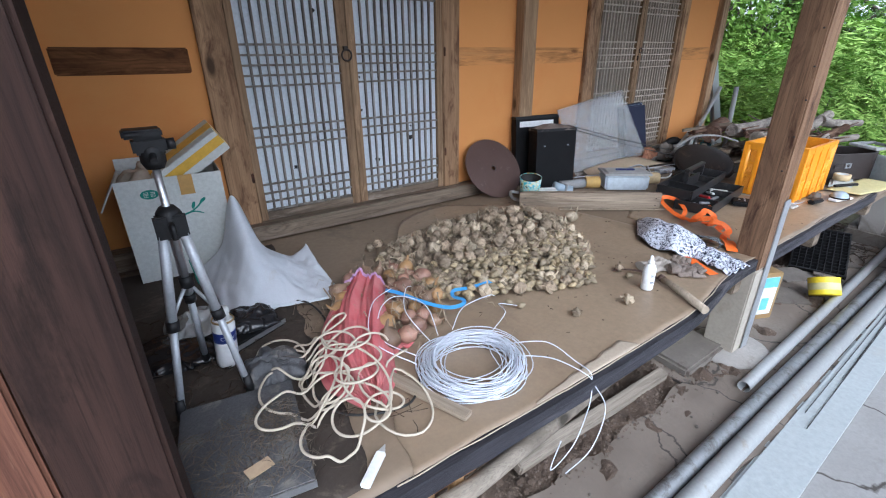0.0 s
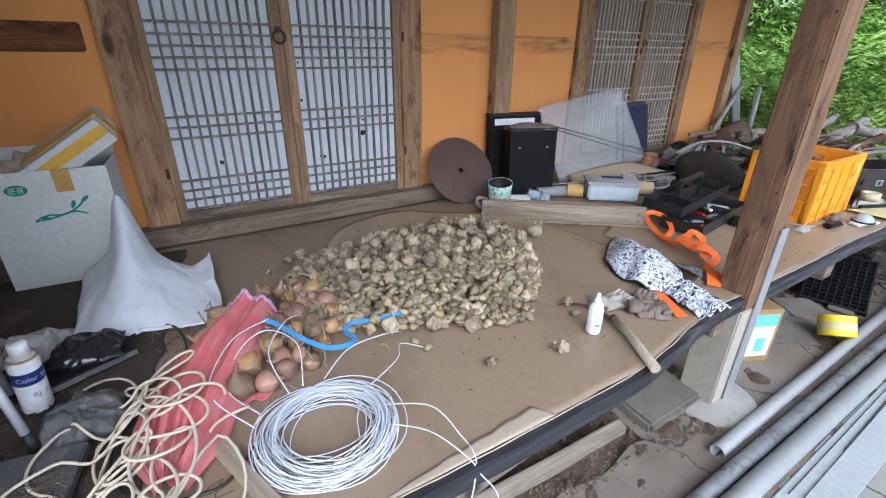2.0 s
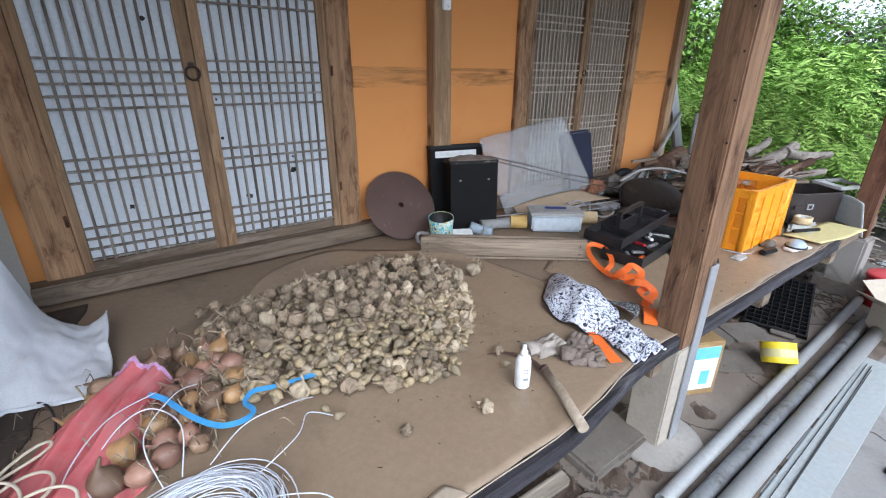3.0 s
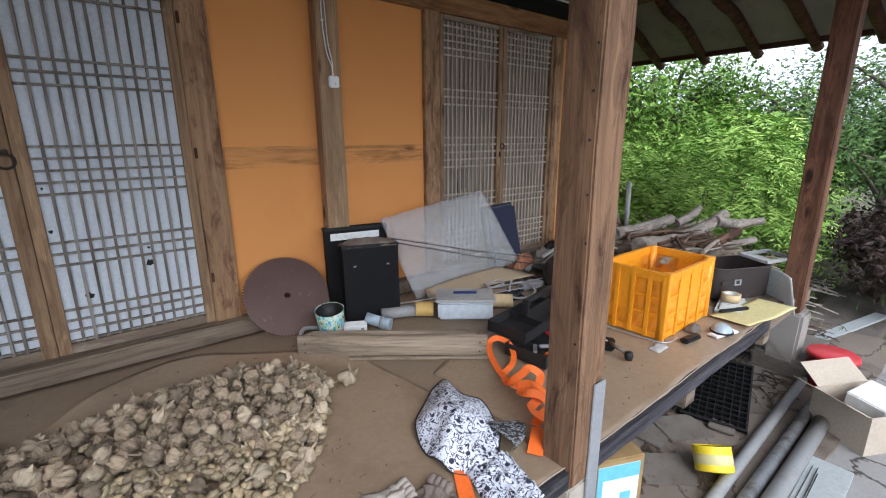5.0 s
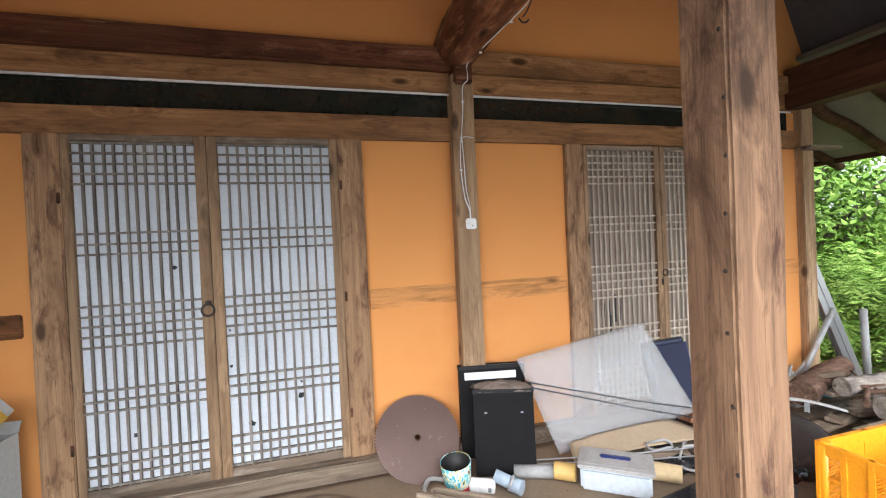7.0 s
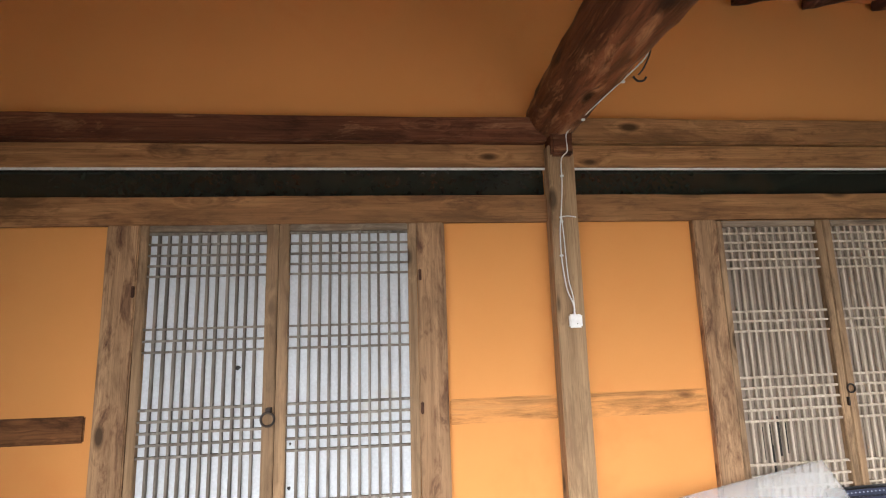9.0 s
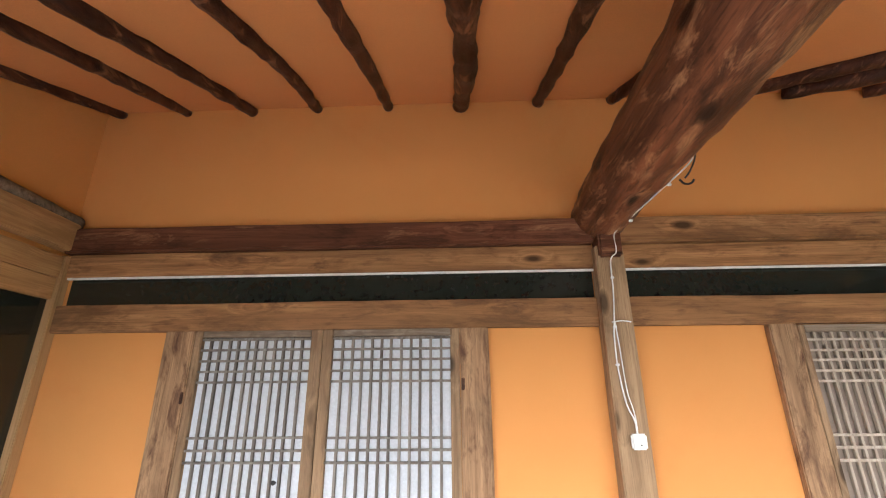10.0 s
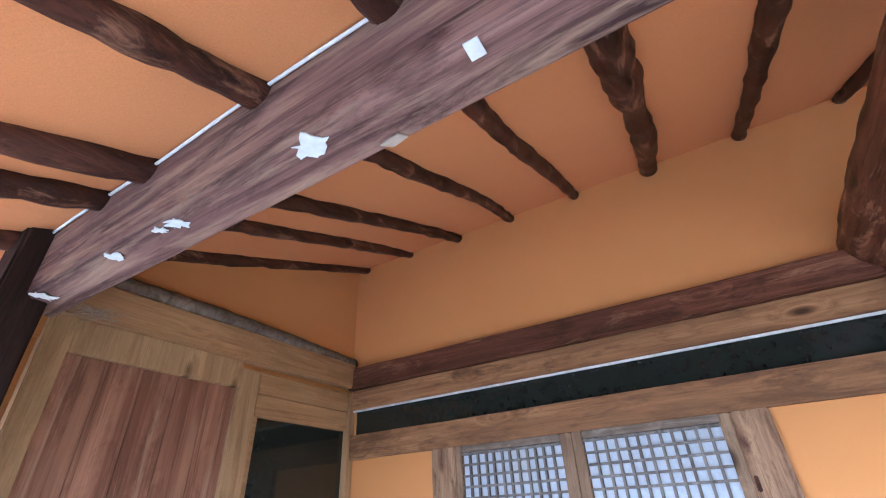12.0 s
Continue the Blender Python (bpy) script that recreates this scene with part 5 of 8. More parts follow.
knife = thing("cutter_knife", "white plastic cutter knife on the porch edge", "knife", pose(0.435, 0.82, F + 0.002, 0, 0, 40))
part("grip", boxes(((-0.065, -0.012, 0), (0.035, 0.012, 0.014)), bev=0.003), "white_plastic", knife)
part("tip", prism([(0.035, -0.009), (0.06, 0.0), (0.035, 0.009)], 0.003, 0.010), "lid_grey", knife)
lath = solid("wood_strip", timber((-0.15, -0.018, 0), (0.15, 0.018, 0.018), 0.002, 0.003, 0.05, 60), "handle_wood", "pale wooden strip under the white cord", "wood strip", pose(0.66, 0.952, F + 0.002, 0, 0, -70))

# ---------- red net, onions, cords ----------


NET_LINE = smooth_path([(0.790, 1.615, 0), (0.715, 1.50, 0), (0.625, 1.34, 0), (0.56, 1.19, 0), (0.53, 1.06, 0), (0.515, 0.98, 0)], 8)


def net_place(u, v):
    """A limp net bag pulled out lengthwise, its folds running along it."""
    k = u * (len(NET_LINE) - 1)
    i = min(int(k), len(NET_LINE) - 2)
    p, d = NET_LINE[i].lerp(NET_LINE[i + 1], k - i), (NET_LINE[i + 1] - NET_LINE[i]).normalized()
    q = v - 0.5
    w = 0.15 + 0.10 * math.sin(math.pi * min(1.0, 0.1 + u * 0.95)) - 0.09 * max(0.0, u - 0.75) / 0.25
    w += 0.03 * noise.noise(Vector((u * 4, 1.0 if q < 0 else 5.0, 2)))
    drift = 1.6 * math.sin(2.6 * u + 0.4) + 1.5 * noise.noise(Vector((u * 2.2, v * 1.2, 3)))
    fold = 0.016 * math.sin(2 * math.pi * 2.6 * v + drift) + 0.006 * math.sin(2 * math.pi * 6.2 * v - 1.7 * drift + 2 * u) + 0.004 * math.sin(2 * math.pi * 13 * v + 3 * drift)
    body = (0.085 - 0.045 * u) * max(0.0, math.sin(math.pi * v)) ** 0.75
    z = 0.012 + body + fold * (0.25 + 0.75 * math.sin(math.pi * v)) + 0.016 * noise.noise(Vector((u * 5, v * 3, 7)))
    return Vector((p.x - d.y * q * w, p.y + d.x * q * w, F + max(0.003, z)))


onion_net = thing("onion_net", "crumpled red mesh onion net pulled off the onions", "net bag")
part("netting", grid_sheet(90, 90, net_place, 0.0012), "net", onion_net)
part("hem", ribbon([net_place(0.004, 0.02 + 0.96 * k / 30) + Vector((0, 0, 0.004)) for k in range(31)], 0.014, 0.0015, (0.3, -0.6, 0.75), 2), "lilac", onion_net, "lilac woven hem")
solid("onion_net_scrap", grid_sheet(24, 14, lambda u, v: Vector((0.55 + 0.22 * u, 1.14 + 0.10 * v + 0.05 * u, F + 0.006 + 0.02 * max(0, noise.noise(Vector((u * 6, v * 5, 4)))) + 0.006 * math.sin(u * 20))), 0.0012), "net", "torn end of the red mesh net", "net bag")
onion_mesh = []
for s in range(6):
    prof = [(0, -0.034), (0.010, -0.034), (0.024, -0.026), (0.033, -0.008), (0.032, 0.010), (0.022, 0.025), (0.010, 0.034), (0.0065, 0.041), (0.0055, 0.050), (0.003, 0.054)]
    bm = lathe(prof, 16)
    for v in bm.verts:
        a = math.atan2(v.co.y, v.co.x)
        v.co += noise.noise_vector(v.co * 34 + Vector((s * 5, 0, 0))) * 0.006
        if v.co.z > 0.030:
            v.co.x += (v.co.z - 0.030) * (0.7 if s % 2 else -0.8)
            v.co.y += (v.co.z - 0.030) * 0.5 * math.sin(3 * s)
    rng = random.Random(s)
    for k in range(7):
        a, t = rng.uniform(0, 6.283), rng.uniform(0.4, 1.0)
        tube_into(bm, [(0.004 * math.cos(a), 0.004 * math.sin(a), -0.033), (0.012 * math.cos(a) * t, 0.012 * math.sin(a) * t, -0.042), (0.022 * math.cos(a + 0.6) * t, 0.022 * math.sin(a + 0.6) * t, -0.046)], 0.0006, 3)
    onion_mesh.append(mesh_of("onion", bm, ("onion", "onion_gold", "onion_pink")[s % 3]))
rng = random.Random(17)
ONIONS = []
tries = 0
while len(ONIONS) < 46 and tries < 6000:
    tries += 1
    x, y = rng.uniform(0.52, 1.08), rng.uniform(1.18, 1.78)
    if ((x - 0.81 - 0.25 * (y - 1.48)) / 0.22) ** 2 + ((y - 1.47) / 0.29) ** 2 > 1:
        continue
    r = rng.uniform(0.75, 1.15)
    layer = 0
    if any((x - a) ** 2 + (y - b) ** 2 < (0.034 * (r + c)) ** 2 * 0.8 for a, b, c, _ in ONIONS):
        continue
    ONIONS.append((x, y, r, layer))
ONIONS += [(0.76, 1.72, 0.8, 0), (0.68, 1.66, 0.9, 0)]
for x, y, r, layer in ONIONS:
    ob = new("onion", onion_mesh[rng.randrange(6)])
    ob.matrix_basis = pose(x, y, F + 0.031 * r, rng.uniform(-80, 80), rng.uniform(-80, 80), rng.uniform(0, 360)) @ Matrix.Scale(r, 4)
    tagged(ob, "brown onion with dry papery skin", "onion", "onions on the porch")
bm = bmesh.new()
for _ in range(260):
    x, y = rng.gauss(0.83, 0.12), rng.gauss(1.42, 0.14)
    a, s = rng.uniform(0, 6.3), rng.uniform(0.02, 0.055)
    z = F + rng.uniform(0.02, 0.078)
    tube_into(bm, [(x, y, z), (x + math.cos(a) * s * 0.5, y + math.sin(a) * s * 0.5, z + rng.uniform(-0.005, 0.02)), (x + math.cos(a + 0.5) * s, y + math.sin(a + 0.5) * s, max(F + 0.003, z - 0.03))], rng.uniform(0.0006, 0.0028), 4, flat=0.4)
solid("onion_stalks", bm, "straw", "dry stalks and skins among the onions", "stalks", None, "", "stuff")

pts = []
for k in range(330):
    q = k * 0.285
    mx, my = 0.455 + 0.085 * math.sin(0.213 * q + 0.6) + 0.03 * math.sin(0.57 * q + 1), 1.14 - 0.18 * math.sin(0.147 * q + 0.2) + 0.06 * math.sin(0.41 * q + 2)
    ra, rot = 0.088 + 0.042 * math.sin(0.31 * q + 2), 0.19 * q
    a, b = ra * math.cos(q), ra * (0.62 + 0.2 * math.sin(0.27 * q)) * math.sin(q)
    x, y = mx + a * math.cos(rot) - b * math.sin(rot), max(0.80, my + a * math.sin(rot) + b * math.cos(rot))
    gap, along = min(((Vector((x, y, 0)) - p).length, i / (len(NET_LINE) - 1)) for i, p in enumerate(NET_LINE))
    near = (0.105 - 0.05 * along) * max(0.0, 1 - (gap / 0.15) ** 2) ** 0.5 if gap < 0.15 else 0.0
    board = 0.030 if x < 0.345 and y < 1.28 else 0.0
    pts.append((x, y, F + 0.007 + near + board + 0.016 * (1 + math.sin(0.73 * q + 1.1)) * (0.6 + 0.4 * math.sin(0.37 * q))))
pts += [(0.62, 1.06, F + 0.05), (0.66, 0.97, F + 0.03), (0.64, 0.88, F + 0.010), (0.58, 0.84, F + 0.007), (0.52, 0.87, F + 0.012), (0.50, 0.95, F + 0.02), (0.56, 1.02, F + 0.03), (0.62, 1.10, F + 0.05), (0.70, 1.12, F + 0.05)]
solid("cord_tangle", tube(smooth_path(pts, 3), 0.0037, 7), "rope", "tangled heap of thick cream cord", "cord")
coil = thing("cord_coil", "loose coil of white plastic cord", "cord")
rng = random.Random(9)
for k in range(46):
    r, n = rng.uniform(0.118, 0.168), 34
    ox, oy, ph = rng.gauss(0.016, 0.012), rng.gauss(-0.032, 0.012), rng.uniform(0, 6.3)
    zz = F + 0.004 + rng.random() ** 1.5 * 0.035
    loop = [(0.838 + ox + r * math.cos(a) * (1 + 0.02 * math.sin(3 * a + ph)), 1.005 + oy + r * 0.98 * math.sin(a), zz + 0.008 * math.sin(2 * a + ph) + 0.004) for a in (2 * math.pi * i / n for i in range(n))]
    part("turn", tube(loop, 0.0017, 5, True), "wire", coil)
for k in range(7):
    a0, span = rng.uniform(0, 6.3), rng.uniform(1.6, 3.5)
    arc = [(0.838 + (0.15 - 0.055 * math.sin(math.pi * i / 40)) * math.cos(a0 + span * i / 40), 1.005 + (0.15 - 0.05 * math.sin(math.pi * i / 40)) * math.sin(a0 + span * i / 40), F + 0.004 + 0.02 * math.sin(math.pi * i / 40)) for i in range(41)]
    part("strand", tube(arc, 0.0017, 5), "wire", coil)
for p in ([(0.98, 1.05, F + 0.03), (1.10, 1.10, F + 0.05), (1.16, 1.20, F + 0.02), (1.22, 1.16, F + 0.01)],
          [(0.99, 0.98, F + 0.03), (1.10, 0.90, F + 0.04), (1.13, 0.80, F + 0.012), (1.13, 0.742, F + 0.006), (1.12, 0.722, F - 0.03), (1.10, 0.71, F - 0.10), (1.05, 0.71, F - 0.22), (0.98, 0.73, F - 0.30), (1.0, 0.72, F - 0.18)],
          [(0.97, 0.92, F + 0.03), (1.06, 0.84, F + 0.03), (1.11, 0.745, F + 0.008), (1.13, 0.718, F - 0.03), (1.18, 0.70, F - 0.14), (1.12, 0.69, F - 0.26), (1.03, 0.71, F - 0.33)],
          [(0.90, 1.15, F + 0.03), (1.0, 1.22, F + 0.05), (1.12, 1.22, F + 0.06), (1.20, 1.27, F + 0.01)],
          [(0.84, 1.15, F + 0.03), (0.86, 1.26, F + 0.09), (0.80, 1.36, F + 0.10), (0.72, 1.34, F + 0.08), (0.66, 1.22, F + 0.05), (0.72, 1.10, F + 0.03)],
          [(0.80, 1.14, F + 0.03), (0.78, 1.26, F + 0.09), (0.86, 1.40, F + 0.09), (0.92, 1.46, F + 0.06)],
          [(0.70, 1.06, F + 0.03), (0.62, 1.20, F + 0.07), (0.70, 1.36, F + 0.10), (0.82, 1.44, F + 0.09)]):
    part("cord_end", tube(smooth_path(p, 8), 0.0018, 5), "wire", coil)
solid("blue_strap", ribbon([(0.80, 1.45, F + 0.085), (0.835, 1.41, F + 0.08), (0.885, 1.31, F + 0.07), (0.94, 1.24, F + 0.062), (0.995, 1.225, F + 0.06), (1.03, 1.255, F + 0.055), (1.02, 1.31, F + 0.05), (1.05, 1.345, F + 0.05), (1.11, 1.345, F + 0.04), (1.18, 1.335, F + 0.040), (1.25, 1.333, F + 0.040)], 0.015, 0.0012, (-0.1, -0.5, 0.85)), "blue_strap", "bright blue plastic strap across the onions", "strap")

# ---------- garlic ----------
bulbs = []
for s in range(8):
    rng = random.Random(200 + s)
    prof = [(0, -0.020), (0.009, -0.020), (0.019, -0.015), (0.0255, -0.006), (0.027, 0.001), (0.0245, 0.009), (0.017, 0.016), (0.010, 0.020), (0.0060, 0.0225), (0.0045, 0.0245), (0.0, 0.0248)]
    bm = lathe(prof, 28)
    lobes = rng.choice((5, 6, 7, 8))
    swell = [rng.uniform(-0.10, 0.12) for _ in range(lobes)]
    for v in bm.verts:
        a = (math.atan2(v.co.y, v.co.x) + 0.3 * s) % (2 * math.pi)
        w = a * lobes / (2 * math.pi)
        groove = (1 - abs(math.sin(math.pi * w))) ** 1.8
        mid = max(0.0, 1 - (v.co.z / 0.024) ** 2)
        f = 1 + mid * (swell[int(w) % lobes] - 0.50 * groove)
        v.co.x, v.co.y = v.co.x * f, v.co.y * f
        v.co.z += mid * swell[int(w) % lobes] * 0.03
        v.co += noise.noise_vector(v.co * 70 + Vector((s * 9, 0, 0))) * 0.0022
        if v.co.z > 0.024:
            v.co.x += (v.co.z - 0.024) * math.sin(2.1 * s) * 0.9
    if s % 2 == 0:
        tube_into(bm, [(0, 0, 0.022), (0.003 * math.sin(s), 0.002, 0.032), (0.008 * math.sin(s + 1), 0.006, 0.042 + 0.003 * s)], [0.0042, 0.0034, 0.0022], 6)
    for k in range(22):
        a, t = rng.uniform(0, 6.283), rng.uniform(0.4, 1.2)
        tube_into(bm, [(0.006 * math.cos(a), 0.006 * math.sin(a), -0.018), (0.011 * t * math.cos(a), 0.011 * t * math.sin(a), -0.024), (0.018 * t * math.cos(a + 0.5), 0.018 * t * math.sin(a + 0.5), -0.027)], 0.0006, 3)
    for k in range(4):
        a, z = rng.uniform(0, 6.283), rng.uniform(-0.005, 0.012)
        c, d = Vector((0.026 * math.cos(a), 0.026 * math.sin(a), z)), Vector((-math.sin(a), math.cos(a), 0)) * rng.uniform(0.004, 0.009)
        q = [bm.verts.new(p) for p in (c - d, c + d, c + d * 0.4 + Vector((0.007 * math.cos(a), 0.007 * math.sin(a), 0.016)))]
        bm.faces.new(q)
    bulbs.append(mesh_of("garlic_bulb", bm, "garlic" if s % 3 else "garlic_pale"))


def in_heap(x, y, grow=0.0):
    """The heap: broad at the back, drawn out towards the front right."""
    u, v = x - 1.51, y - 1.635
    a, b = u * 0.86 + v * 0.30, -u * 0.34 + v * 0.94
    ang = math.atan2(b, a)
    r = math.hypot(a / 0.53, b / 0.46)
    return r < 1 + 0.10 * math.sin(3 * ang + 1.0) + grow, r


rng = random.Random(31)
placed = []


def heap_z(r):
    return 0.050 * max(0, 1 - r * r)


tries = 0
while len(placed) < 270 and tries < 30000:
    tries += 1
    x, y = rng.uniform(0.85, 2.1), rng.uniform(1.10, 2.2)
    ok, r = in_heap(x, y)
    if not ok or y < 1.85 - 0.48 * x or (y < 1.54 - 0.25 * (x - 1.5) and rng.random() < 0.93):
        continue
    s = rng.uniform(0.85, 1.2)
    if any((x - a) ** 2 + (y - b) ** 2 < (0.0198 * (s + c)) ** 2 for a, b, c, _ in placed):
        continue
    placed.append((x, y, s, F + 0.019 * s + heap_z(r) * 0.4))
base_n, tries = len(placed), 0
while len(placed) < base_n + 60 and tries < 20000:
    tries += 1
    x, y = rng.uniform(0.95, 2.0), rng.uniform(1.3, 2.1)
    ok, r = in_heap(x, y, -0.22)
    if not ok or y < 1.52:
        continue
    s = rng.uniform(0.9, 1.25)
    if any((x - a) ** 2 + (y - b) ** 2 < (0.024 * (s + c)) ** 2 for a, b, c, _ in placed[base_n:]):
        continue
    placed.append((x, y, s, F + 0.055 * s + heap_z(r) * 0.4))
placed += [(2.17, 1.70, 1.5, F + 0.03), (2.04, 1.72, 0.8, F + 0.018), (1.82, 1.13, 0.75, F + 0.015), (1.60, 0.93, 0.85, F + 0.017), (1.36, 0.99, 0.7, F + 0.014), (1.06, 2.03, 1.0, F + 0.02), (1.0, 2.0, 0.95, F + 0.02), (1.09, 1.56, 0.9, F + 0.018)]
for x, y, s, z in placed:
    ob = new("garlic_bulb", bulbs[rng.randrange(8)])
    ob.matrix_basis = pose(x, y, z, rng.gauss(0, 55), rng.gauss(0, 55), rng.uniform(0, 360)) @ Matrix.Scale(s, 4)
    tagged(ob, "dry garlic bulb with papery skin", "garlic", "garlic heap on the porch")
bm = bmesh.new()
done = 0
while done < 820:
    x, y = rng.uniform(0.95, 2.05), rng.uniform(1.12, 1.95)
    ok, r = in_heap(x, y, 0.05)
    if not ok or (y > 1.62 - 0.1 * (x - 1.5) and rng.random() < 0.9):
        continue
    if y < 1.85 - 0.48 * x:
        continue
    done += 1
    s = rng.uniform(1.0, 1.65)
    m = pose(x, y, F + 0.014 + rng.random() * (0.045 if r < 0.7 else 0.024 if r < 0.9 else 0.004), rng.uniform(50, 130), rng.uniform(-40, 40), rng.uniform(0, 360))
    ring0 = [bm.verts.new(m @ (Vector((math.cos(a) * rr * s, math.sin(a) * rr * s * 0.8, zz * s)))) for rr, zz in ((0.003, -0.013), (0.0105, -0.006), (0.0115, 0.002), (0.007, 0.011)) for a in (k * math.pi / 3 for k in range(6))]
    tip, tail = bm.verts.new(m @ Vector((0, 0.002, 0.020 * s))), bm.verts.new(m @ Vector((0, 0, -0.0135 * s)))
    for j in range(3):
        for k in range(6):
            bm.faces.new((ring0[j * 6 + k], ring0[j * 6 + (k + 1) % 6], ring0[j * 6 + 6 + (k + 1) % 6], ring0[j * 6 + 6 + k])).smooth = True
    for k in range(6):
        bm.faces.new((ring0[18 + k], ring0[18 + (k + 1) % 6], tip)).smooth = True
        bm.faces.new((ring0[(k + 1) % 6], ring0[k], tail)).smooth = True
for v in bm.verts:
    v.co += noise.noise_vector(v.co * 90) * 0.0025
solid("garlic_cloves", bm, "clove", "loose yellowish garlic cloves at the foot of the heap", "garlic", None, "", "stuff")
solid("floor_crumbs", litter(130, 0.9, 3.4, 0.85, 2.3, F + 0.001, 66, 0.012, 0.0014), "straw_dark", "dark crumbs and bits strewn on the floor sheet", "crumbs", None, "", "stuff")
solid("garlic_chaff", litter(170, 0.98, 2.0, 1.18, 2.0, F + 0.003, 61, 0.022, 0.0009), "straw_dark", "dry roots and chaff round the garlic heap", "chaff", None, "", "stuff")
for x, y, a in ((1.21, 1.20, 20), (1.23, 1.15, 80), (1.79, 1.06, 50)):
    bm = lathe([(0, -0.016), (0.010, -0.010), (0.0135, 0.0), (0.009, 0.013), (0, 0.024)], 10, pose(0, 0, 0.012, 90, 0, a))
    solid("garlic_clove", bm, "clove", "single loose garlic clove on the sheet", "garlic", pose(x, y, F))

# ---------- bottle, sickle, gloves, hat, straps ----------
bottle = thing("bottle", "small white plastic bottle with a nozzle cap", "bottle", pose(1.768, 0.958, F))
part("body", lathe([(0, 0), (0.022, 0), (0.0245, 0.004), (0.0245, 0.092), (0.020, 0.108), (0.011, 0.116), (0, 0.117)], 26), "white_plastic", bottle)
part("cap", lathe([(0.0, 0.115), (0.0125, 0.115), (0.0125, 0.126), (0.008, 0.132), (0.0055, 0.150), (0, 0.152)], 18), "white_plastic", bottle, "white nozzle cap")
part("label", lathe([(0.0247, 0.030), (0.0250, 0.031), (0.0250, 0.080), (0.0247, 0.081)], 26), "can_white", bottle)
for k, z in enumerate((0.036, 0.062, 0.068, 0.074)):
    part("print", boxes(((-0.007, -0.0262, z), (0.008, -0.0248, z + (0.008 if k == 0 else 0.002))), m=pose(0, 0, 0, 0, 0, -25)), "grey_print", bottle)
sickle = thing("sickle", "rusty sickle with a pale round wooden handle", "sickle", pose(0, 0, 0))
part("handle", tube([(1.87, 0.955, F + 0.018), (1.83, 0.85, F + 0.017), (1.765, 0.715, F + 0.014)], [0.013, 0.0145, 0.0165], 14), "handle_wood", sickle)
bm = bmesh.new()
arc = smooth_path([(1.872, 0.962, 0), (1.885, 1.01, 0), (1.872, 1.07, 0), (1.83, 1.115, 0), (1.775, 1.135, 0)], 6)
inner = [p + (Vector((1.80, 1.0, 0)) - p).normalized() * w for p, w in zip(arc, [0.016 + 0.010 * math.sin(math.pi * k / (len(arc) - 1)) - 0.014 * k / (len(arc) - 1) for k in range(len(arc))])]
lo = [bm.verts.new((p.x, p.y, F + 0.010)) for p in arc] + [bm.verts.new((p.x, p.y, F + 0.011)) for p in reversed(inner)]
f = bm.faces.new(lo)
ext = bmesh.ops.extrude_face_region(bm, geom=[f])
for v in ext["geom"]:
    if isinstance(v, bmesh.types.BMVert):
        v.co.z += 0.003
bmesh.ops.recalc_face_normals(bm, faces=bm.faces[:])
part("blade", bm, "rust", sickle, "curved rusty blade")
part("ferrule", tube([(1.873, 0.963, F + 0.018), (1.866, 0.945, F + 0.018)], 0.0148, 14), "rust", sickle)


def glove(name, cx, cy, ang, mat, label, seed, full=True):
    g = thing(name, label, "glove", pose(cx, cy, F, 0, 0, ang))
    part("palm", crumple(0, 0, 0.001, 0.115, 0.095, 0.034, seed, 26), mat, g)
    part("cuff", tube([(-0.045, 0, 0.018), (-0.085, 0.004, 0.019)], [0.030, 0.036], 14, flat=0.55), mat, g)
    for k, y in enumerate((-0.03, -0.010, 0.010, 0.030)):
        part("finger", tube(smooth_path([(0.03, y, 0.014), (0.052, y * 0.95, 0.026), (0.062 - 0.012 * abs(k - 1.5), y * 0.8 + 0.010 * math.sin(seed + 2 * k), 0.010)]), [0.013] * 12 + [0.011] * 4 + [0.007], 8, flat=0.7), mat, g)
    return g


glove("work_glove", 1.985, 1.055, -10, "glove_white", "dirty white cotton work glove", 3)
glove("work_glove", 2.075, 0.995, 15, "glove_grey", "grey-brown dirty work glove", 8)
glove("work_glove", 2.05, 0.935, -35, "glove_grey", "grey-brown dirty work glove", 14)


def hat_place(u, v):
    a, r = 2 * math.pi * u, v
    point = 1 + 0.30 * max(0.0, math.cos(a)) ** 4
    along, across = 0.235 * r * math.cos(a) * point, 0.145 * r * math.sin(a) * (1 - 0.45 * max(0.0, math.cos(a)) ** 2)
    x, y = 2.335 + 0.47 * along + 0.88 * across, 1.195 + 0.88 * along - 0.47 * across
    z = 0.010 + 0.080 * max(0.0, 1 - r ** 2.2) + 0.020 * noise.noise(Vector((along * 9, across * 11, 1))) + 0.012 * math.sin(a * 5 + 2) * r * (1.15 - r) + 0.010 * r ** 3 * math.sin(7 * a)
    return Vector((x, y, F + max(0.002, z)))


hat = thing("sun_hat", "crumpled white floral cotton sun hat with a dark visor", "hat")
part("crown", grid_sheet(60, 18, hat_place, 0.0018), "floral", hat)
part("piping", tube([hat_place(k / 60, 1.0) + Vector((0, 0, 0.002)) for k in range(60)], 0.0025, 6, True), "cable_black", hat, "dark piped edge")


def flap_place(u, v):
    x, y = 2.16 + 0.17 * u + 0.05 * v, 0.805 + 0.19 * v - 0.01 * u
    return Vector((x, y, F + 0.010 + 0.032 * math.sin(math.pi * u) * (0.35 + 0.65 * v) + 0.016 * noise.noise(Vector((u * 6, v * 6, 6))) + 0.006 * math.sin(16 * u)))


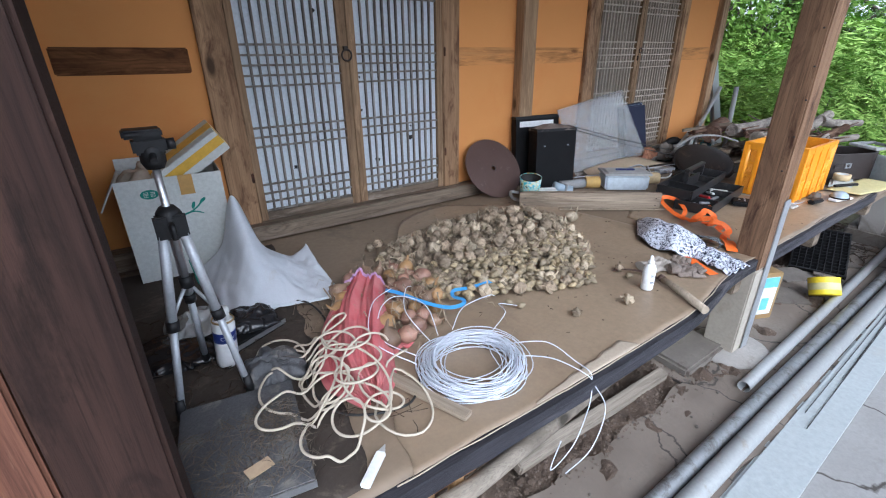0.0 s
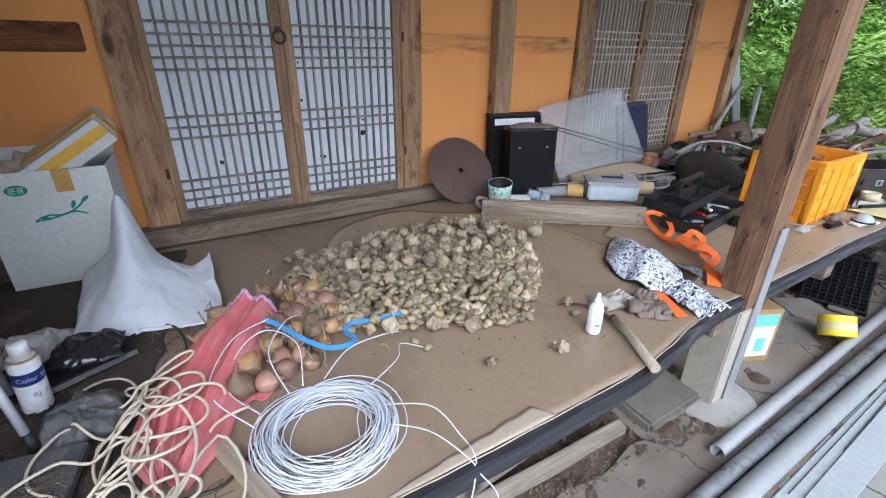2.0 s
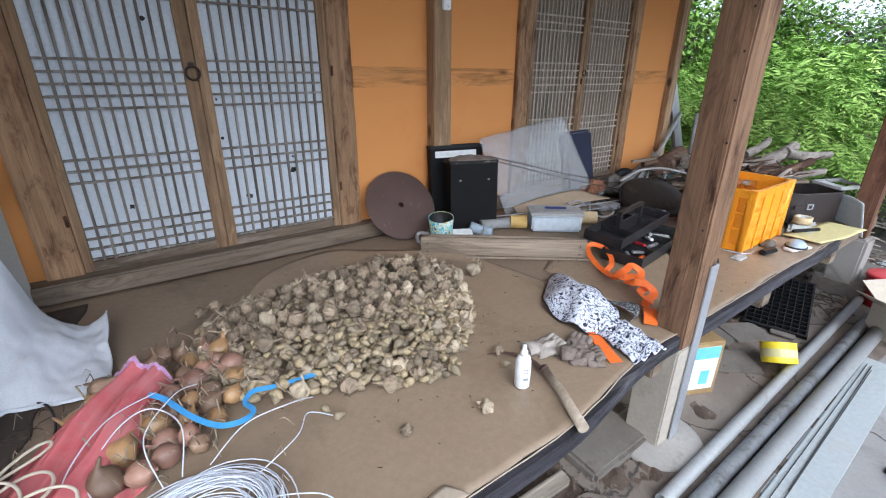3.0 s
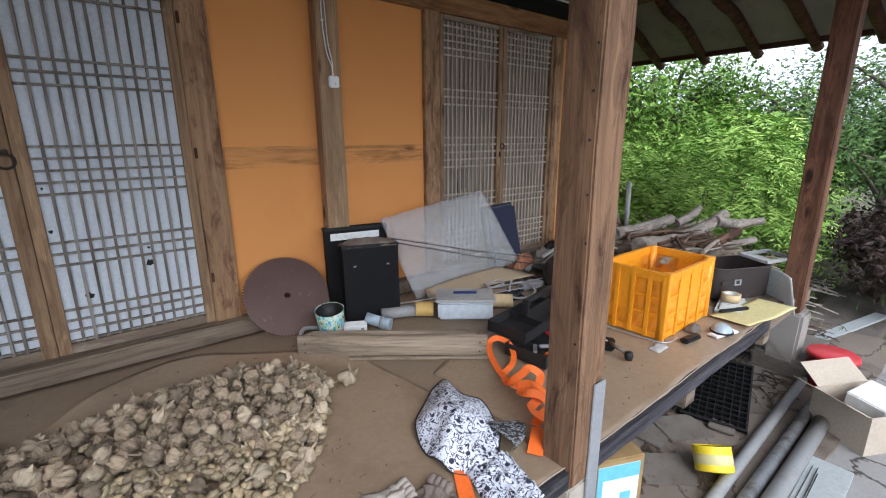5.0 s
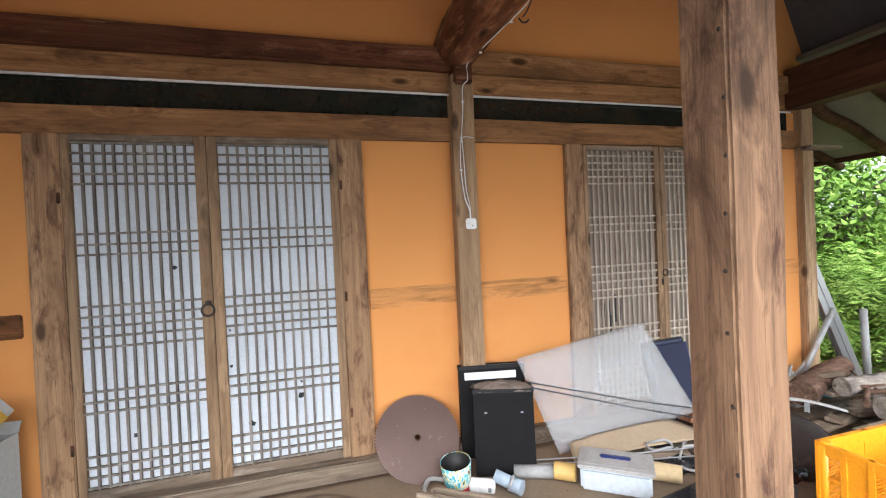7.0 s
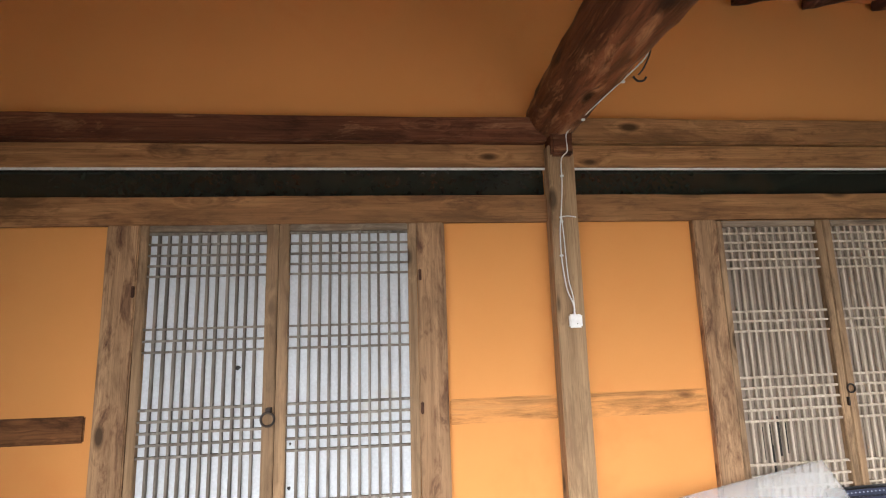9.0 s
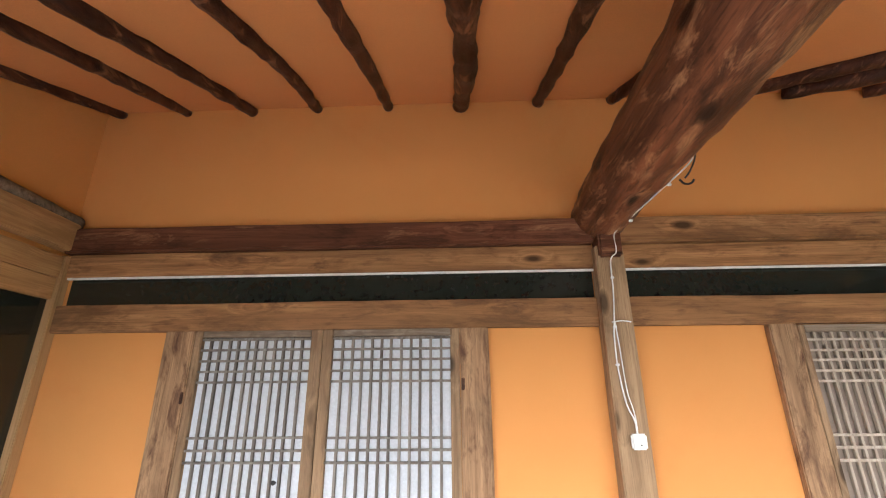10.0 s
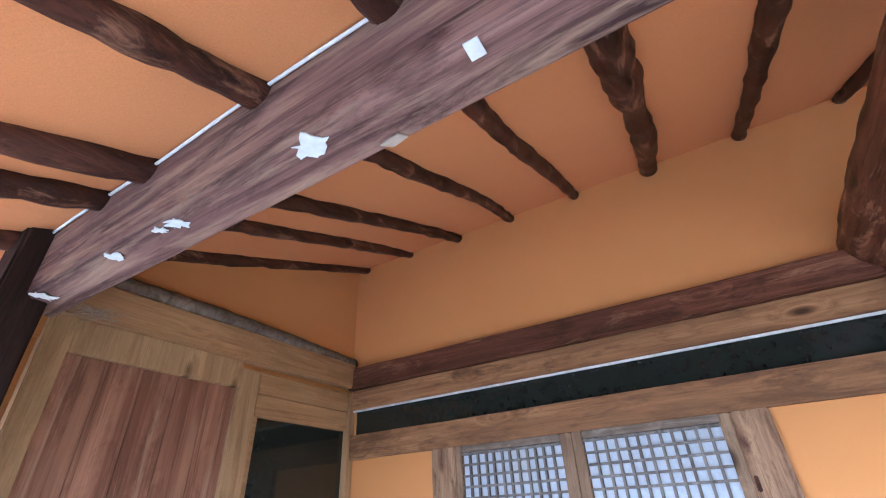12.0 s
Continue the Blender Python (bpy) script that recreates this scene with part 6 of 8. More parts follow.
part("brim_flap", grid_sheet(28, 22, flap_place, 0.0018), "floral", hat, "ruffled brim flap")
part("visor", grid_sheet(20, 12, lambda u, v: Vector((2.385 + 0.135 * v * math.cos(math.pi * (u - 0.5)) ** 0.6, 1.045 + 0.19 * (u - 0.5) * (1.0 - 0.25 * v), F + 0.050 - 0.036 * v + 0.010 * math.sin(math.pi * u))), 0.004), "floral_dark", hat, "dark floral visor")
straps = thing("orange_strap", "bright orange webbing straps in loops", "strap")
FACE = (-0.62, -0.55, 0.55)
part("webbing", ribbon([(2.695, 1.30, F + 0.014), (2.725, 1.38, F + 0.018), (2.77, 1.47, F + 0.035), (2.83, 1.535, F + 0.050), (2.875, 1.53, F + 0.060), (2.89, 1.47, F + 0.050), (2.86, 1.41, F + 0.032), (2.80, 1.36, F + 0.022), (2.71, 1.33, F + 0.016)], 0.025, 0.002, FACE), "orange_strap", straps)
part("webbing", ribbon([(2.70, 1.31, F + 0.018), (2.655, 1.25, F + 0.035), (2.69, 1.215, F + 0.070), (2.755, 1.225, F + 0.075), (2.785, 1.19, F + 0.045), (2.72, 1.165, F + 0.022), (2.645, 1.17, F + 0.035), (2.615, 1.125, F + 0.065), (2.66, 1.085, F + 0.055), (2.67, 1.05, F + 0.024), (2.60, 1.04, F + 0.012), (2.555, 1.02, F + 0.010)], 0.033, 0.002, (-0.4, -0.35, 0.85)), "orange_strap", straps)
part("webbing", ribbon([(2.66, 1.27, F + 0.020), (2.635, 1.20, F + 0.050), (2.69, 1.155, F + 0.062), (2.70, 1.10, F + 0.040), (2.625, 1.09, F + 0.030), (2.58, 1.06, F + 0.042), (2.60, 1.01, F + 0.014)], 0.034, 0.002, (0.25, -0.5, 0.83)), "orange_strap", straps)
part("webbing", ribbon([(2.55, 1.00, F + 0.014), (2.50, 0.965, F + 0.022), (2.44, 0.925, F + 0.008)], 0.050, 0.0018), "orange_strap", straps)
part("webbing", ribbon([(2.30, 1.12, F + 0.012), (2.21, 1.02, F + 0.005), (2.155, 0.93, F + 0.004), (2.12, 0.855, F + 0.004)], 0.046, 0.0018), "orange_strap", straps)

# ---------- things against the porch wall ----------
def saw_disc(r, teeth, hole):
    out = []
    for k in range(teeth):
        a = 2 * math.pi * k / teeth
        out += [(r * 0.955 * math.cos(a), r * 0.955 * math.sin(a)), (r * math.cos(a + 0.012), r * math.sin(a + 0.012)), (r * 0.985 * math.cos(a + 0.04), r * 0.985 * math.sin(a + 0.04))]
    bm = bmesh.new()
    n = len(out)
    rings = []
    for z in (-0.0015, 0.0015):
        rings.append(([bm.verts.new((x, y, z)) for x, y in out], [bm.verts.new((hole * math.cos(2 * math.pi * k / n), hole * math.sin(2 * math.pi * k / n), z)) for k in range(n)]))
    (o0, i0), (o1, i1) = rings
    for k in range(n):
        j = (k + 1) % n
        bm.faces.new((o0[k], i0[k], i0[j], o0[j]))
        bm.faces.new((o1[k], o1[j], i1[j], i1[k]))
        bm.faces.new((o0[k], o0[j], o1[j], o1[k]))
        bm.faces.new((i0[k], i1[k], i1[j], i0[j]))
    return bm


saw = thing("saw_blade", "large rusty circular saw blade leaning on the wall", "saw blade", pose(2.19, 2.438, FLOOR + 0.185, 54, 0, -4))
part("disc", saw_disc(0.226, 84, 0.013), "rust", saw)
part("bore_ring", lathe([(0.0135, 0.0016), (0.018, 0.0016), (0.018, 0.0022), (0.0135, 0.0022), (0.0135, 0.0016)], 24), "iron", saw, "dark worn ring round the bore")


def case(name, w, d, h, at, label, fill):
    c = thing(name, label, "case", at)
    part("body", open_box(w, d, h, 0.008), "black_case", c)
    part("rim", boxes(((-w / 2 - 0.004, -d / 2 - 0.004, h - 0.02), (w / 2 + 0.004, -d / 2, h)), ((-w / 2 - 0.004, d / 2, h - 0.02), (w / 2 + 0.004, d / 2 + 0.004, h)), ((-w / 2 - 0.004, -d / 2, h - 0.02), (-w / 2, d / 2, h)), ((w / 2, -d / 2, h - 0.02), (w / 2 + 0.004, d / 2, h)), bev=0.002), "black_plastic", c)
    if fill:
        part("lining", crumple(0.0, 0.0, h - 0.012, w * 0.98, d * 1.0, 0.05, 4, 22), "glove_grey", c, "crumpled grey lining")
    else:
        part("papers", boxes(((-w / 2 + 0.02, -d / 2 + 0.012, 0.05), (w / 2 - 0.03, d / 2 - 0.015, h - 0.006))), "card_white", c, "white papers inside")
        part("paper_edge", boxes(((-w / 2 + 0.03, -d / 2 - 0.0055, h - 0.075), (w / 2 - 0.05, -d / 2 - 0.0005, h - 0.035)), bev=0.001), "white_plastic", c, "white sheet showing at the mouth")
    for x in (-w * 0.3, w * 0.3):
        part("scuff", boxes(((x - 0.006, -d / 2 - 0.0012, h * 0.72), (x + 0.008, -d / 2 - 0.0004, h * 0.74))), "grey_print", c) if fill else None
    return c


case("black_case", 0.305, 0.125, 0.435, pose(2.615, 2.285, FLOOR + 0.004, -3, 0, -19), "tall scuffed black box case standing open", True)
case("black_case", 0.37, 0.06, 0.50, pose(2.635, 2.468, FLOOR + 0.004, -4, 0, -12), "thin black case with white papers, behind another case", False)

cup = thing("painted_cup", "round cup with a colourful print", "cup", pose(2.335, 2.215, FLOOR + 0.010, 8, -7, 0))
part("body", lathe([(0, 0), (0.060, 0), (0.063, 0.003), (0.075, 0.140), (0.072, 0.141), (0.060, 0.010), (0, 0.008)], 30), "painted_cup", cup)
part("lining", lathe([(0.059, 0.011), (0.0712, 0.138), (0.0702, 0.138), (0.058, 0.012)], 30), "black_plastic", cup, "dark inside")
part("band", lathe([(0.0635, 0.004), (0.0645, 0.004), (0.0666, 0.030), (0.0656, 0.030)], 30), "red_plastic", cup, "red lower band")
solid("grey_hose", tube(smooth_path([(2.20, 2.12, F + 0.012), (2.16, 2.19, F + 0.02), (2.20, 2.26, F + 0.04), (2.28, 2.27, F + 0.02)]), 0.011, 10), "pvc", "short bent grey hose", "hose")
pack = thing("white_pack", "small white plastic pack with print", "pack", pose(2.43, 2.135, F + 0.03, 12, 0, -28))
part("body", boxes(((-0.06, -0.028, -0.022), (0.06, 0.028, 0.022)), bev=0.005), "white_plastic", pack)
part("print", boxes(((0.03, -0.0292, -0.012), (0.045, -0.0282, 0.012))), "grey_print", pack)
fit = thing("pvc_fitting", "blue-grey plastic pipe fitting", "pipe fitting", pose(2.545, 2.11, F + 0.034, 0, 0, -35))
part("sleeve", tube([(-0.06, 0, 0.03), (0.02, 0, 0.0)], 0.030, 16), "pvc_blue", fit)
part("elbow", tube([(0.015, 0, 0.0), (0.05, -0.005, -0.008), (0.075, -0.012, -0.01)], 0.035, 16), "pvc_blue", fit)
part("ring", tube([(0.015, 0, 0.004), (0.025, 0, 0.0)], 0.038, 16), "pvc", fit)
white_tube = solid("white_tube", tube([(2.62, 2.19, F + 0.035), (2.80, 2.12, F + 0.035)], 0.032, 18), "pvc", "short white plastic pipe with print", "pipe")
yt = thing("yellow_tube", "short yellow cardboard tube split at the end", "tube", pose(2.845, 2.085, F + 0.044, 0, 90, -38))
part("wall", lathe([(0.042, -0.05), (0.042, 0.05), (0.034, 0.05), (0.034, -0.05), (0.042, -0.05)], 20), "bamboo", yt)
tt = thing("tan_tube", "tan cardboard roll lying behind the storage box", "tube", pose(3.235, 1.945, F + 0.044, 0, 90, -42))
part("wall", lathe([(0, -0.13), (0.040, -0.13), (0.042, -0.12), (0.042, 0.12), (0.040, 0.13), (0.030, 0.13), (0.030, 0.10), (0, 0.10)], 20), "tan_tube", tt)
lid_box = thing("storage_box", "frosted plastic storage box with a grey lid", "storage box", pose(3.045, 1.965, F, 0, 0, -38))
part("body", boxes(((-0.155, -0.092, 0), (0.155, 0.092, 0.105)), bev=0.012), "frost", lid_box)
part("lid", boxes(((-0.168, -0.103, 0.106), (0.168, 0.103, 0.122)), bev=0.005), "lid_grey", lid_box, "grey lid")
part("lid_panel", boxes(((-0.14, -0.08, 0.1225), (0.14, 0.08, 0.127)), bev=0.003), "lid_grey", lid_box)
part("handle", boxes(((-0.07, -0.014, 0.128), (0.07, 0.014, 0.138)), bev=0.005), "blue_print", lid_box, "dark blue handle")
trough = thing("wooden_trough", "low box of old grey planks", "wooden box", pose(2.452, 1.80, F, 0, 0, -37.7))
part("front_plank", timber((-0.445, -0.012, 0.0), (0.445, 0.012, 0.100), 0.003, 0.003, 0.06, 71), "old_plank", trough)
part("rear_plank", timber((-0.40, 0.085, 0.0), (0.40, 0.105, 0.08), 0.003, 0.003, 0.06, 72), "old_plank", trough)
part("end_board", timber((0.42, 0.0125, 0.0), (0.44, 0.085, 0.08), 0.002, 0.003, 0.03, 73), "old_plank", trough)
part("end_board", timber((-0.42, 0.0125, 0.0), (-0.40, 0.085, 0.08), 0.002, 0.003, 0.03, 74), "old_plank", trough)
for x in (-0.41, 0.41):
    for z in (0.02, 0.065):
        part("nail", lathe([(0, 0), (0.004, 0), (0.003, 0.002), (0, 0.002)], 8, pose(x, -0.0135, z, 90, 0, 0)), "iron", trough)
solid("wood_strip", timber((-0.33, -0.008, 0), (0.33, 0.008, 0.012), 0.002, 0.002, 0.06, 75), "old_plank", "thin wooden strip along the trough", "wood strip", pose(2.53, 1.685, F, 0, 0, -37.7))

PANEL = [Vector(p) for p in ((2.76, 2.405, 1.06), (3.70, 2.535, 1.155), (3.95, 2.37, 0.60), (2.95, 2.31, 0.535))]


def panel_place(u, v):
    a, b = PANEL[0].lerp(PANEL[1], u), PANEL[3].lerp(PANEL[2], u)
    p = b.lerp(a, v)
    return p + Vector((0, -0.03 * math.sin(math.pi * u) * math.sin(math.pi * v), 0))


solid("plastic_sheet", grid_sheet(20, 14, panel_place, 0.003), "poly", "bent sheet of clouded clear plastic leaning on the wall", "plastic sheet")
solid("sand_board", grid_sheet(14, 10, lambda u, v: Vector((2.95, 2.17, F + 0.03)).lerp(Vector((3.25, 2.03, F + 0.02)), 0).lerp(Vector((3.82, 2.10, F + 0.05)), u).lerp(Vector((3.0, 2.30, F + 0.07)).lerp(Vector((3.66, 2.30, F + 0.10)), u), v) + Vector((0, 0, 0.012 * math.sin(math.pi * u)))), "sand_card", "sand-coloured bent board against the plastic sheet", "board")
for k, (a, b) in enumerate((((2.76, 2.29, 0.965), (3.98, 2.16, 0.66)), ((2.76, 2.27, 0.945), (4.0, 2.10, 0.61)), ((2.70, 2.20, 0.60), (3.75, 1.98, 0.60)), ((2.75, 2.18, 0.585), (3.7, 1.94, 0.575)))):
    solid("thin_rod", tube([a, tuple((p + q) / 2 - (0.01 if i == 2 else 0) for i, (p, q) in enumerate(zip(a, b))), b], 0.0035, 6), "zinc" if k > 1 else "cable_black", "thin long rod across the clutter", "rod", None, "thin rods")
chair = thing("office_chair_back", "navy dotted upholstered chair back leaning on the door", "chair back", pose(3.87, 2.475, 0.80, -10, -4, -6))
part("cushion", boxes(((-0.15, -0.03, -0.23), (0.15, 0.025, 0.23)), bev=0.026), "dots", chair)
part("shell", boxes(((-0.155, 0.024, -0.235), (0.155, 0.045, 0.235)), bev=0.010), "black_plastic", chair)
solid("maroon_cushion", crumple(4.00, 2.38, F + 0.02, 0.25, 0.16, 0.12, 21), "panel_red", "dark maroon cushion behind the chair back", "cushion")
solid("grey_cover", crumple(4.16, 2.33, F + 0.02, 0.26, 0.22, 0.15, 22), "stone", "grey crumpled cover in the clutter", "cover")
reel = thing("black_reel", "black round reel lying in the clutter", "reel", pose(4.28, 2.30, F + 0.10, 70, 0, -30))
part("rim", lathe([(0.035, -0.03), (0.085, -0.03), (0.095, -0.015), (0.095, 0.015), (0.085, 0.03), (0.035, 0.03), (0.035, -0.03)], 26), "black_plastic", reel)
part("hub", lathe([(0, -0.034), (0.022, -0.034), (0.024, 0.034), (0, 0.034)], 16), "zinc", reel)
pan = thing("iron_pan", "sooty round iron pan lid propped on its side", "pan", pose(3.98, 1.86, F + 0.085, 27, 0, -40))
part("bowl", lathe([(0, 0.024), (0.12, 0.020), (0.19, 0.006), (0.225, -0.01), (0.235, -0.01), (0.20, 0.016), (0.12, 0.030), (0, 0.034)], 36), "iron_pan", pan)
part("rim", tube([(0.23 * math.cos(a), 0.23 * math.sin(a), -0.01) for a in (2 * math.pi * k / 36 for k in range(36))], 0.006, 6, True), "iron_pan", pan)
solid("white_gutter", tube(smooth_path([(3.80, 2.03, F + 0.20), (3.98, 1.99, F + 0.265), (4.16, 1.90, F + 0.27), (4.34, 1.80, F + 0.22)]), 0.018, 10, flat=0.4), "pvc", "curved white plastic strip over the pan", "plastic strip")
for a, b, r in (((3.95, 2.13, F + 0.09), (4.70, 2.32, F + 0.19), 0.021), ((4.05, 2.22, F + 0.06), (4.80, 2.40, F + 0.12), 0.016), ((4.12, 2.02, F + 0.05), (4.62, 2.28, F + 0.30), 0.010)):
    solid("white_pipe", tube([a, b], r, 14), "pvc", "white plastic pipe lying in the clutter", "pipe", None, "white pipes")
solid("wood_batten", boxes(((-0.30, -0.012, -0.012), (0.30, 0.012, 0.012)), bev=0.003), "old_plank", "thin wooden batten lying over the clutter", "batten", pose(4.42, 2.10, F + 0.295, 0, -2, -12))
rng = random.Random(44)
for k in range(16):
    x, y = rng.uniform(3.45, 4.35), rng.uniform(1.95, 2.45)
    L = rng.uniform(0.05, 0.14)
    solid("scrap_block", boxes(((-L, -0.03, 0), (L, 0.03, rng.uniform(0.02, 0.05))), bev=0.004), rng.choice(("black_plastic", "old_plank", "zinc", "iron_pan")), "dark scrap piece in the clutter", "scrap", pose(x, y, F, 0, 0, rng.uniform(0, 180)), "scrap by the wall")
for k in range(3):
    x, y = rng.uniform(3.4, 3.65), rng.uniform(1.95, 2.10)
    solid("black_rag", crumple(x, y, F, 0.14, 0.12, 0.05, 50 + k), "black_bag", "dark crumpled rag in the clutter", "rag", None, "dark rags")
solid("cable_loop", tube([(3.42 + 0.07 * math.cos(a), 2.10 + 0.05 * math.sin(a), F + 0.07 + 0.006 * math.sin(3 * a)) for a in (2 * math.pi * k / 24 for k in range(48))], 0.006, 6), "zinc", "coiled grey cable in the clutter", "cable")


for k, (a, b, w) in enumerate((((4.02, 2.16, 0.10), (4.62, 2.36, 0.20), 0.03), ((4.10, 2.08, 0.13), (4.66, 2.30, 0.24), 0.035), ((4.20, 2.24, 0.05), (4.85, 2.42, 0.10), 0.04), ((4.28, 1.96, 0.18), (4.62, 2.18, 0.25), 0.03), ((3.92, 2.28, 0.02), (4.45, 2.44, 0.06), 0.035))):
    p, q = Vector(a), Vector(b)
    bm = boxes(((-w / 2, -0.006, 0), (w / 2, 0.006, (q - p).length)), ((-w / 2, 0.006, 0), (-w / 2 + 0.004, 0.016, (q - p).length)), ((w / 2 - 0.004, 0.006, 0), (w / 2, 0.016, (q - p).length)), bev=0.001)
    solid("channel_strip", bm, "white_panel" if k % 2 else "pvc", "pale plastic channel strip in the clutter", "strip", Matrix.Translation(p + Vector((0, 0, F))) @ (q - p).to_track_quat("Z", "X").to_matrix().to_4x4(), "strips in the clutter")
rng = random.Random(46)
for k in range(9):
    x, y = rng.uniform(3.62, 4.30), rng.uniform(1.68, 2.05)
    solid("dark_scrap", crumple(x, y, F, rng.uniform(0.10, 0.2), rng.uniform(0.08, 0.14), rng.uniform(0.03, 0.07), 80 + k, 10), rng.choice(("iron_pan", "black_bag", "leather", "black_plastic")), "dark crumpled scrap under the pan", "scrap", None, "dark scraps by the pan")
solid("grey_hose_loop", tube(smooth_path([(3.40, 2.02, F + 0.01), (3.52, 2.10, F + 0.03), (3.66, 2.06, F + 0.04), (3.64, 1.94, F + 0.02), (3.50, 1.90, F + 0.012), (3.42, 1.96, F + 0.03), (3.60, 2.12, F + 0.05)]), 0.007, 7), "lid_grey", "thin grey hose in a loop", "hose")


def tool_tray(at, w, d, h, label, handle):
    t = thing("tool_tray", label, "tool tray", at)
    part("tray", boxes(((-w / 2, -d / 2, 0), (w / 2, d / 2, 0.006)), ((-w / 2, -d / 2, 0.006), (w / 2, -d / 2 + 0.008, h)), ((-w / 2, d / 2 - 0.008, 0.006), (w / 2, d / 2, h)), ((-w / 2, -d / 2 + 0.008, 0.006), (-w / 2 + 0.008, d / 2 - 0.008, h)), ((w / 2 - 0.008, -d / 2 + 0.008, 0.006), (w / 2, d / 2 - 0.008, h)), bev=0.002), "tray_plastic", t)
    for x in (-w * 0.22, w * 0.2):
        part("divider", boxes(((x, -d / 2 + 0.008, 0.006), (x + 0.005, d / 2 - 0.008, h * 0.8))), "tray_plastic", t)
    if handle:
        part("handle", boxes(((-w * 0.26, -0.016, h), (-w * 0.22, 0.016, h + 0.07)), ((w * 0.16, -0.016, h), (w * 0.20, 0.016, h + 0.07)), ((-w * 0.26, -0.016, h + 0.07), (w * 0.20, 0.016, h + 0.09)), bev=0.004), "tray_plastic", t)
        part("handle_web", boxes(((-w * 0.215, -0.006, 0.006), (w * 0.155, 0.006, h + 0.02))), "tray_plastic", t)
    return t


tool_tray(pose(3.20, 1.415, F, 0, 0, 9), 0.64, 0.22, 0.060, "wide black plastic tool tray with small tools", False)
tool_tray(pose(3.235, 1.565, F + 0.066, 3, -1, 9.5), 0.66, 0.22, 0.058, "black tool tray with a carrying handle, stacked askew", True)
for k, (x, y, a, m, L) in enumerate(((3.0, 1.40, 40, "zinc", 0.05), (3.06, 1.36, -20, "zinc", 0.06), (3.14, 1.42, 70, "red_plastic", 0.04), (3.24, 1.40, 10, "zinc", 0.07), (3.30, 1.46, 55, "white_plastic", 0.04), (3.36, 1.44, -40, "lid_grey", 0.06), (3.02, 1.33, 15, "orange_strap", 0.035), (3.40, 1.52, 30, "zinc", 0.06))):
    solid("small_tool", boxes(((-L, -0.010, 0), (L, 0.010, 0.014)), bev=0.003), m, "small worn hand tool in the tray", "tool", pose(x, y, F + 0.008 + 0.012 * (k % 3), 0, 6, a), "tools in the tray")
pouch = thing("tool_pouch", "dark riveted tool holder lying on the sheet", "tool holder", pose(3.30, 1.245, F, 0, 0, -62))
part("body", boxes(((-0.07, -0.055, 0), (0.07, 0.055, 0.03)), bev=0.008), "black_case", pouch)
for x, y in ((-0.03, 0.0), (0.0, 0.02), (0.03, 0.0), (0.0, -0.02)):
    part("rivet", lathe([(0, 0.03), (0.007, 0.03), (0.005, 0.034), (0, 0.035)], 10, pose(x, y, 0)), "zinc", pouch)
part("shaft", tube([(0.05, -0.03, 0.035), (0.12, -0.10, 0.03)], 0.010, 10), "glove_grey", pouch)
part("knob", lathe([(0, -0.02), (0.016, -0.018), (0.02, 0), (0.016, 0.018), (0, 0.02)], 14, pose(0.135, -0.115, 0.026)), "black_plastic", pouch)


# ---------- orange crate ----------
def crate(at, w, d, h, mat, label, name="crate"):
    c = thing(name, label, "crate", at)

    def side(length, at_side, solid_mid):
        """One wall: posts, rails and windows of slanted mesh."""
        bm = boxes(((-length / 2, 0, 0), (length / 2, 0.006, 0.035)), ((-length / 2, -0.006, h - 0.045), (length / 2, 0.008, h)), ((-length / 2, -0.010, h - 0.012), (length / 2, -0.006, h)))
        n = 4
        cell = length / n
        for k in range(n + 1):
            x = -length / 2 + cell * k
            box_into(bm, (x - 0.010, -0.008, 0), (x + 0.010, 0.006, h))
        for z in (h * 0.36, h * 0.62):
            box_into(bm, (-length / 2, -0.003, z - 0.006), (length / 2, 0.005, z + 0.006))
        for k in range(n):
            x0, x1 = -length / 2 + cell * k + 0.01, -length / 2 + cell * (k + 1) - 0.01
            if k in solid_mid:
                box_into(bm, (x0, -0.001, h * 0.36), (x1, 0.004, h - 0.045))
                zones = ((0.035, h * 0.36 - 0.006),)
            else:
                zones = ((0.035, h * 0.36 - 0.006), (h * 0.36 + 0.006, h * 0.62 - 0.006), (h * 0.62 + 0.006, h - 0.045))
            for z0, z1 in zones:
                s = 0.0135
                for sgn in (1, -1):
                    o = -(z1 - z0)
                    while o < (x1 - x0):
                        lo, hi = max(0, o), min(x1 - x0, o + (z1 - z0))
                        if hi - lo > 0.004:
                            p, q = Vector((x0 + lo, 0.001, z0 + (lo - o))), Vector((x0 + hi, 0.001, z0 + (hi - o)))
                            if sgn < 0:
                                p.x, q.x = x0 + x1 - p.x, x0 + x1 - q.x
                            tube_into(bm, [p, q], 0.0026, 4)
                        o += s
        return part("side", bm, mat, c, "", at_side)
    side(w, pose(0, -d / 2, 0), (1, 2) if name == "crate" else (0, 1, 2, 3))
    side(w, pose(0, d / 2, 0, 0, 0, 180), (1, 2))
    side(d, pose(-w / 2, 0, 0, 0, 0, -90), (1,))
    side(d, pose(w / 2, 0, 0, 0, 0, 90), (1,))
    part("bottom", boxes(((-w / 2 + 0.006, -d / 2 + 0.006, 0.002), (w / 2 - 0.006, d / 2 - 0.006, 0.008))), mat, c)
    for sx in (-1, 1):
        for sy in (-1, 1):
            part("corner", lathe([(0.0, 0.0), (0.022, 0.0), (0.024, h + 0.001), (0.014, h + 0.002), (0.0, h + 0.001)], 14, pose(sx * (w / 2 - 0.014), sy * (d / 2 - 0.014), 0)), mat, c)
    return c


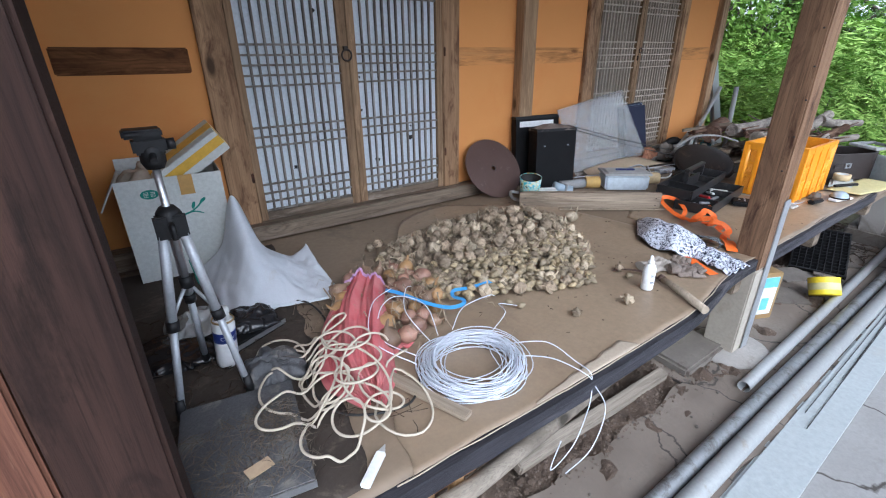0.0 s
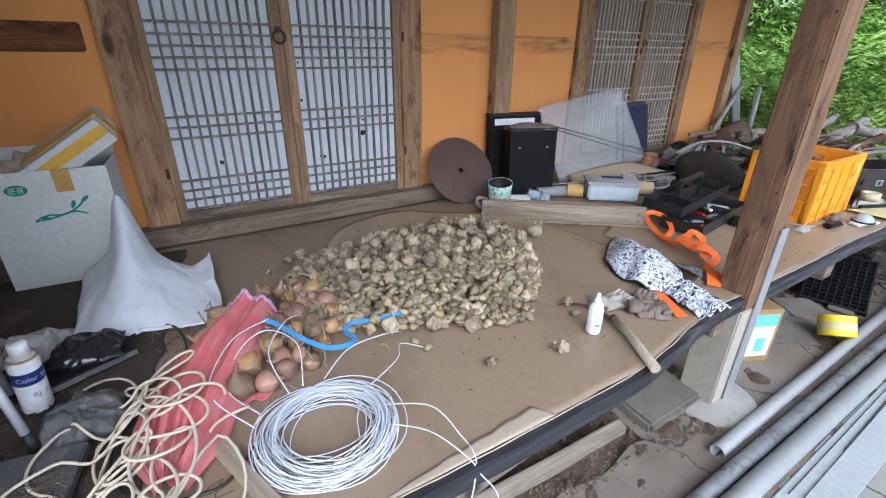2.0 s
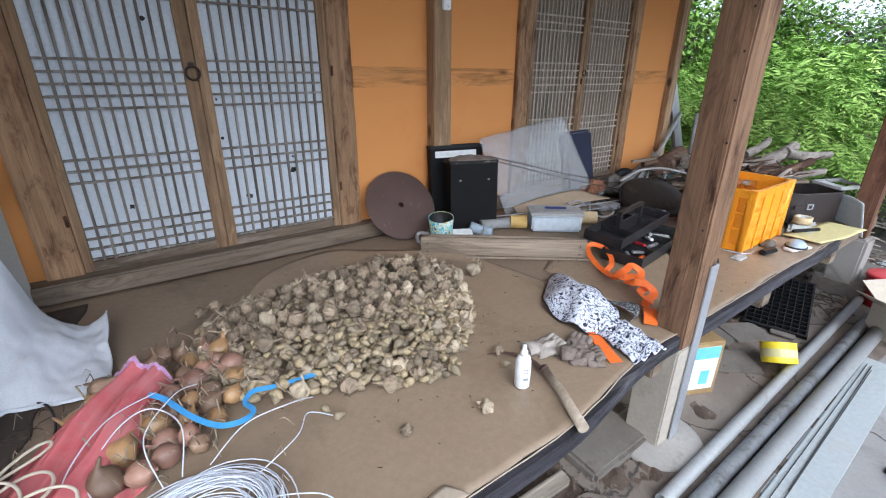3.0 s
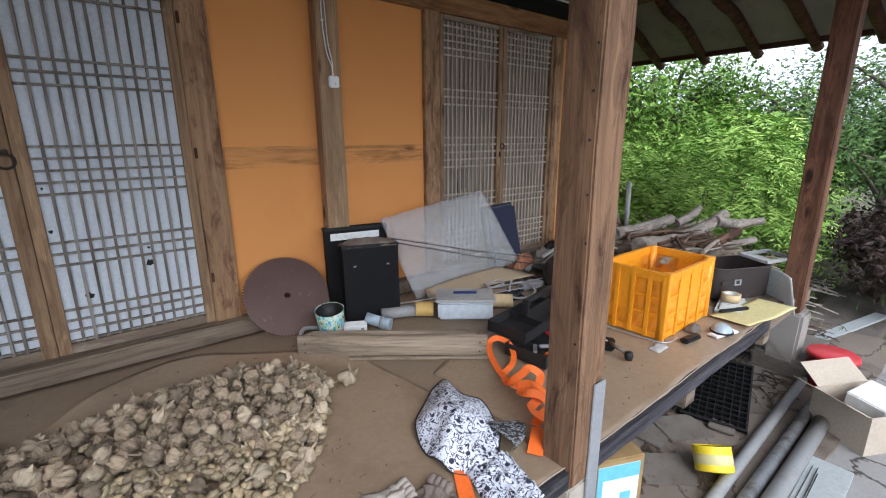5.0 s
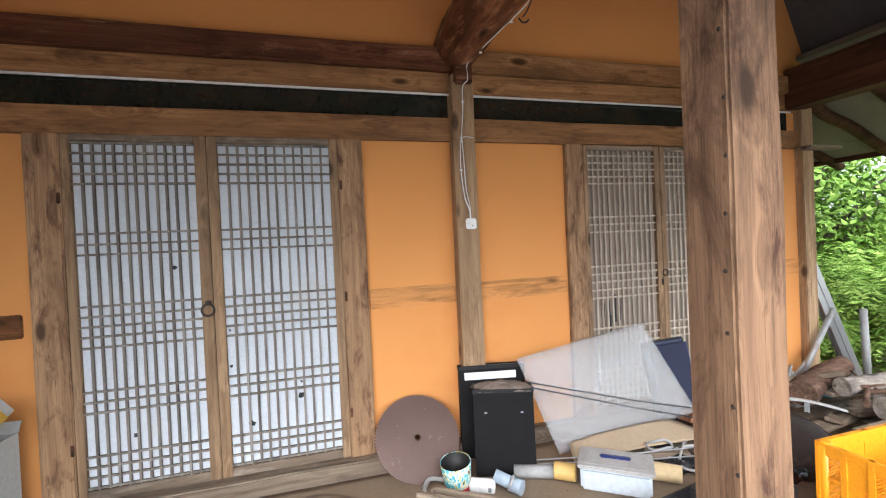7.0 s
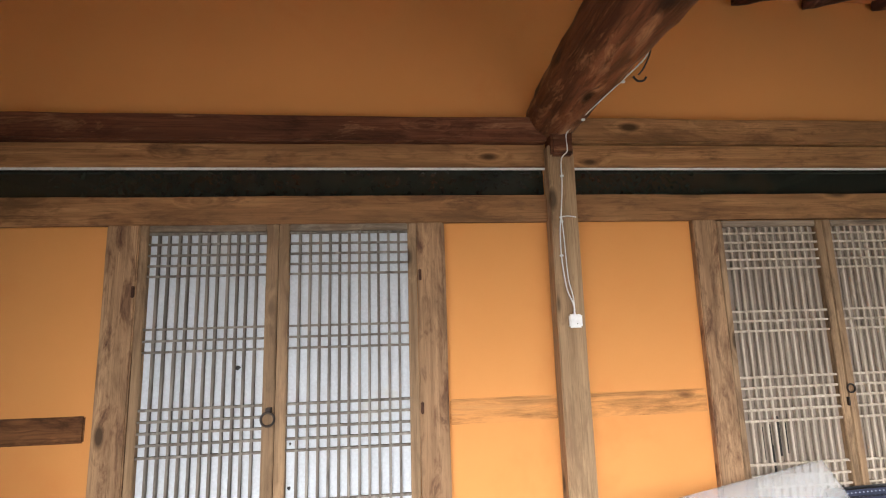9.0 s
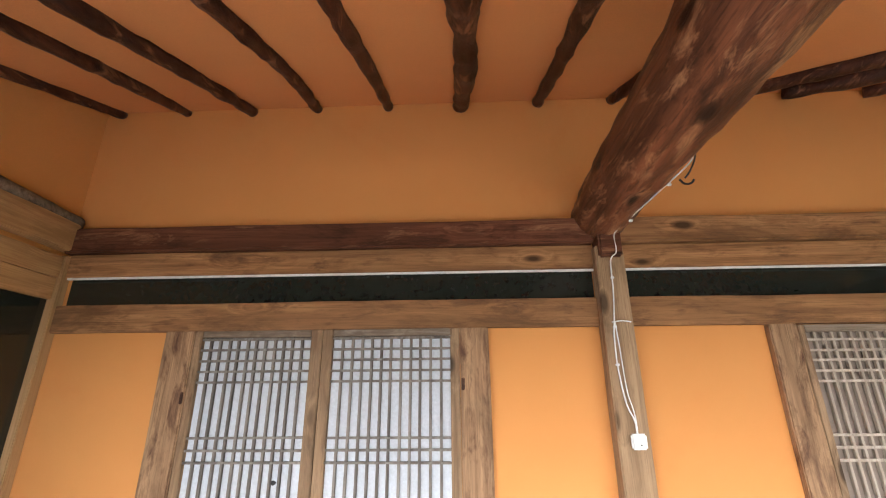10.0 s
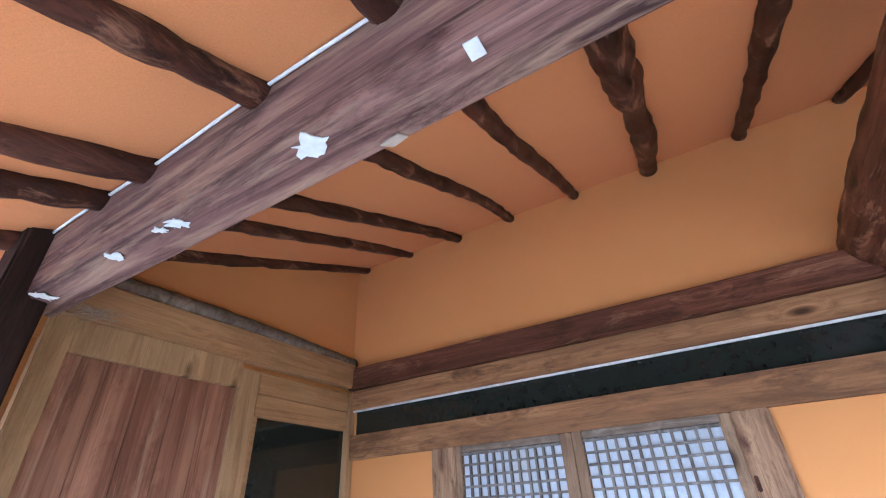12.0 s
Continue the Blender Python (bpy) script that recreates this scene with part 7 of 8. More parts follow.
crate(pose(3.838, 1.252, F, 0, 0, 0.5), 0.52, 0.345, 0.350, "orange_crate", "orange plastic harvest crate with mesh sides")
solid("wood_offcut", boxes(((-0.12, -0.02, 0), (0.12, 0.02, 0.02)), bev=0.003), "old_plank", "dark wooden offcut lying in the crate", "wood", pose(3.97, 1.28, F + 0.30, 0, 8, 20))
solid("bent_wire", tube(smooth_path([(3.52, 1.46, F + 0.006), (3.52, 1.26, F + 0.008), (3.56, 1.06, F + 0.006), (3.68, 1.04, F + 0.005)]), 0.004, 6), "zinc", "bent grey wire by the crate", "wire")
solid("black_pouch", boxes(((-0.062, -0.022, 0), (0.062, 0.022, 0.026)), bev=0.008), "black_plastic", "small flat black pouch on the sheet", "pouch", pose(3.70, 0.988, F, 0, 0, -8))
solid("clear_scrap", crumple(3.50, 1.05, F, 0.10, 0.06, 0.02, 33, 10), "foil", "scrap of clear plastic on the sheet", "plastic scrap")
glass = thing("glass_lens", "clear plastic dome on a white board scrap", "plastic dome", pose(3.91, 0.925, F, 0, 0, -14))
part("tray", boxes(((-0.08, -0.035, 0), (0.09, 0.02, 0.012)), bev=0.003), "white_plastic", glass)
part("dome", lathe([(0.05, 0.012), (0.045, 0.035), (0.028, 0.052), (0, 0.058)], 20), "pvc_blue", glass)
part("rim", lathe([(0.048, 0.012), (0.055, 0.012), (0.055, 0.020), (0.048, 0.020)], 20), "black_plastic", glass)
solid("grey_rock", crumple(3.84, 1.035, F, 0.09, 0.06, 0.05, 36, 10), "stone", "small grey lump on the sheet", "stone")
roll = thing("tape_roll", "roll of tan masking tape", "tape roll", pose(4.40, 1.06, F + 0.03))
part("roll", lathe([(0.036, 0.0), (0.052, 0.0), (0.052, 0.042), (0.036, 0.042), (0.036, 0.0)], 28), "tan_tube", roll)
part("core", lathe([(0.033, 0.0), (0.036, 0.0), (0.036, 0.042), (0.033, 0.042), (0.033, 0.0)], 28), "card_white", roll)
solid("paper_stack", boxes(((-0.14, -0.07, 0), (0.14, 0.07, 0.012)), ((-0.12, -0.06, 0.0125), (0.15, 0.05, 0.022)), bev=0.001), "card_white", "white papers under the tape roll", "papers", pose(4.36, 1.04, F, 0, 0, 14))
solid("black_rod", boxes(((-0.10, -0.010, 0), (0.10, 0.010, 0.018)), bev=0.004), "black_plastic", "short black bar on the papers", "bar", pose(4.24, 0.985, F + 0.022, 0, 0, -24))
solid("yellow_sheet", grid_sheet(16, 8, lambda u, v: Vector((4.10 + 0.42 * u, 0.86 + 0.20 * v - 0.10 * u, F + 0.012 + 0.03 * u * u + 0.004 * math.sin(9 * u)))), "yellow_sheet", "pale yellow plastic sheet over the porch edge", "plastic sheet")
bag = thing("leather_case", "open dark brown oval leather case with a buckle", "leather case", pose(4.66, 1.17, F, 0, 0, -24))
oval = [((0.13 + 0.12 * math.cos(a)) if math.cos(a) >= 0 else (-0.13 + 0.12 * math.cos(a)), 0.135 * math.sin(a)) for a in (2 * math.pi * (k + 0.5) / 40 for k in range(40))]


def shell(outline, z0, z1, t):
    bm = bmesh.new()
    n = len(outline)
    inner = [(x * (1 - t / 0.25), y * (1 - t / 0.135)) for x, y in outline]
    rows = [[bm.verts.new((x, y, z)) for x, y in o] for o, z in ((outline, z0), (outline, z1), (inner, z1), (inner, z0 + 0.006))]
    for a, b in zip(rows, rows[1:]):
        for k in range(n):
            bm.faces.new((a[k], a[(k + 1) % n], b[(k + 1) % n], b[k]))
    bm.faces.new(rows[0][::-1])
    bm.faces.new(rows[-1])
    bmesh.ops.recalc_face_normals(bm, faces=bm.faces[:])
    return bm


part("shell", shell(oval, 0, 0.20, 0.006), "leather", bag)
part("trim", tube([(x * 1.005, y * 1.005, 0.197) for x, y in oval], 0.005, 6, True), "leather", bag)
part("strap", boxes(((-0.20, -0.140, 0.10), (-0.06, -0.134, 0.125))), "leather", bag)
part("buckle", boxes(((-0.11, -0.146, 0.094), (-0.10, -0.138, 0.131)), ((-0.07, -0.146, 0.094), (-0.06, -0.138, 0.131)), ((-0.10, -0.146, 0.094), (-0.07, -0.138, 0.100)), ((-0.10, -0.146, 0.125), (-0.07, -0.138, 0.131))), "zinc", bag, "metal buckle")
solid("pale_blue_sheet", grid_sheet(10, 10, lambda u, v: Vector((4.70 + 0.16 * u, 0.80 + 0.20 * u + 0.05 * v, F - 0.06 + 0.22 * v + 0.02 * math.sin(3 * u)))), "pale_blue", "curved pale blue plastic sheet at the porch end", "plastic sheet")
frame_part = thing("plastic_rack", "white plastic rack lying on the leather case", "rack", pose(4.92, 1.05, F + 0.215, 6, 3, -10))
part("rail", boxes(((-0.20, -0.10, 0), (0.16, -0.075, 0.02)), ((-0.20, 0.06, 0), (0.16, 0.085, 0.02)), ((-0.20, -0.075, 0), (-0.10, 0.06, 0.018)), ((0.12, -0.075, 0), (0.14, 0.06, 0.02)), bev=0.004), "pvc", frame_part)

# ---------- timber and branches at the end of the porch ----------
rng = random.Random(77)
for k in range(22):
    z = F + 0.002 + 0.028 * (k // 3)
    x, y = 4.98 + rng.uniform(-0.35, 0.45), 1.95 - 0.22 * (k % 3) + rng.uniform(-0.07, 0.07)
    L = rng.uniform(0.28, 0.55)
    solid("scrap_plank", timber((-L, -0.045, 0), (L, 0.045, 0.022), 0.003, 0.003, 0.1, 300 + k), "old_plank", "old grey plank in the wood heap", "plank", pose(x, y, z, 0, rng.uniform(-1.5, 1.5), rng.uniform(-18, 18)), "planks in the wood heap")
LOGS = (("bare_branch", [(4.50, 1.72, 0.76), (4.85, 1.70, 0.735), (5.20, 1.66, 0.76), (5.50, 1.62, 0.83), (5.66, 1.60, 0.88)], 0.062, 0.045, "dead_wood"),
        ("bare_branch", [(5.48, 1.60, 0.84), (5.68, 1.55, 0.80), (5.95, 1.52, 0.78), (6.3, 1.50, 0.76)], 0.045, 0.030, "dead_wood"),
        ("bare_branch", [(4.55, 1.95, 0.80), (4.95, 1.93, 0.80), (5.35, 1.90, 0.83)], 0.052, 0.042, "dead_wood"),
        ("bare_branch", [(5.35, 1.85, 0.80), (5.52, 1.80, 0.86), (5.70, 1.82, 0.90)], 0.040, 0.028, "dead_wood"),
        ("barked_log", [(4.34, 2.02, 0.775), (4.70, 2.16, 0.775), (5.05, 2.26, 0.78)], 0.072, 0.066, "bark_wood"),
        ("bare_branch", [(5.05, 1.55, 0.70), (5.30, 1.42, 0.70), (5.55, 1.32, 0.72)], 0.034, 0.026, "dead_wood"),
        ("bare_branch", [(4.85, 1.45, 0.72), (5.05, 1.36, 0.80), (5.18, 1.32, 0.84)], 0.040, 0.030, "bark_wood"),
        ("bare_branch", [(5.4, 2.1, 0.62), (5.9, 1.9, 0.66), (6.4, 1.85, 0.75)], 0.035, 0.02, "dead_wood"))
for k, (nm, p, r0, r1, m) in enumerate(LOGS):
    solid(nm, knobbly(p, r0, r1, 400 + k, 12, 0.14, 24), m, "peeled grey branch on the wood heap" if m == "dead_wood" else "brown barked log on the wood heap", "branch", None, "branches on the wood heap")
rng = random.Random(78)
for k in range(16):
    x, y, z, a, L = rng.uniform(4.5, 5.5), rng.uniform(1.35, 2.1), F + rng.uniform(0.20, 0.27), rng.uniform(-0.7, 0.7), rng.uniform(0.25, 0.5)
    c, d = Vector((x, y, z)), Vector((math.cos(a), math.sin(a), 0)) * L
    bm = knobbly([c - d, c + Vector((0, rng.uniform(-0.05, 0.05), 0.02)), c + d + Vector((0, 0, rng.uniform(-0.03, 0.04)))], rng.uniform(0.012, 0.022), 0.008, 700 + k, 8, 0.2, 14)
    fork = c + d * rng.uniform(-0.2, 0.3)
    b = a + rng.choice((-0.7, 0.7))
    tube_into(bm, [fork, fork + Vector((math.cos(b), math.sin(b), 0.12)) * 0.12, fork + Vector((math.cos(b), math.sin(b), 0.2)) * 0.24], [0.010, 0.008, 0.004], 6)
    solid("thin_branch", bm, rng.choice(("dead_wood", "bark_wood")), "thin forked dry branch on the wood heap", "branch", None, "thin branches on the wood heap")
setting("trim_stone_step", timber((4.9, 0.72, -0.06), (5.5, 1.05, 0.09), 0.02, 0.02, 0.08, 81), "stone", "rough step stones at the porch end")

# leaning pipes and metal frames at the wall's end
for a, b, r in (((4.90, 2.47, F + 0.03), (5.36, 2.50, 1.10), 0.020), ((4.70, 2.44, F + 0.02), (5.28, 2.53, 0.88), 0.010), ((5.55, 2.40, F - 0.2), (5.54, 2.42, 1.10), 0.024)):
    solid("leaning_pipe", tube([a, b], r, 14), "pvc", "white plastic pipe leaning at the end of the wall", "pipe", None, "leaning pipes")
for dx in (0.0, -0.07):
    g = thing("metal_frame", "pale aluminium window bar leaning on the corner pillar", "metal bar", look((5.33 + dx, 2.66, 1.55), (5.74 + dx, 2.56, 0.46)), "leaning window bars")
    part("web", boxes(((-0.024, -0.003, -1.15), (0.024, 0.003, 0.02))), "alu", g)
    part("flange", boxes(((-0.028, -0.022, -1.15), (-0.024, 0.022, 0.02)), ((0.024, -0.022, -1.15), (0.028, 0.022, 0.02))), "alu", g)
solid("blue_box", boxes(((-0.09, -0.05, 0), (0.09, 0.05, 0.05)), bev=0.004), "blue_tin", "small light blue box by the pipes", "box", pose(5.10, 2.38, F + 0.02, 0, 0, 12))
for k in range(6):
    solid("white_scrap", boxes(((-0.10, -0.025, 0), (0.10, 0.025, 0.02)), bev=0.004), "pvc", "white plastic scrap on the heap", "scrap", pose(4.75 + 0.11 * (k % 3), 2.30 + 0.07 * (k // 3), F + 0.02 + 0.022 * k, 0, 3 * k, 25 * k), "white scraps")

# ---------- below and before the porch ----------
solid("grey_pole", tube([(0.60, 0.80, 0.27), (0.75, 0.82, 0.235), (1.80, 1.04, 0.02)], 0.029, 16), "pale_pole", "grey round pole slanting under the porch edge", "pole")
solid("squared_timber", timber((-0.50, -0.026, -0.026), (0.50, 0.026, 0.026), 0.004, 0.006, 0.08, 91), "pale_pole", "grey squared timber lying on the soil", "timber", pose(1.54, 0.935, -0.012, 10, 2, 0))
stand = thing("wooden_stand", "yellowed wooden trestle under the porch edge", "trestle", pose(0.66, 0.90, GROUND))
for x in (-0.06, 0.05):
    part("leg", timber((x - 0.02, -0.05, 0), (x + 0.02, -0.01, 0.44), 0.003, 0.004, 0.1, 93), "timber_z_pale", stand)
part("rail", timber((-0.25, -0.045, 0.30), (0.12, -0.015, 0.34), 0.003, 0.004, 0.06, 94), "timber_x", stand)
setting("pavement_step_stone", timber((2.125, 0.855, -0.09), (2.50, 1.12, 0.0), 0.012, 0.014, 0.05, 95), "stone", "grey concrete block step by the post")
crate(pose(2.47, 1.32, GROUND + 0.03, 0, 0, 4), 0.42, 0.30, 0.30, "beige_crate", "beige plastic crate under the porch", "beige_crate")
tin = thing("square_tin", "rusty square tin with a light blue label", "tin", pose(3.00, 0.985, GROUND, 0, 0, -24))
part("body", boxes(((-0.12, -0.085, 0), (0.12, 0.085, 0.31)), bev=0.006), "rust_tin", tin)
part("label", boxes(((-0.10, -0.088, 0.04), (0.095, -0.0855, 0.285))), "pale_blue", tin, "blue and white picture label")
part("label_band", boxes(((-0.10, -0.0895, 0.22), (0.095, -0.0885, 0.285)), ((-0.10, -0.0895, 0.04), (-0.075, -0.0885, 0.22)), ((0.01, -0.0895, 0.07), (0.06, -0.0885, 0.15))), "blue_tin", tin)
for i, (a, b, r, m, lab) in enumerate((((2.247, 0.655, GROUND + 0.029), (4.92, 0.735, GROUND + 0.032), 0.028, "pvc", "long grey-white plastic pipe on the ledge"), ((0.9, 0.555, GROUND + 0.029), (4.62, 0.615, GROUND + 0.033), 0.029, "pipe_zinc", "long mottled galvanised pipe"), ((0.9, 0.483, GROUND + 0.034), (4.50, 0.535, GROUND + 0.038), 0.037, "pvc", "long grey-white plastic pipe"))):
    p = thing("long_pipe", lab, "pipe", None, "pipes along the porch")
    a, b = Vector(a), Vector(b)
    d = (b - a).normalized()
    t = part("wall", lathe([(r, 0), (r, (b - a).length), (r * 0.9, (b - a).length), (r * 0.9, 0), (r, 0)], 22), m, p, "", Matrix.Translation(a) @ d.to_track_quat("Z", "Y").to_matrix().to_4x4())
wp = thing("wall_board", "long white metal-faced wall panel lying on the yard", "panel", pose(2.35, 0.372, -0.058, 0, 0, 1.5))
part("board", boxes(((-1.75, -0.080, 0), (1.75, 0.080, 0.022)), bev=0.002), "white_panel", wp)
part("lip", boxes(((-1.75, 0.0805, 0.004), (1.55, 0.090, 0.012))), "white_panel", wp)
for a, b in (((2.3, 0.425), (4.0, 0.475)), ((2.7, 0.405), (4.0, 0.455)), ((2.2, 0.385), (3.95, 0.445))):
    solid("thin_rod", tube([(*a, -0.030), (*b, -0.030)], 0.002, 6), "cable_black", "thin dark rod on the white panel", "rod", None, "rods on the panel")
solid("iron_rod", tube([(2.95, 0.02, -0.052), (3.40, 0.13, -0.052)], 0.008, 8), "iron", "dark iron rod on the yard", "rod")
bl = thing("blue_ring", "small bright blue plastic ring on the yard", "plastic ring", pose(3.12, 0.155, -0.058))
part("ring", lathe([(0.016, 0), (0.026, 0), (0.028, 0.018), (0.020, 0.026), (0.014, 0.026), (0.016, 0)], 18), "blue_tin", bl)
part("tail", boxes(((-0.05, -0.008, 0.004), (-0.022, 0.008, 0.014)), bev=0.003), "blue_strap", bl)
solid("black_lump", crumple(3.18, 0.20, -0.058, 0.05, 0.04, 0.02, 61, 8), "iron", "small black lump on the yard", "scrap")
ypot = thing("yellow_tin", "yellow paint tin lying tilted on the pipe", "tin", pose(3.56, 0.765, 0.052, -24, 24, 0))
part("body", lathe([(0, -0.055), (0.080, -0.055), (0.082, -0.05), (0.082, 0.05), (0.084, 0.055), (0.078, 0.055), (0.076, -0.045), (0, -0.045)], 28), "yellow_tin", ypot)
part("label", lathe([(0.0822, -0.025), (0.0830, -0.024), (0.0830, 0.018), (0.0822, 0.019)], 28), "yellow_sheet", ypot, "pale worn label")
# The inner shell is coloured dark brown.
part("inside", lathe([(0, -0.02), (0.076, -0.02), (0.0765, 0.05), (0.0755, 0.05), (0.075, -0.018), (0, -0.016)], 28), "leather", ypot, "dark brown inside")
tray = thing("seed_tray", "black plastic seedling tray leaning under the porch edge", "seed tray", pose(4.19, 0.985, 0.075, 0, -21, 17))
NX, NY, TW, TD = 13, 8, 0.50, 0.33
bm = boxes(((-TW / 2, -TD / 2, -0.004), (-TW / 2 + 0.012, TD / 2, 0.0)), ((TW / 2 - 0.012, -TD / 2, -0.004), (TW / 2, TD / 2, 0.0)), ((-TW / 2, -TD / 2, -0.03), (TW / 2, -TD / 2 + 0.006, -0.0042)), ((-TW / 2, TD / 2 - 0.006, -0.03), (TW / 2, TD / 2, -0.0042)))
rib_x = mesh_of("cross_rib", boxes(((-0.0022, -TD / 2 + 0.006, -0.03), (0.0022, TD / 2 - 0.006, 0.0))), "black_plastic")
rib_y = mesh_of("long_rib", boxes(((-TW / 2 + 0.012, -0.0022, -0.03), (TW / 2 - 0.012, 0.0022, -0.0004))), "black_plastic")
for i in range(NX + 1):
    x = -TW / 2 + 0.012 + (TW - 0.024) * i / NX
    piece("cross_rib", rib_x, tray, pose(x, 0, 0))
for j in range(NY + 1):
    y = -TD / 2 + 0.008 + (TD - 0.016) * j / NY
    piece("long_rib", rib_y, tray, pose(0, y, 0))
part("rim", bm, "black_plastic", tray)
part("floor", boxes(((-TW / 2 + 0.012, -TD / 2 + 0.006, -0.036), (TW / 2 - 0.012, TD / 2 - 0.006, -0.031))), "black_plastic", tray)
part("leg", tube([(-0.18, -0.12, -0.03), (-0.20, -0.14, -0.10)], 0.006, 6), "black_plastic", tray)
part("leg", tube([(0.20, -0.10, -0.03), (0.20, -0.12, -0.20)], 0.006, 6), "black_plastic", tray)
carton2 = thing("carton", "open brown cardboard carton beside the pipes", "box", pose(4.57, 0.38, -0.06, 0, 0, -28))
part("body", open_box(0.40, 0.30, 0.22, 0.005), "card_pale", carton2)
part("flap", boxes(((-0.17, 0, 0), (0.17, 0.004, 0.15)), m=pose(0, 0.15, 0.22, -55, 0, 0)), "card_pale", carton2)
part("flap", boxes(((-0.004, -0.14, 0), (0, 0.14, 0.19)), m=pose(-0.2, 0, 0.22, 0, -60, 0)), "card_pale", carton2)
part("content", boxes(((-0.05, -0.08, 0.10), (0.16, 0.10, 0.235)), bev=0.006, m=pose(0, 0, 0, 6, -8, 10)), "white_plastic", carton2, "white plastic box inside")
tub = thing("red_tub", "round red plastic tub lid behind the carton", "tub", pose(5.00, 0.63, GROUND))
part("body", lathe([(0, 0), (0.115, 0), (0.127, 0.20), (0.131, 0.205), (0, 0.205)], 32), "red_plastic", tub)
part("lid", lathe([(0, 0.238), (0.125, 0.236), (0.135, 0.229), (0.137, 0.206), (0, 0.206)], 32), "red_plastic", tub, "red lid")


def pebbles(n, x0, x1, y0, y1, z, seed, big):
    bm, rng = bmesh.new(), random.Random(seed)
    for _ in range(n):
        s = rng.uniform(0.3, 1.0) ** 2 * big
        m = pose(rng.uniform(x0, x1), rng.uniform(y0, y1), z, rng.uniform(0, 360), rng.uniform(0, 360), 0) @ Matrix.Diagonal((s, s * rng.uniform(0.6, 1), s * rng.uniform(0.5, 0.9), 1))
        bmesh.ops.create_icosphere(bm, subdivisions=1, radius=1.0, matrix=m)
    return bm


solid("soil_crumbs", pebbles(1500, 0.7, 2.5, 0.78, 1.25, -0.042, 15, 0.008), "soil_stone", "small stones and crumbs in the soil", "soil", None, "", "stuff")
solid("soil_clods", pebbles(520, 0.7, 2.6, 0.82, 1.25, -0.045, 5, 0.020), "dirt", "loose soil clods under the porch edge", "soil", None, "", "stuff")
solid("ledge_grit", pebbles(200, 1.2, 4.6, 0.55, 1.0, -0.042, 6, 0.010), "stone", "grit and small stones on the ledge", "grit", None, "", "stuff")
rng = random.Random(12)
for k in range(9):
    L, W = rng.uniform(0.08, 0.17), rng.uniform(0.06, 0.12)
    solid("broken_tile", boxes(((-L, -W, 0), (L, W, 0.012)), bev=0.003), "stone", "broken flat tile on the ledge", "tile", pose(3.4 + 0.22 * k + rng.uniform(-0.05, 0.05), 1.0 + rng.uniform(-0.12, 0.18), -0.04, 2, 2, rng.uniform(-40, 40)), "broken tiles")
solid("brush_litter", litter(240, 4.3, 6.2, 0.75, 1.5, -0.03, 14, 0.16, 0.003), "straw_dark", "dry twigs strewn at the porch end", "twigs", None, "", "stuff")

# ---------- cable and socket on the pillar ----------
box = thing("wall_socket", "small white surface socket on the pillar", "socket", pose(2.565, 2.508, 1.82))
part("body", boxes(((-0.030, -0.014, -0.030), (0.030, 0.006, 0.030)), bev=0.006), "white_plastic", box)
part("hole", lathe([(0, 0), (0.003, 0), (0.003, 0.001), (0, 0.001)], 8, pose(0.004, -0.0142, -0.012, 90, 0, 0)), "hole", box)
wire = [(2.563, 2.509, 1.85), (2.560, 2.508, 1.90), (2.535, 2.507, 1.97), (2.520, 2.507, 2.12), (2.523, 2.507, 2.25), (2.530, 2.507, 2.30), (2.545, 2.507, 2.45), (2.548, 2.500, 2.58), (2.575, 2.488, 2.62), (2.574, 2.482, 2.70), (2.590, 2.38, 2.715), (2.63, 2.15, 2.735), (2.665, 1.95, 2.755), (2.66, 1.90, 2.765)]
cable = thing("white_cable", "white cable clipped to the pillar and log beam", "cable")
part("cord", tube(smooth_path(wire, 6), 0.0032, 7), "white_plastic", cable)
part("cord", tube(smooth_path([(2.566, 2.509, 1.85), (2.562, 2.507, 1.93), (2.545, 2.507, 2.02), (2.538, 2.507, 2.20), (2.533, 2.507, 2.30)], 6), 0.0027, 7), "white_plastic", cable)
part("tail", tube(smooth_path([(2.66, 1.90, 2.765), (2.675, 1.91, 2.775), (2.69, 1.95, 2.77), (2.69, 1.99, 2.75), (2.68, 2.01, 2.735)], 6), 0.0035, 6), "cable_black", cable)
part("loop", tube(smooth_path([(2.52, 2.504, 2.30), (2.56, 2.499, 2.305), (2.60, 2.502, 2.30)], 6), 0.003, 6), "white_plastic", cable)
for x, y, z in ((2.520, 2.506, 2.12), (2.530, 2.506, 2.28), (2.546, 2.503, 2.50), (2.60, 2.34, 2.708), (2.645, 2.06, 2.735)):
    part("clip", boxes(((x - 0.008, y - 0.006, z - 0.005), (x + 0.008, y + 0.004, z + 0.005)), bev=0.002), "white_plastic", cable)
hook = solid("wire_hook", tube(smooth_path([(2.665, 2.02, 2.735), (2.685, 2.025, 2.72), (2.705, 2.02, 2.72), (2.712, 2.01, 2.73)], 5), 0.004, 6), "iron", "small dark iron hook in the log beam", "hook")
solid("green_line", tube(smooth_path([(2.70, 1.50, 2.97), (2.95, 1.48, 3.0), (3.4, 1.4, 3.05), (4.2, 1.1, 3.0)], 6), 0.003, 5), "green_cord", "thin green line strung under the ceiling", "cord")
PATCH = ((1.305, 0.905, 0.045, "pale_blue"), (0.838, 0.908, 0.036, "pale_blue"), (0.775, 0.900, 0.020, "pale_blue"), (0.553, 0.905, 0.032, "pale_blue"), (0.128, 0.905, 0.040, "white_caulk"))
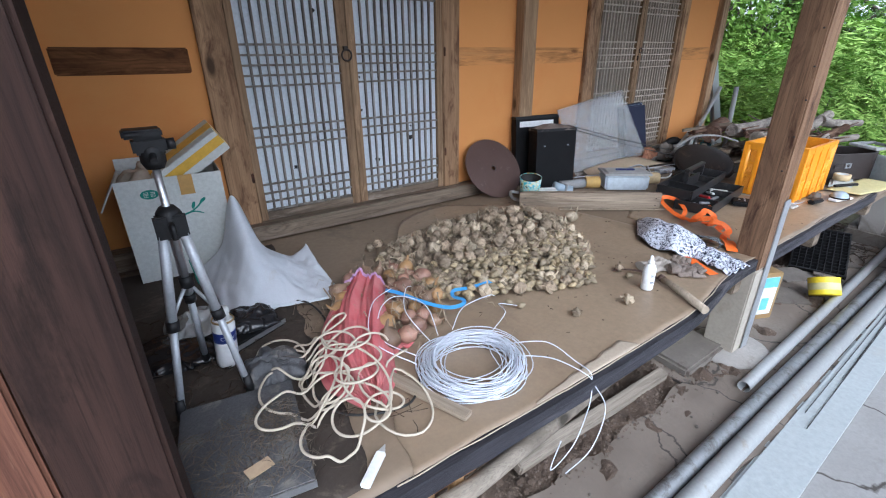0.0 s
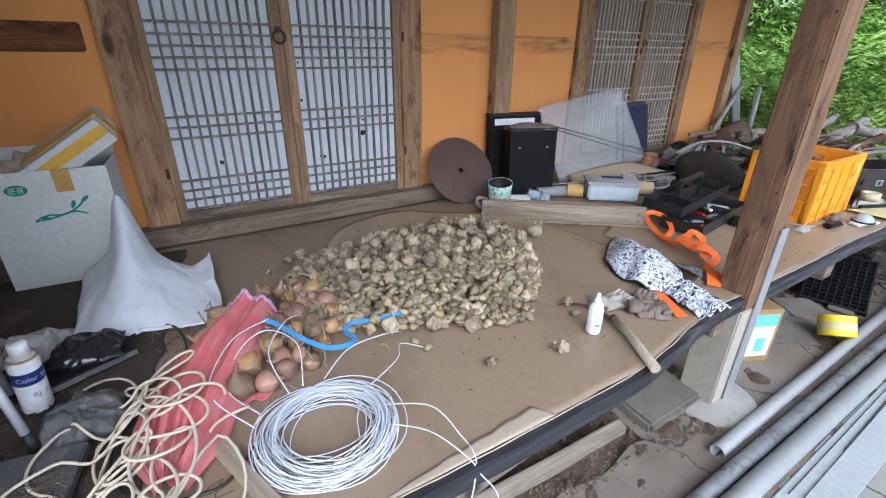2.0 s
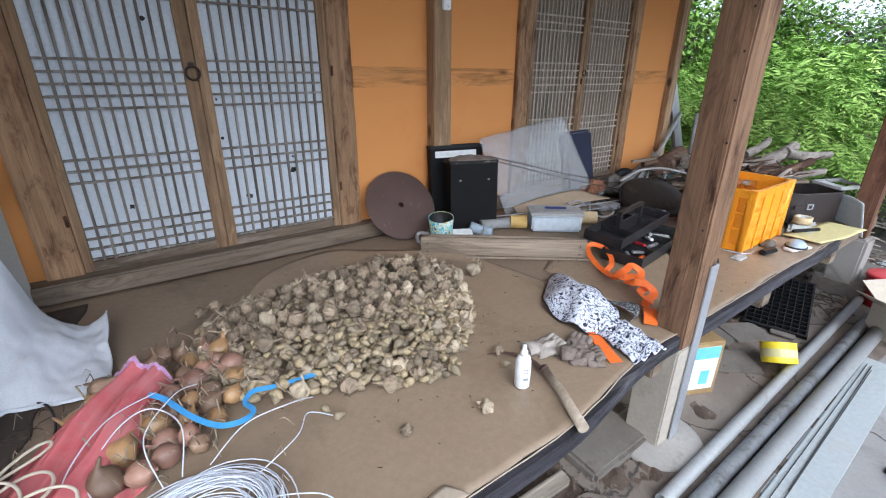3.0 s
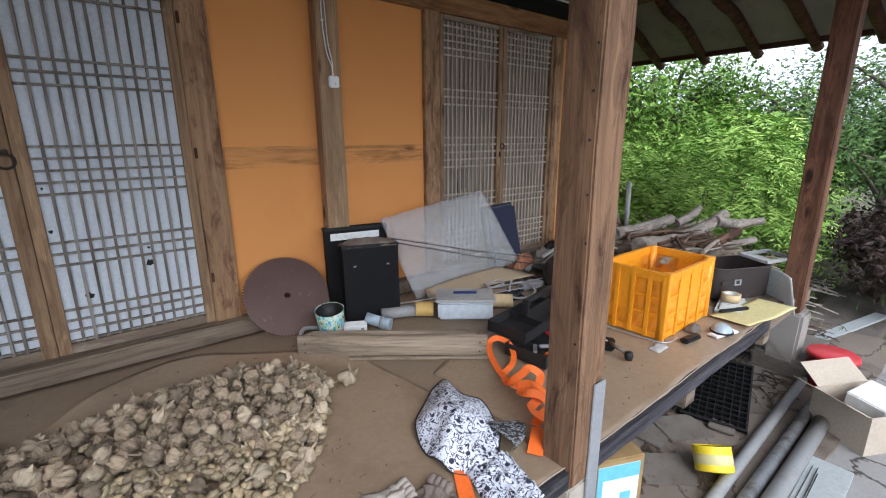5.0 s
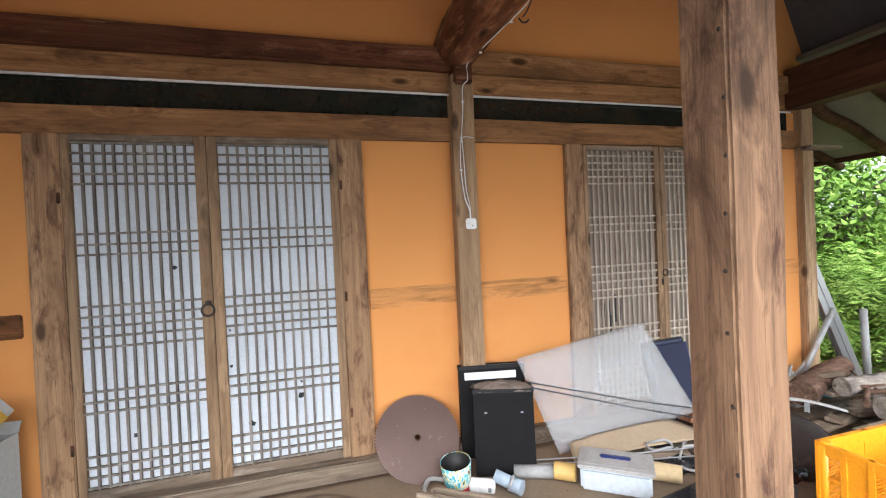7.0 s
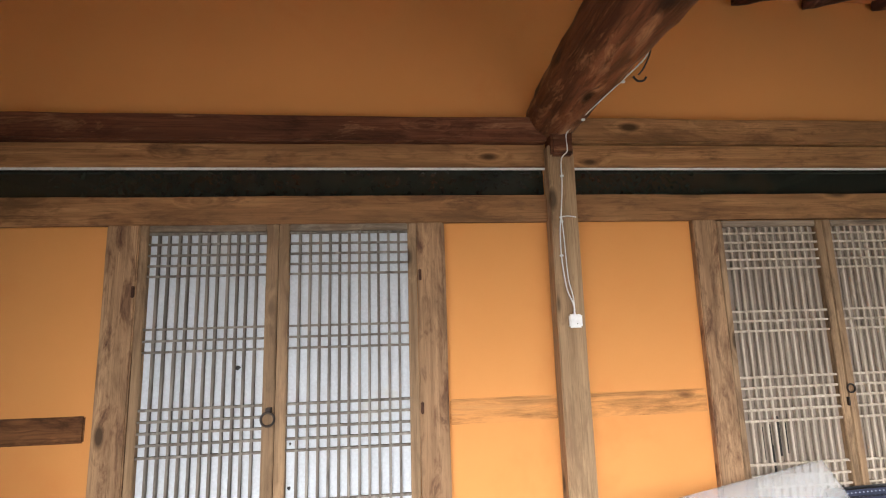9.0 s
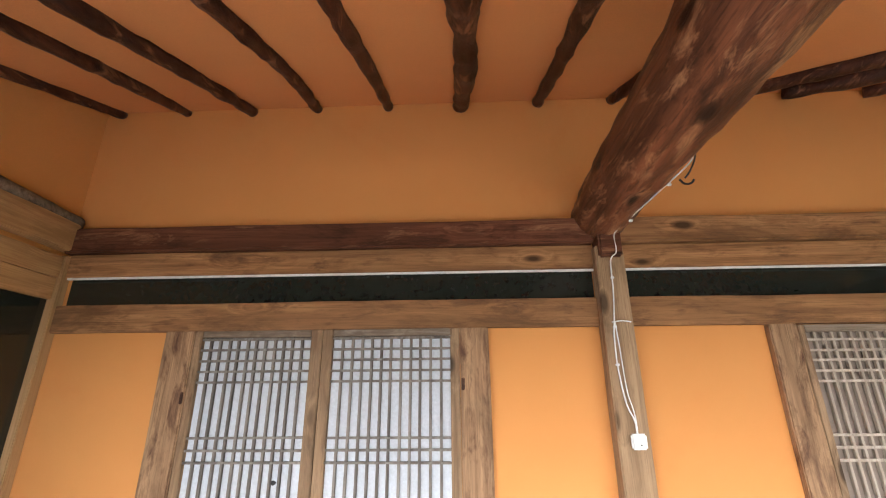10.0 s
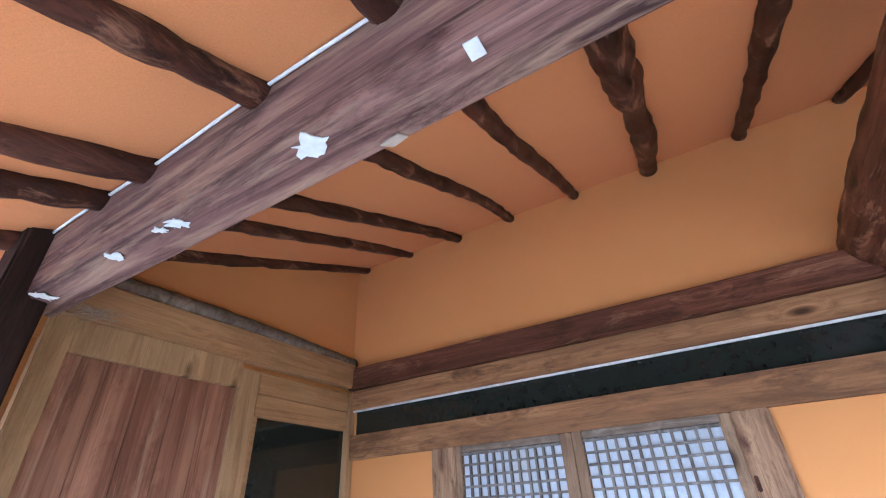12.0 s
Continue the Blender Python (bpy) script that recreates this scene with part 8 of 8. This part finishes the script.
for k, (x, y, r, m) in enumerate(PATCH):
    q = random.Random(k)
    bm = prism([(math.cos(a) * r * q.uniform(0.35, 1.15), math.sin(a) * r * 0.8 * q.uniform(0.35, 1.15)) for a in (i * math.pi / 9 for i in range(18))], 0, 0.003)
    solid("paper_remnant", bm, m, "torn remnant of pale paper under the beam", "paper remnant", pose(x, y, 2.649, 0, 0, 20 * k), "remnants on the beam")
solid("paper_remnant", prism([(-0.014, -0.018), (0.013, -0.019), (0.015, 0.016), (-0.013, 0.018)], 0, 0.003), "pale_blue", "square white label remnant under the beam", "paper remnant", pose(1.682, 0.896, 2.649, 0, 0, 4), "remnants on the beam")
solid("paper_remnant", prism([(-0.03, -0.006), (0.018, -0.011), (0.03, 0.006), (-0.010, 0.013)], 0, 0.004), "card_pale", "torn remnant of cream paper under the beam", "paper remnant", pose(1.45, 0.985, 2.648, 0, 0, 0))
solid("shelf_stub", boxes(((5.10, 2.44, 2.275), (5.42, 2.54, 2.295)), bev=0.003), "old_plank", "short board end under the eave", "board")
solid("cobweb_tuft", litter(60, -0.06, 0.06, 0.98, 1.16, 2.68, 23, 0.12, 0.0008), "straw", "tuft of dry straw on the side beam", "straw", None, "", "stuff")

# ---------- plants and distance ----------
def leaf_material(name, a, b, rough=0.8):
    m, nd, ln, bs = nodes_of(name)
    geo = nd.new("ShaderNodeNewGeometry")
    info = nd.new("ShaderNodeObjectInfo")
    col = socket_mix(nd, ln, geo.outputs["Random Per Island"], a, b)
    col = socket_mix(nd, ln, ramp(nd, ln, info.outputs["Random"], 0.0, 2.6), col, tuple(0.6 * x for x in a))
    ln.new(col, bs.inputs["Base Color"])
    bs.inputs["Roughness"].default_value = rough
    bs.inputs["Specular IOR Level"].default_value = 0.2
    return m


M["fern"] = leaf_material("bright_fern_leaf", (0.12, 0.26, 0.03), (0.54, 0.76, 0.19))
M["leaf_dark"] = leaf_material("dark_tree_leaf", (0.06, 0.12, 0.035), (0.14, 0.23, 0.07))
M["leaf_mid"] = leaf_material("mid_green_leaf", (0.12, 0.24, 0.035), (0.25, 0.40, 0.08))
M["leaf_purple"] = leaf_material("dull_purple_leaf", (0.055, 0.035, 0.035), (0.10, 0.07, 0.06))
M["trunk"] = surface("grey_brown_bark", (0.10, 0.08, 0.06), (0.15, 0.125, 0.10), 8, 60, 0.95, 0.8)
M["hill"] = surface("hazy_wooded_hill", (0.17, 0.24, 0.14), (0.22, 0.29, 0.19), 0.05, 0.5, 0.95, 0.0)


def frond_into(bm, base, direction, length, droop, pairs, width, rng):
    """A feathery frond: an arching stem with paired narrow leaflets that hang from it."""
    d = Vector(direction).normalized()
    side = d.cross(Vector((0, 0, 1)))
    side = side.normalized() if side.length > 1e-3 else Vector((1, 0, 0))
    stem = []
    for i in range(pairs + 1):
        f = i / pairs
        stem.append(bm.verts.new(Vector(base) + d * length * f + Vector((0, 0, -droop * f * f * length))))
        if i:
            bm.edges.new((stem[i - 1], stem[i]))
    for i in range(1, pairs + 1):
        f = i / pairs
        ll = width * math.sin(math.pi * (0.15 + 0.83 * f)) * rng.uniform(0.75, 1.2)
        p = stem[i].co
        along = (p - stem[i - 1].co).normalized()
        for sgn in (1, -1):
            a = (side * sgn + along * 0.5 + Vector((rng.uniform(-0.2, 0.2), rng.uniform(-0.2, 0.2), rng.uniform(-0.5, 0.25)))).normalized()
            w = (along + Vector((0, 0, rng.uniform(-0.5, 0.5)))) * length / pairs * 0.50
            q = [stem[i]] + [bm.verts.new(v) for v in (p + a * ll * 0.5 + w * 0.55, p + a * ll, p + a * ll * 0.5 - w * 0.55)]
            bm.faces.new(q)


def fern_bush(seed, n, radius, height):
    bm, rng = bmesh.new(), random.Random(seed)
    for _ in range(n):
        a, r = rng.uniform(0, 6.283), radius * rng.random() ** 0.5
        z = height * rng.uniform(0.25, 1.0) * (1 - 0.45 * (r / radius) ** 2)
        b = Vector((r * math.cos(a), r * math.sin(a), z))
        out = a + rng.uniform(-1.0, 1.0)
        L = rng.uniform(0.20, 0.42)
        frond_into(bm, b, (math.cos(out), math.sin(out), rng.uniform(0.0, 1.3)), L, rng.uniform(0.4, 1.2), 9, L * 0.34, rng)
    return bm


def stems(seed, n, radius, height, bush):
    rng = random.Random(seed)
    for _ in range(n):
        a, r = rng.uniform(0, 6.283), radius * 0.7 * rng.random() ** 0.5
        x, y = r * math.cos(a), r * math.sin(a)
        part("stem", tube([(x * 0.7, y * 0.7, 0), (x, y, height * 0.5), (x * 1.2, y * 1.2, height * 0.85)], [0.012, 0.009, 0.004], 5), "trunk", bush)


GZ = -0.13
bush_a = thing("fern_bush", "bright green feathery fern-like bush", "bush", None, "fern bushes")
part("fronds", fern_bush(1, 560, 0.8, 1.45), "fern", bush_a)
stems(2, 5, 0.6, 1.1, bush_a)
bush_b = thing("fern_bush", "bright green feathery fern-like bush", "bush", None, "fern bushes")
part("fronds", fern_bush(7, 560, 0.85, 1.65), "fern", bush_b)
stems(8, 5, 0.6, 1.25, bush_b)
rng = random.Random(55)
first = {0: True, 1: True}
for k in range(30):
    i, j = k % 6, k // 6
    x, y = 7.2 + 0.70 * j + rng.uniform(-0.25, 0.25), 1.15 + 0.95 * i + 0.22 * j + rng.uniform(-0.25, 0.25)
    s = rng.uniform(0.95, 1.2) * (1.0 + 0.06 * j)
    if y < 2.1 + 0.24 * (x - 7.5):
        y += 4.6
    src = (bush_a, bush_b)[k % 2]
    m = pose(x, y, GZ, 0, 0, rng.uniform(0, 360)) @ Matrix.Diagonal((s, s, s, 1))
    if first[k % 2]:
        src.matrix_basis = m
        first[k % 2] = False
    else:
        c = copy_thing(src, pose(x, y, GZ, 0, 0, rng.uniform(0, 360)))
        c.scale = (s, s, s)


def tree(seed, height, spread, leaves, size, mat, label, trunk_r=0.09):
    t = thing("tree", label, "tree", None, "trees behind the house")
    rng = random.Random(seed)
    bm = tube(smooth_path([(0, 0, 0), (0.06, 0.03, height * 0.25), (-0.05, 0.05, height * 0.5), (0.04, -0.02, height * 0.82)], 4), [trunk_r * (1 - 0.065 * k) for k in range(13)], 8)
    tips = []
    for k in range(13):
        z0 = height * rng.uniform(0.12, 0.6)
        a, L = k * 2.4 + rng.uniform(-0.4, 0.4), spread * rng.uniform(0.6, 1.0)
        end = Vector((math.cos(a) * L, math.sin(a) * L, z0 + height * rng.uniform(0.10, 0.38)))
        mid = end * 0.5 + Vector((rng.uniform(-0.1, 0.1), rng.uniform(-0.1, 0.1), z0 * 0.5 + 0.1))
        tube_into(bm, smooth_path([(0, 0, z0), mid, end], 4), [trunk_r * 0.5 * (1 - 0.09 * i) for i in range(9)], 6)
        tips += [end, end.lerp(mid, 0.5), mid]
    tips += [Vector((0.04, 0, height * f)) for f in (0.7, 0.82, 0.92)]
    part("trunk", bm, "trunk", t)
    bm = bmesh.new()
    for _ in range(leaves):
        c = tips[rng.randrange(len(tips))]
        p = c + Vector((rng.gauss(0, 1), rng.gauss(0, 1), rng.gauss(0, 0.8))) * spread * 0.19
        if p.z < 0.05:
            p.z = 0.05 + rng.random() * 0.4
        n = (p - Vector((0, 0, height * 0.45))).normalized() * 0.7 + Vector((rng.gauss(0, 0.5), rng.gauss(0, 0.5), rng.gauss(0.3, 0.5)))
        n.normalize()
        u = n.cross(Vector((rng.gauss(0, 1), rng.gauss(0, 1), rng.gauss(0, 1))))
        u.normalize()
        w = n.cross(u)
        s = size * rng.uniform(0.65, 1.3)
        q = [bm.verts.new(v) for v in (p - u * s, p + w * s * 0.48 - n * s * 0.15, p + u * s, p - w * s * 0.48 - n * s * 0.15)]
        bm.faces.new(q)
    part("crown", bm, mat, t)
    return t


TREES = ((tree(21, 3.0, 1.25, 8200, 0.036, "leaf_dark", "dense dark green shrubby tree"), [(9.4, 0.9), (10.6, 2.4), (11.2, 4.1), (9.9, -0.6), (11.8, 0.6), (12.4, 2.8), (10.9, -2.2), (8.6, -0.7), (12.6, -1.0), (10.0, 5.9), (12.2, 6.3), (13.5, 1.6)]),
         (tree(22, 3.3, 1.15, 5200, 0.052, "leaf_mid", "broad-leaved bright green tree"), [(8.0, 4.6), (9.3, 3.9), (9.6, 3.0), (8.7, 5.4), (7.2, 6.0), (8.6, 6.6), (9.9, 7.6), (7.0, 7.8)]),
         (tree(23, 1.0, 0.5, 2400, 0.035, "leaf_purple", "low dull purple-brown shrub"), [(7.0, 0.45), (7.6, 0.0), (7.7, 0.75)]))
for src, spots in TREES:
    rng = random.Random(len(spots))
    for k, (x, y) in enumerate(spots):
        s = rng.uniform(0.88, 1.15) * (0.93 if y < 3.5 and x > 8 else 1.05)
        at = pose(x, y, GZ, 0, 0, rng.uniform(0, 360))
        c = src if k == 0 else copy_thing(src, at)
        c.matrix_basis = at
        c.scale = (s, s, s)
solid("brush_pile", litter(420, 5.5, 7.2, 1.1, 3.3, 0.05, 40, 0.55, 0.006), "dead_wood", "heap of dry grey twigs beyond the porch", "brush", None, "", "stuff")
solid("brush_pile_upper", litter(260, 5.7, 7.0, 1.5, 3.2, 0.28, 41, 0.6, 0.006), "straw", "upper dry twigs of the heap", "brush", None, "", "stuff")
for k, p in enumerate(([(5.7, 1.9, 0.35), (6.1, 2.0, 0.55), (6.5, 1.95, 0.70)], [(5.6, 2.6, 0.3), (6.2, 2.3, 0.52), (6.9, 2.0, 0.72)], [(5.9, 1.4, 0.3), (6.3, 1.7, 0.42), (6.8, 1.8, 0.40)])):
    solid("dry_branch", knobbly(p, 0.03, 0.018, 600 + k, 8, 0.15, 16), "dead_wood", "thick dry branch on the brush heap", "branch", None, "branches on the brush heap")
rng = random.Random(91)
bm = bmesh.new()
for _ in range(1500):
    x, y = rng.uniform(5.6, 12), rng.uniform(-6, 6)
    h, a = rng.uniform(0.06, 0.22), rng.uniform(0, 6.3)
    dx, dy = math.cos(a) * 0.05, math.sin(a) * 0.05
    q = [bm.verts.new(v) for v in ((x - dy * 0.15, y + dx * 0.15, GZ), (x + dy * 0.15, y - dx * 0.15, GZ), (x + dx, y + dy, GZ + h))]
    bm.faces.new(q)
solid("weeds", bm, "leaf_mid", "short green weeds on the ground", "weeds", None, "", "stuff")
solid("grey_tarp", grid_sheet(20, 12, lambda u, v: Vector((6.1 + 1.9 * u, 0.55 + 0.55 * v, -0.105 + 0.03 * noise.noise(Vector((u * 5, v * 4, 0)))))), "stone", "grey ground sheet beyond the porch", "ground sheet")
solid("white_strip", boxes(((-0.6, -0.05, 0), (0.6, 0.05, 0.02)), bev=0.003), "white_panel", "white board lying on the ground", "board", pose(6.3, 0.75, -0.06, 0, 0, -12))


def hill_place(u, v):
    a = radians(-50 + 120 * u)
    r = 70 + 110 * v
    h = 9 * v ** 1.2 * (0.55 + 0.45 * math.sin(5.0 * u + 0.5)) + 2.5 * noise.noise(Vector((u * 14, v * 5, 0)))
    return Vector((r * math.cos(a), r * math.sin(a), -1 + max(0, h)))


tagged(new("backdrop", mesh_of("backdrop", grid_sheet(60, 16, hill_place, 0.5), "hill")), "hazy green wooded hill far off", "", "", "structure")
